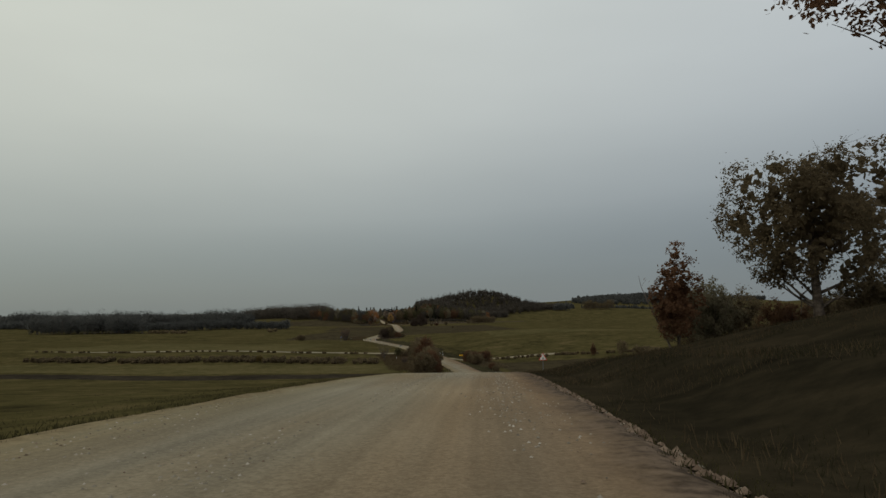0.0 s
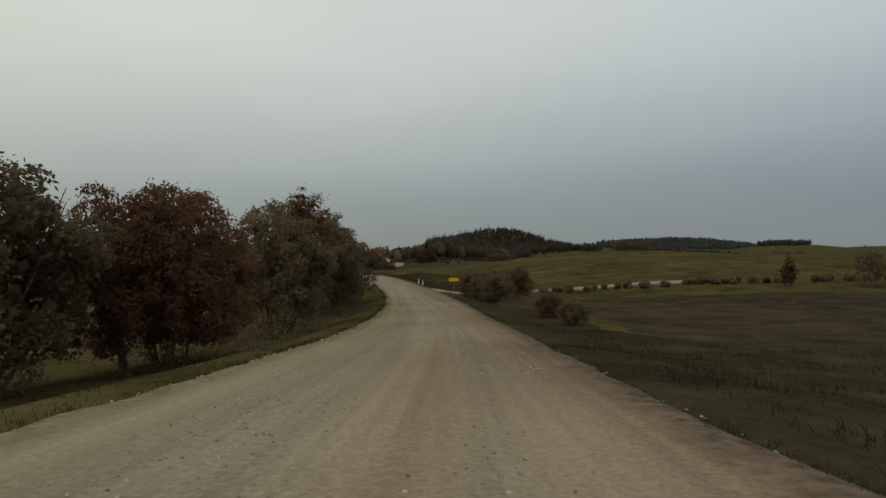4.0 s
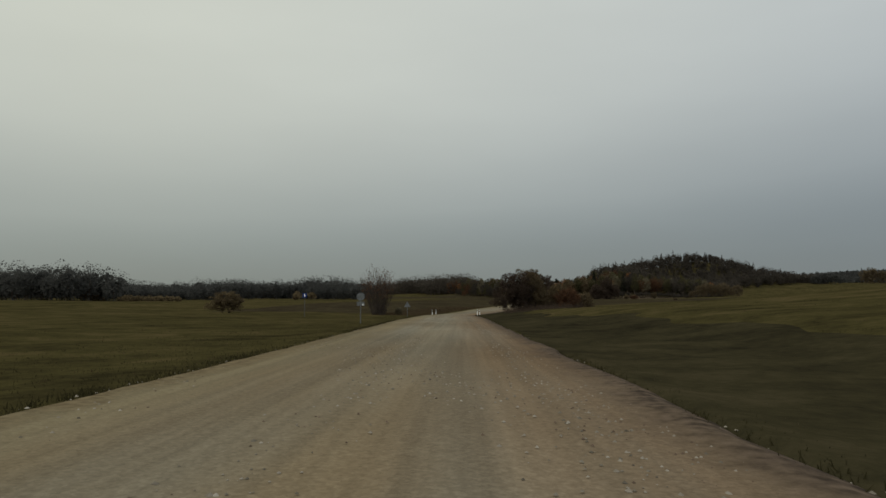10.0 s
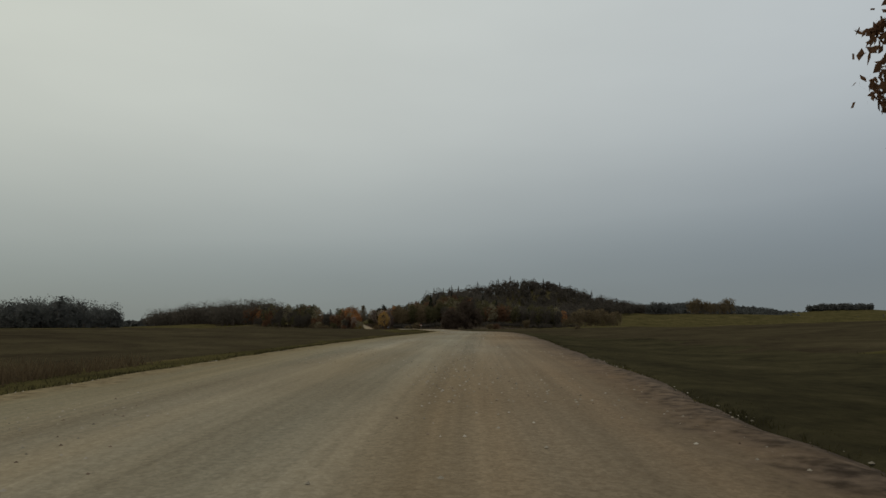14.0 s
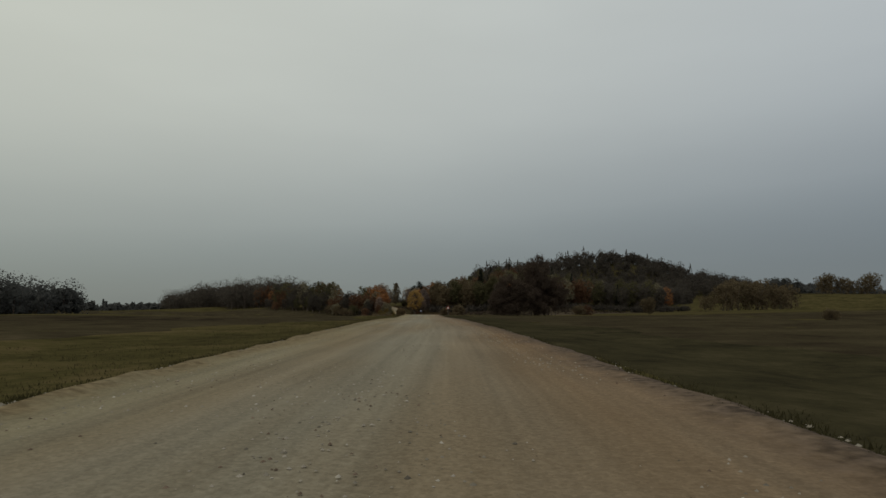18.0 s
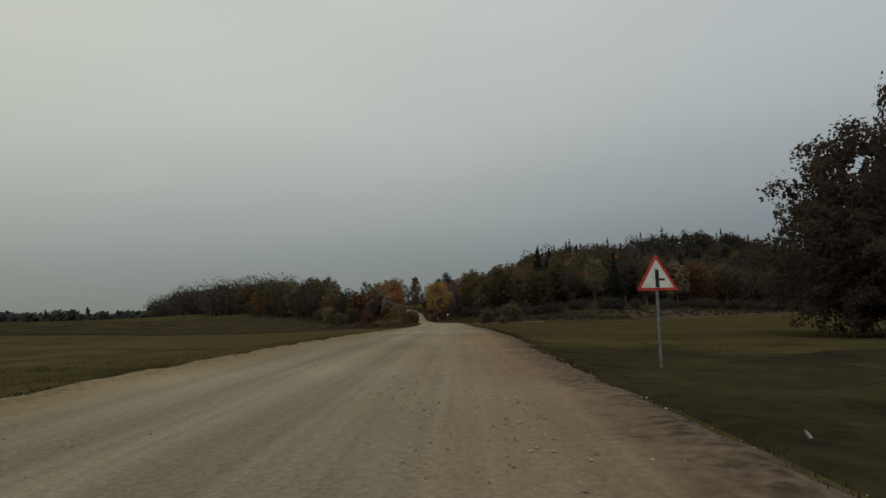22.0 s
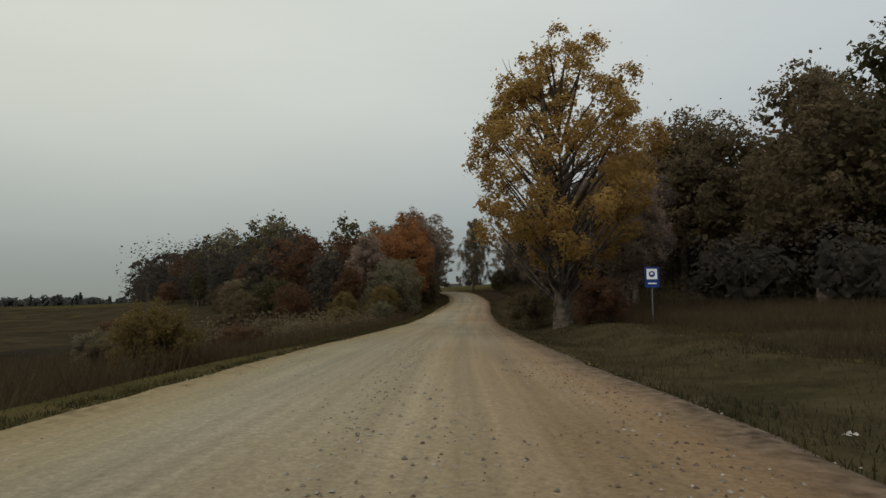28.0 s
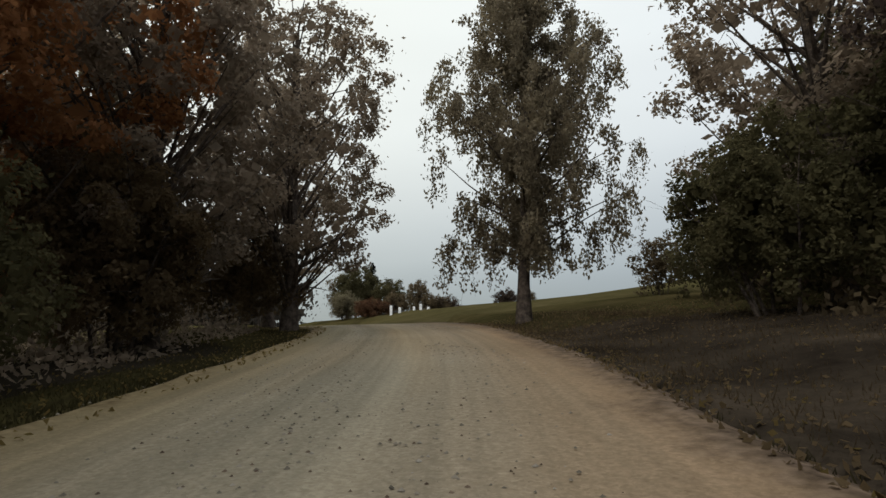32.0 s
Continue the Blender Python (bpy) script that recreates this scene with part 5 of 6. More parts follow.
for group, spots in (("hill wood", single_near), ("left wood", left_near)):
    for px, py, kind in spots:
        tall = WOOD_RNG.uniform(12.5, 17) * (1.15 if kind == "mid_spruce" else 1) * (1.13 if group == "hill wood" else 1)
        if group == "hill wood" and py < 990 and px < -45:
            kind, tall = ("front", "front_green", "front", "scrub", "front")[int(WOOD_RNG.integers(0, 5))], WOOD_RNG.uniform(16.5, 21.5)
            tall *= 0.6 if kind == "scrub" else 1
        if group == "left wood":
            # low scrub at the front and western rim; heights fitted to the camera's view
            # deep is the range from the camera's station at (-101, 944)
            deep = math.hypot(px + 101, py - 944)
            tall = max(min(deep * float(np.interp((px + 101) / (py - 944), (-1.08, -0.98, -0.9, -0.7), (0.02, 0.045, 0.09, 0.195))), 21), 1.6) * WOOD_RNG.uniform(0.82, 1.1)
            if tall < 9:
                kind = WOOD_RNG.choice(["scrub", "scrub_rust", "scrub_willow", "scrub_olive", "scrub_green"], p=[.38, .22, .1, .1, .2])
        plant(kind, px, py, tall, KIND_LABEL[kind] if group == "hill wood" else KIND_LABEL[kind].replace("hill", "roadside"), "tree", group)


def tree_mass(name, spots, tall, mat, label, leaf=2.0, count=46, conifers=0.25, wide=0.36, sink=0.0):
    """A far wood as one mass: every tree is a domed, lobed or pointed crown of sprays over a stem."""
    rng = np.random.default_rng(len(spots))
    pts, way, core, verts, faces = [], [], [], [], []
    xs, ys = np.array([s[0] for s in spots]), np.array([s[1] for s in spots])
    zs = land(xs, ys) - sink
    for x, y, z in zip(xs, ys, zs):
        # heights change from stand to stand and from tree to tree
        h = tall * rng.uniform(0.72, 1.12) * (1 + 0.16 * math.sin(x * 0.043 + 1) * math.sin(y * 0.037 + 2))
        if rng.random() < conifers:
            f = rng.random(count) ** 1.4
            a = rng.uniform(0, 6.28, count)
            r = 0.19 * h * (1 - f)
            pts.append(np.stack([x + np.cos(a) * r, y + np.sin(a) * r, z + h * 0.08 + f * h * 1.08], -1))
            way.append(np.stack([np.cos(a), np.sin(a), 0.5 + 0 * a], -1))
        else:
            r = h * wide * rng.uniform(0.8, 1.2)
            v = rng.normal(size=(count, 3)) + np.array([0, -0.3, 0.22])
            v /= np.linalg.norm(v, axis=1, keepdims=True)
            lobe = 1 + 0.22 * np.sin(3.2 * v[:, :1] + x) * np.cos(3.4 * v[:, 2:] + y)
            pts.append(np.array([x, y, z + h * 0.49]) + v * lobe * rng.uniform(0.78, 1, (count, 1)) * np.array([r, r, h * 0.51]))
            way.append(v + np.array([0, 0, 0.3]))
            k = max(count // 5, 4)
            core.append(np.array([x, y, z + h * 0.45]) + v[:k] * 0.58 * np.array([r, r, h * 0.5]))
        tube(verts, faces, [(x, y, z - 0.3), (x, y, z + h * 0.6)], [h * 0.015, h * 0.006], 4)
    inner = sum(len(c) for c in core)
    facing = np.concatenate([rng.normal(size=(inner, 3))] + way)
    crown_mesh = leaves(name + "_crowns", np.concatenate(core + pts), leaf, mat, rng, narrow=0.75, bulk=inner, bulk_scale=3.0, facing=facing, loose=0.5)
    root = new(name)
    for part_name, me in (("crowns", crown_mesh), ("trunks", mesh_of(name + "_trunks", verts, faces, BARK))):
        ob = new(part_name, me)
        ob.parent = root
        tagged(ob, kind="stuff")
    tagged(root, label, "wood", kind="stuff")


tree_mass("hill_forest", [s[:2] for s in single[130:]] + wood_spots(lambda x, y: hill_wood(x, y) and y > 1058, (-60, 1058, 235, 1270), 8.5), 14, L_HILL, "dark mixed forest covering a hill", 0.95, 210, 0.16, 0.4)
tree_mass("wood_edge_brush", [(x, 952 + 0.04 * (x + 100) + 6 * math.sin(x * 0.11) + WOOD_RNG.normal() * 2.0) for x in sorted(WOOD_RNG.uniform(-88, 70, 150))], 4.4, L_HILL, "dense dark brush along the foot of a wood", 0.3, 190, 0, 0.5)
tree_mass("slope_brush", [(x, WOOD_RNG.uniform(914, 949)) for x in sorted(WOOD_RNG.uniform(-66, 22, 210))], 1.1, L_BROWN_DARK, "low brown brush on a weedy slope", 0.2, 60, 0, 0.9)
# added brush: closes sky gaps, its dark leaves standing in for the wood's shade
tree_mass("wood_floor_brush", [(float(line_x(y)) + 13.5 + WOOD_RNG.uniform(0, 16), y) for y in sorted(WOOD_RNG.uniform(975, 1050, 90))], 4.6, L_HILL, "dark filler brush closing gaps under a wood", 0.32, 170, 0, 0.5)
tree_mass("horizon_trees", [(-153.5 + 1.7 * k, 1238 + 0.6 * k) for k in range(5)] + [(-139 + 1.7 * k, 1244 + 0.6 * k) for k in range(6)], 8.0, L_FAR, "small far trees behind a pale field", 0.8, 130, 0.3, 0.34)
tree_mass("left_forest", [s[:2] for s in near_left[70:] if (s[0] + 101) / (s[1] - 944) > -0.93] + wood_spots(lambda x, y: left_wood(x, y) and (x < -258 or y > 1128), (-470, 960, -130, 1460), 9.5), 27, L_HILL, "dark mixed forest on a low ridge", 1.1, 190, 0.02, 0.46)
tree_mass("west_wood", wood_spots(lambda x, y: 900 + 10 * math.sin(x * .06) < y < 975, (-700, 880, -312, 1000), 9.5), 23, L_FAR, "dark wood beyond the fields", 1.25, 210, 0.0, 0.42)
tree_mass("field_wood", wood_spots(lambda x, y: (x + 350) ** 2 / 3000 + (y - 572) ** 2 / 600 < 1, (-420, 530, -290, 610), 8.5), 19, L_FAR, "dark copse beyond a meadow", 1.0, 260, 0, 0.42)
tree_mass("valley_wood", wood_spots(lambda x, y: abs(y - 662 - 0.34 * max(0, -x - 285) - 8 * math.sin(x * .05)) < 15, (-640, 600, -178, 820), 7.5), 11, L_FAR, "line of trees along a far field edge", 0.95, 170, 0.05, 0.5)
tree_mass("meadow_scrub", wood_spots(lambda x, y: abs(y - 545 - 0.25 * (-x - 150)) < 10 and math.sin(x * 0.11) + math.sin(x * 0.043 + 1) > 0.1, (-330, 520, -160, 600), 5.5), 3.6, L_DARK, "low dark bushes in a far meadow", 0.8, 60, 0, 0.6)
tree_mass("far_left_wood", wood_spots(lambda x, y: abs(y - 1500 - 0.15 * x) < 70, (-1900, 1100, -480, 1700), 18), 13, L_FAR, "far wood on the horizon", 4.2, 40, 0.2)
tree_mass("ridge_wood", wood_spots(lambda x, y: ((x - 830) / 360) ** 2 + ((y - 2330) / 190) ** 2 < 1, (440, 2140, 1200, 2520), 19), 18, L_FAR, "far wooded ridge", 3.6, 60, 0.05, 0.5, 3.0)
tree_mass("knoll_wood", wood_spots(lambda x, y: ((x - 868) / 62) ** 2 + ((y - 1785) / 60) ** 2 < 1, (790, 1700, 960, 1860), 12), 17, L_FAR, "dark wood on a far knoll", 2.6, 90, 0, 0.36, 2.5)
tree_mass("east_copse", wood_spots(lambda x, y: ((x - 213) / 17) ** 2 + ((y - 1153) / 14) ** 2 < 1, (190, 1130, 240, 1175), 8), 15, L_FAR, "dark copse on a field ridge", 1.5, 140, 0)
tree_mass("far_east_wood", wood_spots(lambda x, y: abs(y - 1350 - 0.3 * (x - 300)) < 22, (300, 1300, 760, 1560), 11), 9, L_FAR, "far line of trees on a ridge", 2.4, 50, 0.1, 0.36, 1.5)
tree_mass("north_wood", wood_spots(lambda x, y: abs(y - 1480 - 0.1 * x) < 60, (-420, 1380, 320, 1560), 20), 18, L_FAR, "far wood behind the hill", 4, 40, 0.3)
tree_mass("hedge_row", wood_spots(lambda x, y: abs(y - 206 + 0.04 * (x + 20)) < 5 and math.sin(x * 0.23) + math.sin(x * 0.61 + 1) > -1.1, (-150, 190, -24, 225), 2.1), 1.6, L_DARK, "low hedge row along a field edge", 0.5, 70, 0, 0.6)
tree_mass("hedge_row_east", wood_spots(lambda x, y: abs(y - 199 + 0.16 * (x - 50)) < 3.5 and math.sin(x * 0.31) + math.sin(x * 0.13 + 2) > -0.5, (60, 170, 150, 215), 2.4), 2.9, L_DARK, "hedge row of dark bushes along a field edge", 0.55, 90, 0, 0.55)


tree_mass("side_road_brush", [(x, 205.5 + WOOD_RNG.normal() * 0.7) for x in sorted(WOOD_RNG.uniform(15, 62, 60))], 0.9, L_DARK, "low brown brush along a side road", 0.32, 60, 0, 0.6)
tree_mass("west_road_brush", [(-x, 238.2 + 0.10 * (x - 20) + WOOD_RNG.normal() * 0.6) for x in sorted(WOOD_RNG.uniform(27, 180, 66))], 0.8, L_DARK, "low brown brush along a side road", 0.34, 46, 0, 0.7)


# ---- side roads and fields ----
def side_road(name, start, way, length, width, flare, label, sandy=0.5, near=0.0):
    """A gravel side road that leaves the main road at start; flare: extra half width at its mouth; near: more on one side."""
    way = Vector((*way, 0)).normalized()
    out = Vector((way.y, -way.x, 0))
    s = np.concatenate([np.arange(0, 24, 0.8), np.arange(24, length, 4.0)])
    cols = 37
    half = width / 2 + flare * np.exp(-(s / 4.5))
    verts = []
    rng = np.random.default_rng(int(length))
    for n, dist in enumerate(s):
        for c in range(cols):
            u = -1 + 2 * c / (cols - 1)
            w = half[n] * u + max(u, 0) * near * math.exp(-dist / 5) + (rng.normal() * 0.08 if abs(u) == 1 else 0)
            x, y = start[0] + way.x * dist + out.x * w, start[1] + way.y * dist + out.y * w
            verts.append((x, y, -0.03 + 0.115 * (1 - u**6)))
    verts = np.array(verts)
    # the sheet rides over the small step at the main road's edge
    ahead = 0.5 if way.x > 0 else -0.5
    verts[:, 2] += np.maximum(land(verts[:, 0], verts[:, 1]), land(verts[:, 0] + ahead, verts[:, 1]))
    me = mesh_of(name, verts, grid_faces(len(s), cols), GRAVEL, True)
    layer = me.uv_layers.new(name="UVMap")
    v = np.zeros(len(me.loops), np.int32)
    me.loops.foreach_get("vertex_index", v)
    layer.data.foreach_set("uv", np.stack([np.tile(np.linspace(-3, 3, cols), len(s)), np.repeat(s, cols)], -1)[v].astype(np.float32).ravel())
    me.uv_layers.new(name="Across").data.foreach_set("uv", np.full(2 * len(v), sandy, np.float32))
    tagged(new(name, me), label, "road", kind="structure")


side_road("road_east", (beside(210, 2.0), 210), (1, 0.0), 44, 3.4, 3.4, "pale gravel side road leaving a crossroads")
side_road("road_west", (beside(243, -3.0), 243), (-1, 0.10), 170, 5.0, 4.5, "pale gravel side road leaving a crossroads")
side_road("road_forest", (beside(893, 1.4), 893.0), (1, 0.46), 36, 4.3, 3.6, "sandy side road towards a wood", 0.9, 1.5)
side_road("track_west", (beside(890, -3.0), 890.5), (-1, 0.12), 11, 1.2, 0.5, "sandy field track", 0.9)


def field(name, x0, x1, y0, y1, mat, label, slant=0.0, lift=0.22):
    """A field of another colour, draped over the ground, with wavering edges."""
    nx, ny = max(3, int(abs(x1 - x0) / 4)), max(3, int(abs(y1 - y0) / 3))
    u, v = np.meshgrid(np.linspace(0, 1, nx), np.linspace(0, 1, ny), indexing="ij")
    x = x0 + (x1 - x0) * u
    y = y0 + (y1 - y0) * v + slant * (x - x0) + 0.6 * np.sin(x * 0.35) * (2 * v - 1) + 0.4 * np.sin(x * 0.83 + 2)
    z = land(x, y) + lift - 0.36 * ((u == 0) | (u == 1) | (v == 0) | (v == 1))
    tagged(new(name, mesh_of(name, np.stack([x, y, z], -1).reshape(-1, 3), grid_faces(nx, ny)[:, ::-1], mat, True)), label, "field", kind="structure")


def strip_field(name, side, y0, y1, off0, off1, mat, label, lift=0.035):
    """A field of another colour that follows the road's edge, with wavering borders."""
    ys = np.arange(y0, y1 + 0.1, 2.5)
    f = np.linspace(0, 1, 24)
    y, g = np.meshgrid(ys, f, indexing="ij")
    near = off0 + (1.1 * np.sin(y * 0.11 + off0) + 0.7 * np.sin(y * 0.31) + 0.5 * np.sin(y * 0.83 + 1)) * (off0 > 2)
    off1 = off1 + (1.3 * np.sin(y * 0.09 + 2) + 0.8 * np.sin(y * 0.27) + 0.5 * np.sin(y * 0.71 + 1)) * (off1 < 12)
    off = near + (off1 - near) * g**1.7
    x = line_x(y) + (smooth(EDGES, y, 2) + off if side > 0 else smooth(EDGES, y, 1) - off)
    faces = grid_faces(len(ys), len(f))
    # the borders dip under the grass
    rim = np.minimum(np.minimum((off - near) / (1.5 if off0 > 0 else 0.5), (off1 - off) / 1.5), np.minimum(y - y0, y1 - y) / 4)
    lift = -0.05 + (lift + 0.05) * np.clip(rim, 0, 1) + 0.02 * wave(x, y, 0.7, 4.0)
    tagged(new(name, mesh_of(name, np.stack([x, y, land(x, y) + lift], -1).reshape(-1, 3), faces[:, ::-1] if side < 0 else faces, mat, True)), label, "field", kind="structure")


for y0, y1, wide in ((61, 196, 9), (216, 744, 8), (899, 1024, 6), (1020, 1058, 13)):
    strip_field("verge_strip", 1, y0, y1, -0.7, wide, DARK_TURF if y0 < 890 else LEAF_TURF if y0 < 1000 else LITTER_TURF, "dark rank grass along the gravel edge", 0.05)
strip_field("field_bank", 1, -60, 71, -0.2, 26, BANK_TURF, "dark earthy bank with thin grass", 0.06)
strip_field("field_east_brown", 1, 62, 196, 8.0, 120, BROWN_MEADOW, "brown autumn meadow")
strip_field("field_weeds", -1, 425, 560, 2.5, 60, BROWN_MEADOW, "brown weedy field")
strip_field("field_west_weeds", -1, 566, 742, 9.0, 70, BROWN_MEADOW, "brown weedy meadow")
strip_field("field_east_open", 1, 470, 742, 4.5, 110, BROWN_MEADOW, "brown open meadow")
strip_field("field_crop", 1, 742, 885, -0.6, 95, GREEN_FIELD, "young green crop")
strip_field("field_west_gold", -1, 745, 862, 2.0, 110, GOLD_MEADOW, "brownish golden dry meadow")
strip_field("field_wood_edge", 1, 908, 1052, 4.2, 110, BROWN_MEADOW, "brown weedy ground before a wood")
strip_field("field_left_weeds", -1, 862, 1100, 38, 330, BROWN_MEADOW, "brown weedy ground below a wood")
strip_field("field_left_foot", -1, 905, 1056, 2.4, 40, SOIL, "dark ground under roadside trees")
field("field_ploughed", -160, -12, 153, 171, SOIL, "dark strip of ploughed soil", -0.03)
field("field_stubble", -170, -14, 174, 202, STUBBLE, "pale olive stubble strip", -0.03)
field("field_pale_north", -190, -64, 255, 335, STUBBLE, "pale green strip of meadow")
field("field_east_slope", 20, 190, 300, 420, STUBBLE, "pale green meadow slope", 0.1)
field("field_brown_west", -190, -68, 655, 690, BROWN_MEADOW, "brown strip of meadow", -0.05)
field("field_dark_west", -230, -104, 868, 905, SOIL, "dark ploughed field beside the road", -0.1)
field("field_beyond_bend", -150, -104, 1074, 1190, STUBBLE, "pale stubble field beyond the bend")
field("field_tan", -30, 120, 905, 950, TAN_STUBBLE, "tan stubble slope below a wood", 0.15)

# ---- grass, weeds, stones and litter ----
BLADE_RNG = np.random.default_rng(9)


def verge(name, side, y0, y1, off0, off1, count, tall, mat, label, width=0.05, per=4, spread=0.18, clumped=False):
    """Grass on one side of the road: tufts of bent blades rooted in the ground."""
    rng = BLADE_RNG
    y = rng.uniform(y0, y1, count)
    off = off0 + (off1 - off0) * rng.random(count) ** 1.5
    if clumped:
        keep = (np.sin(y * 0.9 + 3) + np.sin(y * 0.37 + off) + np.sin(off * 1.3 + y * 0.2)) > rng.uniform(-1.5, 1.5, count)
        y, off = y[keep], off[keep]
    edge = smooth(EDGES, y, 2) + off if side > 0 else smooth(EDGES, y, 1) - off
    x = line_x(y) + edge
    for mouth, half in ((210, 6.5) if side > 0 else (243, 7), (893, 8) if side > 0 else (890, 0)):
        lean_by = 0.46 if mouth == 893 else 0.15
        keep = np.abs(y - mouth - lean_by * np.abs(off)) > (half - (3.5 if mouth == 893 else 0)) * np.exp(-off / 9) + 2.6
        x, y, off = x[keep], y[keep], off[keep]
    n = len(x) * per
    bx = np.repeat(x, per) + rng.normal(size=n) * spread
    by = np.repeat(y, per) + rng.normal(size=n) * spread
    bz = np.maximum(land(bx, by) - 0.02, np.where(np.repeat(off, per) < 0.2, road_z(by) - 0.07, -1e3))
    h = tall * rng.uniform(0.5, 1.3, n)
    ang = rng.uniform(0, 6.28, n)
    w = width * rng.uniform(0.6, 1.3, n)
    lean = rng.normal(size=(n, 2)) * 0.35 * h[:, None]
    dx, dy = np.cos(ang) * w, np.sin(ang) * w
    foot = np.stack([bx, by, bz], -1)
    v0 = foot + np.stack([-dx, -dy, 0 * dx], -1)
    v1 = foot + np.stack([dx, dy, 0 * dx], -1)
    v2 = foot + np.stack([lean[:, 0] + dx * 0.25, lean[:, 1] + dy * 0.25, h], -1)
    v3 = foot + np.stack([lean[:, 0] - dx * 0.25, lean[:, 1] - dy * 0.25, h], -1)
    me = mesh_of(name, np.stack([v0, v1, v2, v3], 1).reshape(-1, 3), np.arange(4 * n).reshape(n, 4), mat)
    tagged(new(name, me), label, "grass", kind="stuff")


for side, turf, word in ((-1, BLADES, "short olive"), (1, DARK_BLADES, "short dark")):
    verge("verge_grass", side, -5, 560, 0.1, 7, 19000, 0.055, turf, word + " grass on a road verge", 0.011, 6, 0.2)
    verge("verge_grass", side, 560, 1070, 0.1, 7, 19000, 0.055, turf, word + " grass on a road verge", 0.011, 6, 0.2)
    verge("meadow_tufts", side, 0, 1040, 4, 30, 7000, 0.07, BLADES, "uneven tussocks of meadow grass", 0.014, 13, 0.2, True)
    verge("dry_grass", side, 0, 1060, 0.6, 14, 6000, 0.08, DRY_BLADES, "dry brown grass among the meadow", 0.008, 9, 0.16, True)
for side in (-1, 1):
    verge("edge_tufts", side, -5, 1064, -0.25, 0.4, 15000, 0.08, BLADES, "grass tufts creeping over a gravel edge", 0.010, 9, 0.1, True)
verge("verge_grass", 1, 930, 1026, 0.1, 6.5, 16000, 0.07, BLADES, "thin short grass on a shaded bank", 0.009, 6, 0.2)
verge("bank_grass", 1, 905, 1062, 0.2, 6.8, 9000, 0.14, DRY_BLADES, "thin brown grass on a shaded bank", 0.010, 8, 0.22)
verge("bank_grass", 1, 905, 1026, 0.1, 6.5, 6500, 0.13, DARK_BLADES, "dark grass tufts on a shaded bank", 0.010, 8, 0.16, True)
verge("verge_grass", -1, 930, 1062, 0.1, 3.0, 8000, 0.08, BLADES, "thin short grass along a shaded road", 0.009, 6, 0.2)
verge("tall_weeds", -1, 836, 872, 1.6, 9, 2600, 0.42, DRY_BLADES, "tall dry weeds beside the road", 0.012, 12, 0.3, True)
verge("tall_weeds", -1, 905, 990, 2.2, 22, 5000, 0.7, DRY_BLADES, "tall brown weeds beside the road", 0.018, 8, 0.3)
verge("tall_weeds", 1, 900, 960, 5.0, 26, 9000, 0.5, DRY_BLADES, "tall brown weeds before a wood", 0.012, 8, 0.4, True)
verge("tall_weeds", 1, 958, 1040, 4.6, 12, 6500, 0.6, DRY_BLADES, "brown weeds under the wood's edge", 0.012, 8, 0.4, True)
verge("tall_weeds", -1, 420, 470, 2.0, 14, 2600, 0.3, DRY_BLADES, "brown weeds at a field edge", 0.018, 8, 0.3)
verge("bank_weeds", 1, 0, 150, 0.8, 22, 5600, 0.17, DARK_BLADES, "dark tussocks on a roadside bank", 0.012, 18, 0.24, True)
verge("bank_weeds", 1, 0, 75, 0.5, 16, 3600, 0.2, DRY_BLADES, "dry brown stalks on a roadside bank", 0.009, 9, 0.2, True)
verge("ditch_weeds", 1, 212, 300, 1.5, 12, 5200, 0.15, DARK_BLADES, "rank grass in a ditch", 0.018, 8, 0.3)
verge("ditch_weeds", -1, 176, 236, 3.5, 16, 4200, 0.55, DRY_BLADES, "rank brown grass in a ditch", 0.018, 8, 0.3)


def undergrowth(name, side, y0, y1, off0, off1, count, tall, mat, label, leaf=0.3):
    """Dense low brush in one mass."""
    rng = BLADE_RNG
    y = rng.uniform(y0, y1, count)
    off = rng.uniform(off0, off1, count)
    x = line_x(y) + (smooth(EDGES, y, 2) + off if side > 0 else smooth(EDGES, y, 1) - off)
    swell = 0.55 + 0.45 * np.sin(y * 0.8 + off * 0.6) * np.sin(off * 0.9 + y * 0.31)
    z = land(x, y) + rng.random(count) ** 1.3 * tall * swell * np.clip((off - off0) / 1.2 + 0.25, 0, 1)
    tagged(new(name, leaves(name, np.stack([x, y, z], -1), leaf, mat, rng)), label, "undergrowth", kind="stuff")


# lighter leaves than the next strip, to offset shade at the wood's end
undergrowth("undergrowth", -1, 1026, 1062, 2.9, 15, 11000, 2.2, L_HAZEL, "brown undergrowth at the end of a wood", 0.2)
undergrowth("undergrowth", -1, 940, 1026, 2.9, 15, 28000, 2.6, L_DARK, "dark tangled undergrowth along the road", 0.22)
undergrowth("undergrowth", 1, 963, 1056, 6.0, 18, 44000, 2.6, L_DARK, "dark tangled undergrowth under the wood", 0.22)
undergrowth("undergrowth", -1, 140, 206, 2.6, 9, 22000, 1.3, L_DARK, "grey-brown brush under a row of trees", 0.12)
undergrowth("undergrowth", 1, 176, 202, 4.2, 12, 11000, 1.6, L_DARK, "dark brush under roadside shrubs", 0.14)
undergrowth("undergrowth", 1, 408, 428, 4.6, 16, 9000, 1.3, L_BROWN_DARK, "dark brush before large bushes", 0.11)
undergrowth("undergrowth", 1, 422, 456, 3.6, 18, 30000, 2.0, L_BROWN_DARK, "dark brush under large bushes", 0.13)


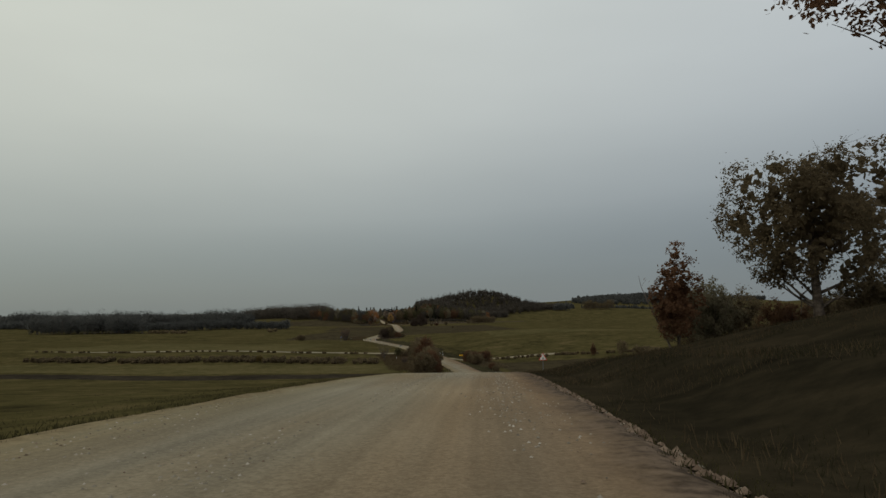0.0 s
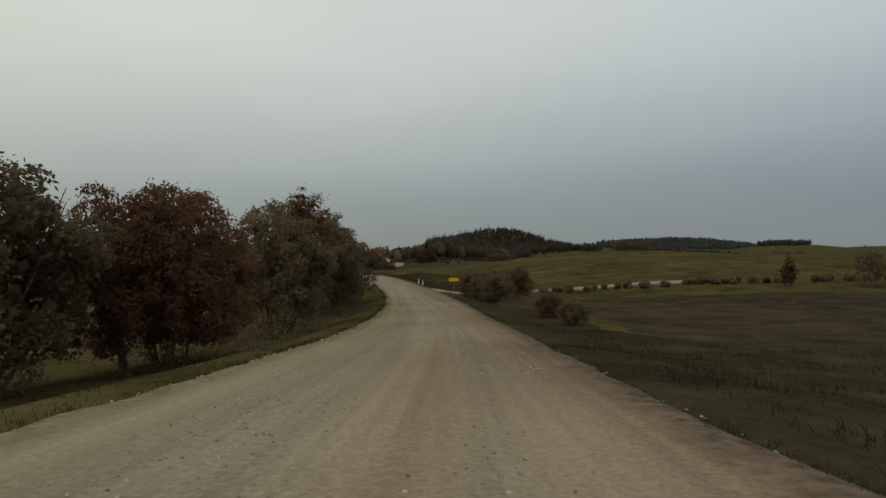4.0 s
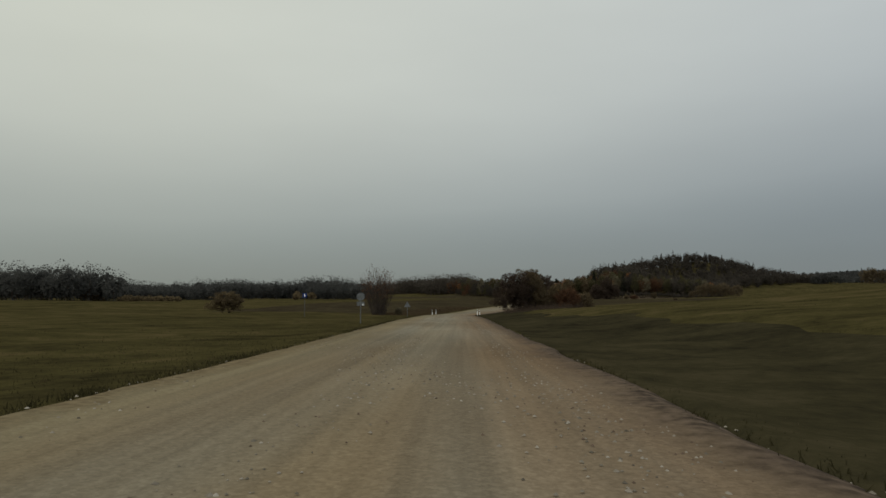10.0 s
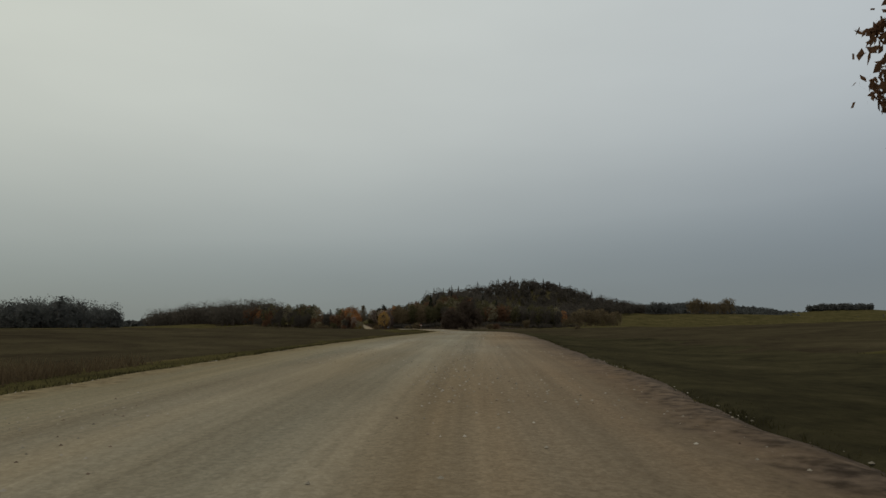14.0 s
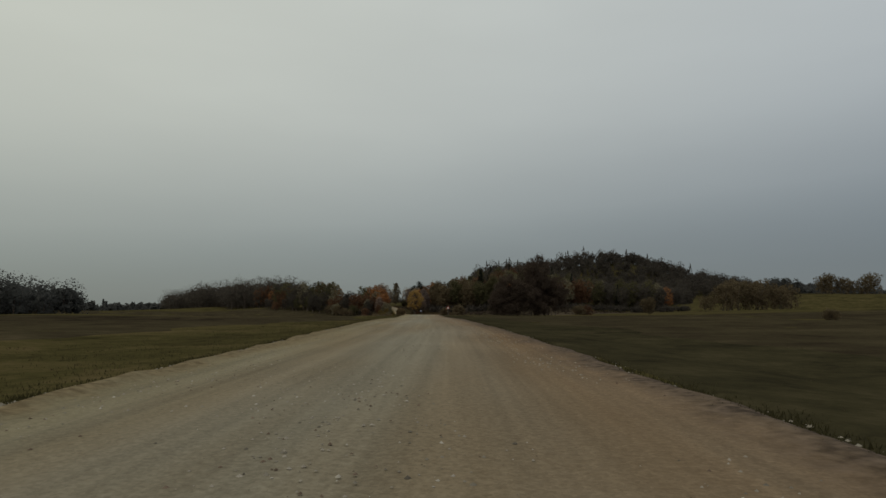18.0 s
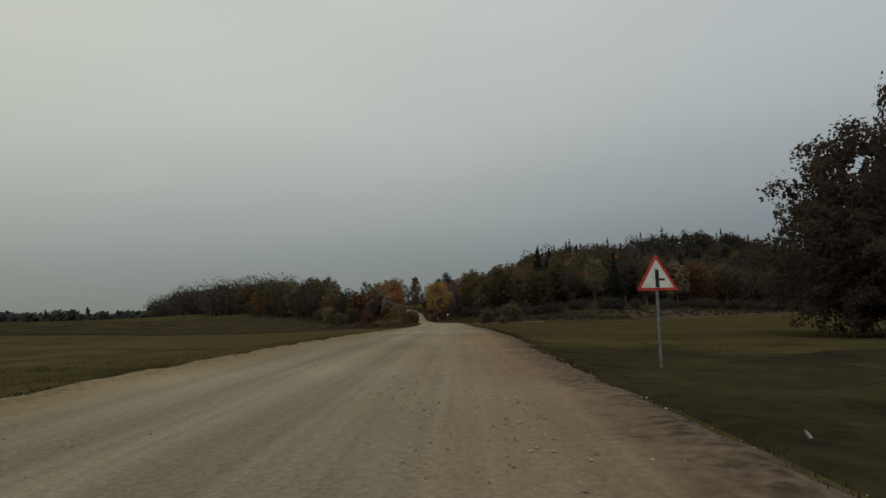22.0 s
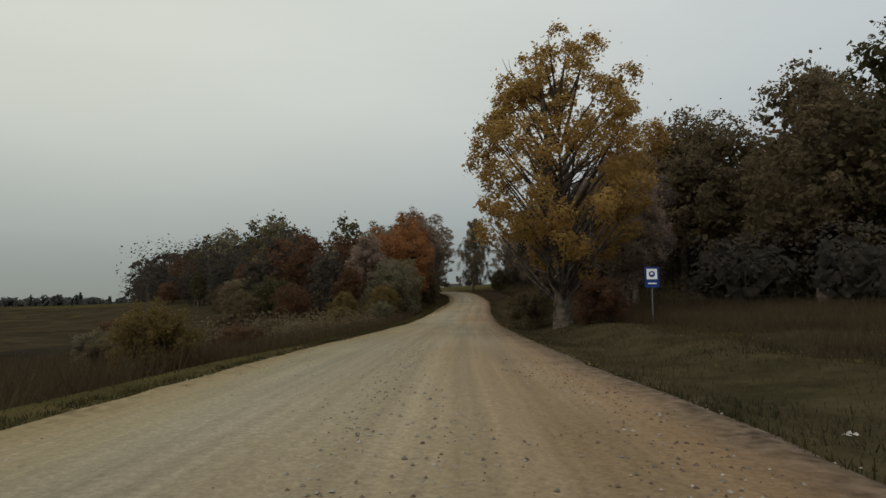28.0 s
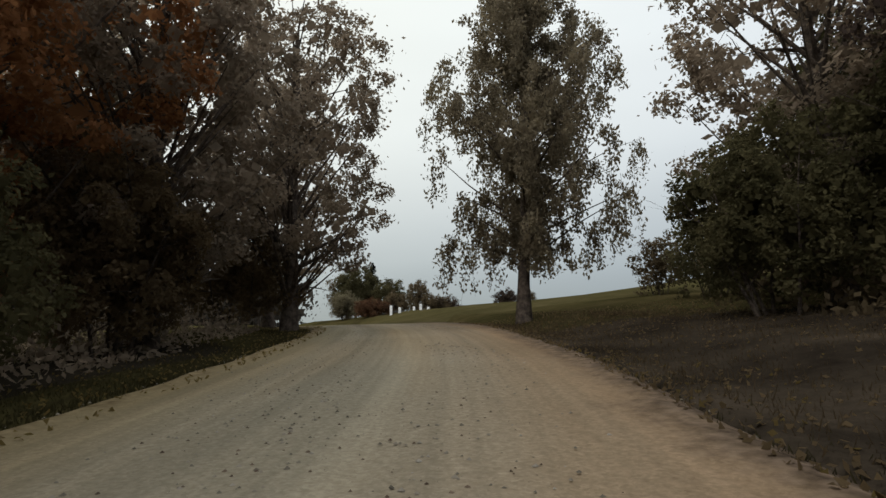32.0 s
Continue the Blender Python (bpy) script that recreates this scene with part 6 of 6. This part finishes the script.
def stones(name, count, y0, y1, spot, size, label, band=(0.03, 0.97), mat=None):
    """Loose stones: uneven lumps lying on the road or along its edges."""
    rng = BLADE_RNG
    y, f = rng.uniform(y0, y1, count), rng.uniform(*band, count)
    if spot == "road":
        drift = np.sin(y * 0.21 + 5 * f) + np.sin(y * 0.57 + 9 * f + 1) + 1.2 * np.sin(f * 17 + 0.02 * y)
        keep = drift > rng.normal(size=count) * 0.7 + 0.5
        y, f = y[keep], f[keep]
        count = len(y)
    left, right = smooth(EDGES, y, 1), smooth(EDGES, y, 2)
    if spot == "road":
        d = left + (right - left) * f
        z = road_z(y) + 0.035 * (1 - ((d - (left + right) / 2) / (right - left) * 2) ** 2) - 0.015
    else:
        which = rng.random(count) < (0.5 if spot == "edge" else 1.0)
        jitter = rng.normal(size=count) * 0.2
        if spot == "right":
            which = ~which
        jitter = np.where(which, np.maximum(jitter, -0.16), np.minimum(jitter, 0.16))
        d = np.where(which, left + 0.1 + jitter, right - 0.1 + jitter)
        z = np.maximum(road_z(y) - 0.03 - np.abs(jitter) * 0.12, land(line_x(y) + d, y))
    c = np.stack([line_x(y) + d, y, z], -1)
    ball = np.array([(1, 0, -0.25), (0.3, 0.9, -0.25), (-0.8, 0.55, -0.25), (-0.75, -0.6, -0.25), (0.35, -0.95, -0.25), (0.1, 0.1, 0.5)])
    tri = np.array([(0, 1, 5), (1, 2, 5), (2, 3, 5), (3, 4, 5), (4, 0, 5)])
    s = size * rng.uniform(0.35, 1, (count, 1, 1)) ** 1.8 * rng.uniform(0.7, 1.3, (count, 6, 3))
    a = rng.uniform(0, 6.28, count)
    rot = np.stack([np.stack([np.cos(a), -np.sin(a), 0 * a], -1), np.stack([np.sin(a), np.cos(a), 0 * a], -1), np.stack([0 * a, 0 * a, 1 + 0 * a], -1)], 1)
    v = np.einsum("nij,nkj->nki", rot, ball[None] * s) + c[:, None]
    f = (tri[None] + 6 * np.arange(count)[:, None, None]).reshape(-1, 3)
    tagged(new(name, mesh_of(name, v.reshape(-1, 3), f, mat or STONE)), label, "stones", kind="stuff")


stones("loose_gravel", 170000, -4, 1070, "road", 0.027, "loose limestone pebbles on a gravel road")
for n, (lo, hi) in enumerate(((0.44, 0.50), (0.58, 0.68), (0.78, 0.84))):
    stones("track_stones", 16000, -4, 1070, "road", 0.028, "stones thrown up between wheel tracks", (lo, hi))
stones("dark_gravel", 70000, -4, 1070, "road", 0.023, "brown clods and dark pebbles on a gravel road", mat=CLOD)
stones("edge_stones", 16000, -4, 1070, "edge", 0.030, "stones and clods along a gravel edge")

stones("rim_clods", 2600, 130, 236, "left", 0.065, "brown clods along a gravel rim")
stones("rim_clods", 9000, 500, 880, "left", 0.075, "pale clods along a raised gravel rim")
stones("soil_clods", 2400, 894, 930, "road", 0.03, "dark reddish clods of soil dropped on the gravel", (0.72, 0.99), CLOD)
stones("bank_rubble", 2200, -2, 62, "right", 0.10, "brown stones and clods fallen from a bank", mat=CLOD)


def litter(name, side, y0, y1, off0, off1, count, mat, label):
    rng = BLADE_RNG
    y = rng.uniform(y0, y1, count)
    off = off0 + (off1 - off0) * rng.random(count) ** 1.6
    x = line_x(y) + (smooth(EDGES, y, 2) + off if side > 0 else smooth(EDGES, y, 1) - off)
    z = np.where(off < 0, road_z(y) + 0.005, land(x, y) + 0.03)
    a, s = rng.uniform(0, 6.28, count), rng.uniform(0.025, 0.05, count)
    tip = rng.normal(size=(count, 4)) * 0.025
    corner = [np.stack([x + np.cos(a + k) * s * (1 if n % 2 else 0.7), y + np.sin(a + k) * s * (1 if n % 2 else 0.7), z + 0.02 + tip[:, n]], -1) for n, k in enumerate((0, 1.57, 3.14, 4.71))]
    tagged(new(name, mesh_of(name, np.stack(corner, 1).reshape(-1, 3), np.arange(4 * count).reshape(count, 4), mat)), label, "fallen leaves", kind="stuff")


litter("fallen_leaves", -1, 985, 1066, -0.9, 4.5, 3600, L_OLIVE, "yellow fallen leaves along a road edge")
litter("fallen_leaves", 1, 965, 1066, -0.3, 8, 2600, L_OLIVE, "pale fallen leaves on a grass verge")
litter("fallen_leaves", 1, 1018, 1066, -0.4, 12, 9000, L_UMBER, "brown fallen leaves under the last trees")
litter("fallen_leaves", 1, 925, 965, -0.3, 9, 900, L_OLIVE, "olive fallen leaves under a maple")


# ---- posts and signs ----
def part(name, bm, mat, parent, label=""):
    me = bpy.data.meshes.new(name)
    bm.to_mesh(me)
    bm.free()
    me.materials.append(mat)
    ob = new(name, me)
    ob.parent = parent
    if label:
        ob["label"] = label
    return ob


def box(w, d, h, at=(0, 0, 0), bevel=0.004):
    bm = bmesh.new()
    bmesh.ops.create_cube(bm, size=1)
    bmesh.ops.scale(bm, vec=(w, d, h), verts=bm.verts)
    bmesh.ops.translate(bm, vec=at, verts=bm.verts)
    if bevel:
        bmesh.ops.bevel(bm, geom=bm.edges[:], offset=bevel, segments=1, affect='EDGES')
    return bm


def rod(r, h, at=(0, 0, 0), sides=12):
    bm = bmesh.new()
    bmesh.ops.create_cone(bm, cap_ends=True, segments=sides, radius1=r, radius2=r, depth=h)
    bmesh.ops.translate(bm, vec=(at[0], at[1], at[2] + h / 2), verts=bm.verts)
    return bm


def plate(points, thick, y=0.0, round_by=0.0):
    """A flat panel in the x-z plane from its outline, thick metres deep."""
    bm = bmesh.new()
    face = bm.faces.new([bm.verts.new((px, y, pz)) for px, pz in points])
    made = bmesh.ops.extrude_face_region(bm, geom=[face])
    bmesh.ops.translate(bm, vec=(0, thick, 0), verts=[g for g in made["geom"] if isinstance(g, bmesh.types.BMVert)])
    bmesh.ops.recalc_face_normals(bm, faces=bm.faces)
    return bm


def rounded(points, r, steps=4):
    """The outline with its corners rounded by r."""
    out = []
    n = len(points)
    for k in range(n):
        p, a, b = Vector(points[k]), Vector(points[k - 1]), Vector(points[(k + 1) % n])
        s, e = p + (a - p).normalized() * r, p + (b - p).normalized() * r
        for t in range(steps + 1):
            u = t / steps
            q = s * (1 - u) ** 2 + p * 2 * u * (1 - u) + e * u**2
            out.append((q.x, q.y))
    return out


def stand(name, x, y, turn, sink=0.03):
    """An Empty at the base of a sign or post; it faces back along -y, turned by turn degrees."""
    root = new(name)
    root.matrix_basis = pose(x, y, height(x, y) - sink, 0, 0, turn)
    return root


def delineator(x, y, turn, tilt=0.0, short=False):
    root = stand("delineator_post", x, y, turn)
    root.matrix_basis = root.matrix_basis @ pose(0, 0, 0, 0, tilt, 0)
    h = 0.62 if short else 1.06
    part("post", plate(rounded([(-0.055, -0.2), (0.055, -0.2), (0.055, h - 0.03), (-0.055, h)], 0.012), 0.045, -0.022), PAINT, root)
    if not short:
        part("band", plate([(-0.057, h - 0.34), (0.057, h - 0.30), (0.057, h - 0.10), (-0.057, h - 0.14)], 0.049, -0.024), BLACK, root, "black slanted band")
        part("reflector", box(0.035, 0.006, 0.055, (0, -0.028, h - 0.22)), RED, root, "small red reflector")
    tagged(root, "white plastic delineator post with a black band" if not short else "short white marker post in the grass", "road post", "delineator posts")


for x, y, tilt in ((-11.8, 224.4, 2), (-12.8, 228.4, 0), (-3.2, 227.5, 0), (-4.3, 231.3, 1), (-60.5, 413.0, 1), (-61.5, 418.4, 0), (-51.95, 411.6, -2), (-52.65, 416.4, -3)):
    delineator(x, y, 14, tilt)
delineator(7.6, 219.5, 10)
delineator(-20.1, 220.0, 10, 0, True)


def warning_sign(x, y, turn, mark, seen_from_front=True, label="", size=0.85, post_h=2.3, down=False):
    root = stand("warning_sign", x, y, turn)
    part("pole", rod(0.032, post_h, (0, 0.03, -0.3)), ZINC, root, "grey steel pole")
    w, base = size / 2, post_h - 0.3 - size * 0.866 + 0.05
    tri = lambda k: rounded([(-w * k, base + (1 - k) * size * 0.29), (w * k, base + (1 - k) * size * 0.29), (0, base + size * 0.866 - (1 - k) * size * 0.577)], 0.05 * k)
    if down:
        up_tri = tri
        tri = lambda k: [(px, 2 * base + size * 0.866 - pz) for px, pz in up_tri(k)]
    back = part("panel", plate(tri(1.0), 0.012, -0.012), ZINC if not seen_from_front else RED, root, "red-bordered triangular panel" if seen_from_front else "grey metal back of a triangular panel")
    if seen_from_front:
        part("face", plate(tri(0.78), 0.006, -0.018), SIGN_FACE, back, "dusty white face")
        cz = base + size * 0.26
        if mark == "cross":
            part("symbol", box(0.06, 0.006, 0.30, (0, -0.0205, cz + 0.01), 0), BLACK, back, "black upright bar")
            part("symbol", box(0.24, 0.005, 0.035, (0, -0.0200, cz - 0.02), 0), BLACK, back, "black cross bar")
        else:
            part("symbol", box(0.075, 0.006, 0.36, (0, -0.0205, cz + 0.02), 0), BLACK, back, "black upright bar")
            part("symbol", box(0.13, 0.005, 0.04, (0.09, -0.0200, cz), 0), BLACK, back, "black side bar")
    else:
        for k in (0.16, 0.42):
            part("bracket", box(0.34 if k < 0.3 else 0.18, 0.02, 0.03, (0, 0.004, base + size * k)), ZINC, back, "steel bracket")
    part("clamp", box(0.09, 0.05, 0.04, (0, 0.02, base + 0.12)), ZINC, root)
    tagged(root, label, "road sign")


warning_sign(9.2, 60.4, 2, "cross", True, "triangular red-bordered crossroads warning sign on a pole")
warning_sign(-60.85, 733.5, 9, "side", True, "triangular red-bordered junction warning sign on a pole", 0.85, 2.6)
warning_sign(-54.5, 384.0, 14, "", False, "back of a triangular warning sign on a grey pole")
warning_sign(-77.0, 907.5, 20, "", False, "back of a point-down give-way sign on a pole", 0.95, 2.7, True)
warning_sign(-124.0, 1016.2, 14, "", False, "back of a triangular warning sign under trees", 0.85, 3.05)


def direction_sign(x, y, turn):
    root = stand("direction_sign", x, y, turn)
    part("pole", rod(0.035, 2.6, (0.0, 0.03, -0.3)), ZINC, root, "grey steel pole")
    panel = part("panel", plate(rounded([(-0.62, 1.86), (0.62, 1.86), (0.62, 2.26), (-0.62, 2.26)], 0.03), 0.014, -0.012), YELLOW, root, "yellow panel")
    part("arrow", plate([(-0.47, 2.0), (-0.43, 2.0), (-0.43, 2.1), (-0.38, 2.08), (-0.45, 2.19), (-0.52, 2.08), (-0.47, 2.1)], 0.004, -0.017), BLACK, panel, "black arrow")
    rng = random.Random(3)
    at = -0.28
    while at < 0.36:
        w = rng.uniform(0.03, 0.06)
        part("letter_bar", box(w, 0.003, 0.09, (at + w / 2, -0.0145, 2.055), 0), LETTER, panel, "brown bar in place of a letter")
        at += w + 0.022
    part("edge_band", box(0.06, 0.05, 0.5, (0.0, 0.03, 0.4)), PAINT, root, "white reflective sleeve")
    tagged(root, "yellow direction sign with a black arrow on a pole", "road sign")


direction_sign(3.2, 196.2, 8)


def back_sign(x, y, turn):
    root = stand("name_sign", x, y, turn)
    part("pole", rod(0.032, 2.75, (0, 0.04, -0.3)), ZINC, root, "grey steel pole")
    for k in (-1, 1):
        panel = part("panel", plate(rounded([(k * 0.34 - 0.33, 2.05), (k * 0.34 + 0.33, 2.05), (k * 0.34 + 0.33, 2.4), (k * 0.34 - 0.33, 2.4)], 0.03), 0.012, 0.0), ZINC, root, "grey metal back of a panel")
        for z in (2.08, 2.37):
            part("rim", box(0.62, 0.014, 0.016, (k * 0.34, -0.006, z), 0.002), ZINC, panel, "folded rim")
    part("bracket", box(0.5, 0.03, 0.03, (0, 0.022, 2.22)), ZINC, root)
    tagged(root, "grey backs of two road name panels on a pole", "road sign")


back_sign(-21.6, 256.3, 16)


def round_sign(x, y, turn):
    root = stand("prohibition_sign", x, y, turn)
    part("pole", rod(0.032, 2.7, (0, 0.04, -0.3)), ZINC, root, "grey steel pole")
    disc = part("disc", plate([(0.32 * math.cos(a * math.pi / 16), 2.12 + 0.32 * math.sin(a * math.pi / 16)) for a in range(32)], 0.012), ZINC, root, "grey metal back of a round panel")
    part("rib", box(0.05, 0.02, 0.6, (0, -0.008, 2.12)), ZINC, disc, "steel rib")
    part("plate", plate(rounded([(-0.3, 1.42), (0.3, 1.42), (0.3, 1.74), (-0.3, 1.74)], 0.02), 0.01), ZINC, root, "grey metal back of a small plate")
    part("sticker", box(0.12, 0.004, 0.1, (0.2, -0.004, 1.5), 0), PAINT, root, "pale sticker")
    tagged(root, "grey back of a round sign and plate on a pole", "road sign")


round_sign(-48.0, 355.7, 16)


def blue_sign(x, y, turn, w=0.62, h=0.9, foot=1.55, symbol=True, label=""):
    root = stand("information_sign", x, y, turn)
    part("pole", rod(0.03, foot + h + 0.3, (0, 0.03, -0.3)), ZINC, root, "grey steel pole")
    panel = part("panel", plate(rounded([(-w / 2, foot), (w / 2, foot), (w / 2, foot + h), (-w / 2, foot + h)], 0.03), 0.012, -0.012), BLUE, root, "blue panel")
    if symbol:
        part("white_square", plate(rounded([(-w * 0.36, foot + h * 0.40), (w * 0.36, foot + h * 0.40), (w * 0.36, foot + h * 0.90), (-w * 0.36, foot + h * 0.90)], 0.02), 0.004, -0.017), PAINT, panel, "white square")
        part("symbol", plate([(w * 0.22 * math.cos(a * math.pi / 8), foot + h * 0.65 + w * 0.22 * math.sin(a * math.pi / 8)) for a in range(16)], 0.003, -0.021), BLUE, panel, "blue round symbol")
        part("symbol_dot", plate([(w * 0.11 * math.cos(a * math.pi / 8), foot + h * 0.67 + w * 0.08 * math.sin(a * math.pi / 8)) for a in range(16)], 0.003, -0.025), PAINT, panel, "white dot")
        part("writing_bar", box(w * 0.6, 0.004, 0.05, (0, -0.016, foot + h * 0.2), 0), PAINT, panel, "white bar in place of writing")
    else:
        part("symbol", plate([(-0.06, foot + 0.1), (0.06, foot + 0.1), (0.1, foot + 0.22), (0.02, foot + h - 0.08), (-0.06, foot + h - 0.14)], 0.004, -0.017), PAINT, panel, "white symbol")
    tagged(root, label, "road sign")


blue_sign(-91.6, 940.5, 15, label="blue information sign with a white square")
blue_sign(-71.5, 388, 16, 0.6, 0.6, 2.8, False, "small blue square sign in a meadow")


def marker_post(x, y, turn):
    root = stand("marker_post", x, y, turn)
    part("post", rod(0.05, 0.95, (0, 0, -0.1)), PAINT, root, "white round post")
    part("head", box(0.24, 0.06, 0.24, (0, -0.02, 0.84), 0.02), ORANGE, root, "orange square head")
    part("cap", rod(0.04, 0.06, (0, 0, 0.95)), PAINT, root, "white cap")
    tagged(root, "white utility marker post with an orange head", "marker post")


marker_post(-97.1, 956.7, 14)


def stake(x, y, turn, tilt):
    root = stand("wooden_stake", x, y, turn)
    root.matrix_basis = root.matrix_basis @ pose(0, 0, 0, 0, tilt, 0)
    part("shaft", box(0.03, 0.024, 0.22, (0, 0, 0.05), 0.006), PALE_WOOD, root, "split pale shaft")
    part("tip", plate([(-0.014, 0.16), (0.014, 0.16), (0.003, 0.20)], 0.02, -0.010), PALE_WOOD, root, "broken tip")
    tagged(root, "pale leaning wooden stake in the verge grass", "stake")


stake(-60.97, 726.95, 10, -35)


def scrap(x, y, turn):
    """A crumpled sheet of pale litter."""
    rng = np.random.default_rng(8)
    u, v = np.meshgrid(np.linspace(-0.11, 0.11, 7), np.linspace(-0.07, 0.07, 6), indexing="ij")
    z = 0.05 + rng.uniform(-0.03, 0.03, u.shape)
    me = mesh_of("litter_sheet", np.stack([u, v, z], -1).reshape(-1, 3), grid_faces(7, 6), PALE_WOOD)
    ob = new("litter_sheet", me)
    ob.matrix_basis = pose(x, y, height(x, y), 0, 0, turn)
    tagged(ob, "crumpled pale plastic sheet lying on the verge", "litter")


scrap(-91.34, 919.95, 30)

# ---- beyond the last bend ----
def gate_pillars():
    root = stand("garden_gate", -147.2, 1093.2, 19)
    for k, h in ((0, 1.1), (0.9, 0.9), (2.4, 0.95), (3.1, 1.2), (3.9, 0.9)):
        part("pillar", box(0.26, 0.26, h, (k, 0, h / 2 - 0.05), 0.02), PAINT, root, "white plastered pillar")
    part("rail", box(3.7, 0.05, 0.07, (1.95, 0.0, 0.45), 0.005), ZINC, root, "grey rail")
    tagged(root, "low garden gate with white pillars", "gate")


gate_pillars()


def barn(x, y, turn):
    root = stand("barn", x, y, turn, 0.3)
    part("wall", box(8, 6, 1.9, (0, 0, 0.95), 0.03), WALL_PAINT, root, "pale plastered wall")
    bm = bmesh.new()
    outline = [(-3.5, 1.8), (3.5, 1.8), (0, 3.5)]
    front = [bm.verts.new((-4.4, py, pz)) for py, pz in outline]
    back = [bm.verts.new((4.4, py, pz)) for py, pz in outline]
    bm.faces.new(front)
    bm.faces.new(back[::-1])
    for k in range(3):
        bm.faces.new((front[k], back[k], back[(k + 1) % 3], front[(k + 1) % 3]))
    bmesh.ops.recalc_face_normals(bm, faces=bm.faces)
    part("roof", bm, ROOFING, root, "dark pitched roof")
    for k in (-2.4, 2.4):
        window = part("window", box(0.8, 0.08, 0.7, (k, -3.02, 1.15), 0.01), BLACK, root, "small dark window")
        part("frame", box(0.96, 0.05, 0.08, (k, -3.05, 0.76), 0.005), PAINT, window, "white sill")
    part("door", box(1.2, 0.08, 1.7, (0, -3.02, 0.85), 0.01), BARK, root, "dark wooden door")
    tagged(root, "low barn with a dark roof beyond the bend", "barn")


barn(-153.5, 1143, 20)
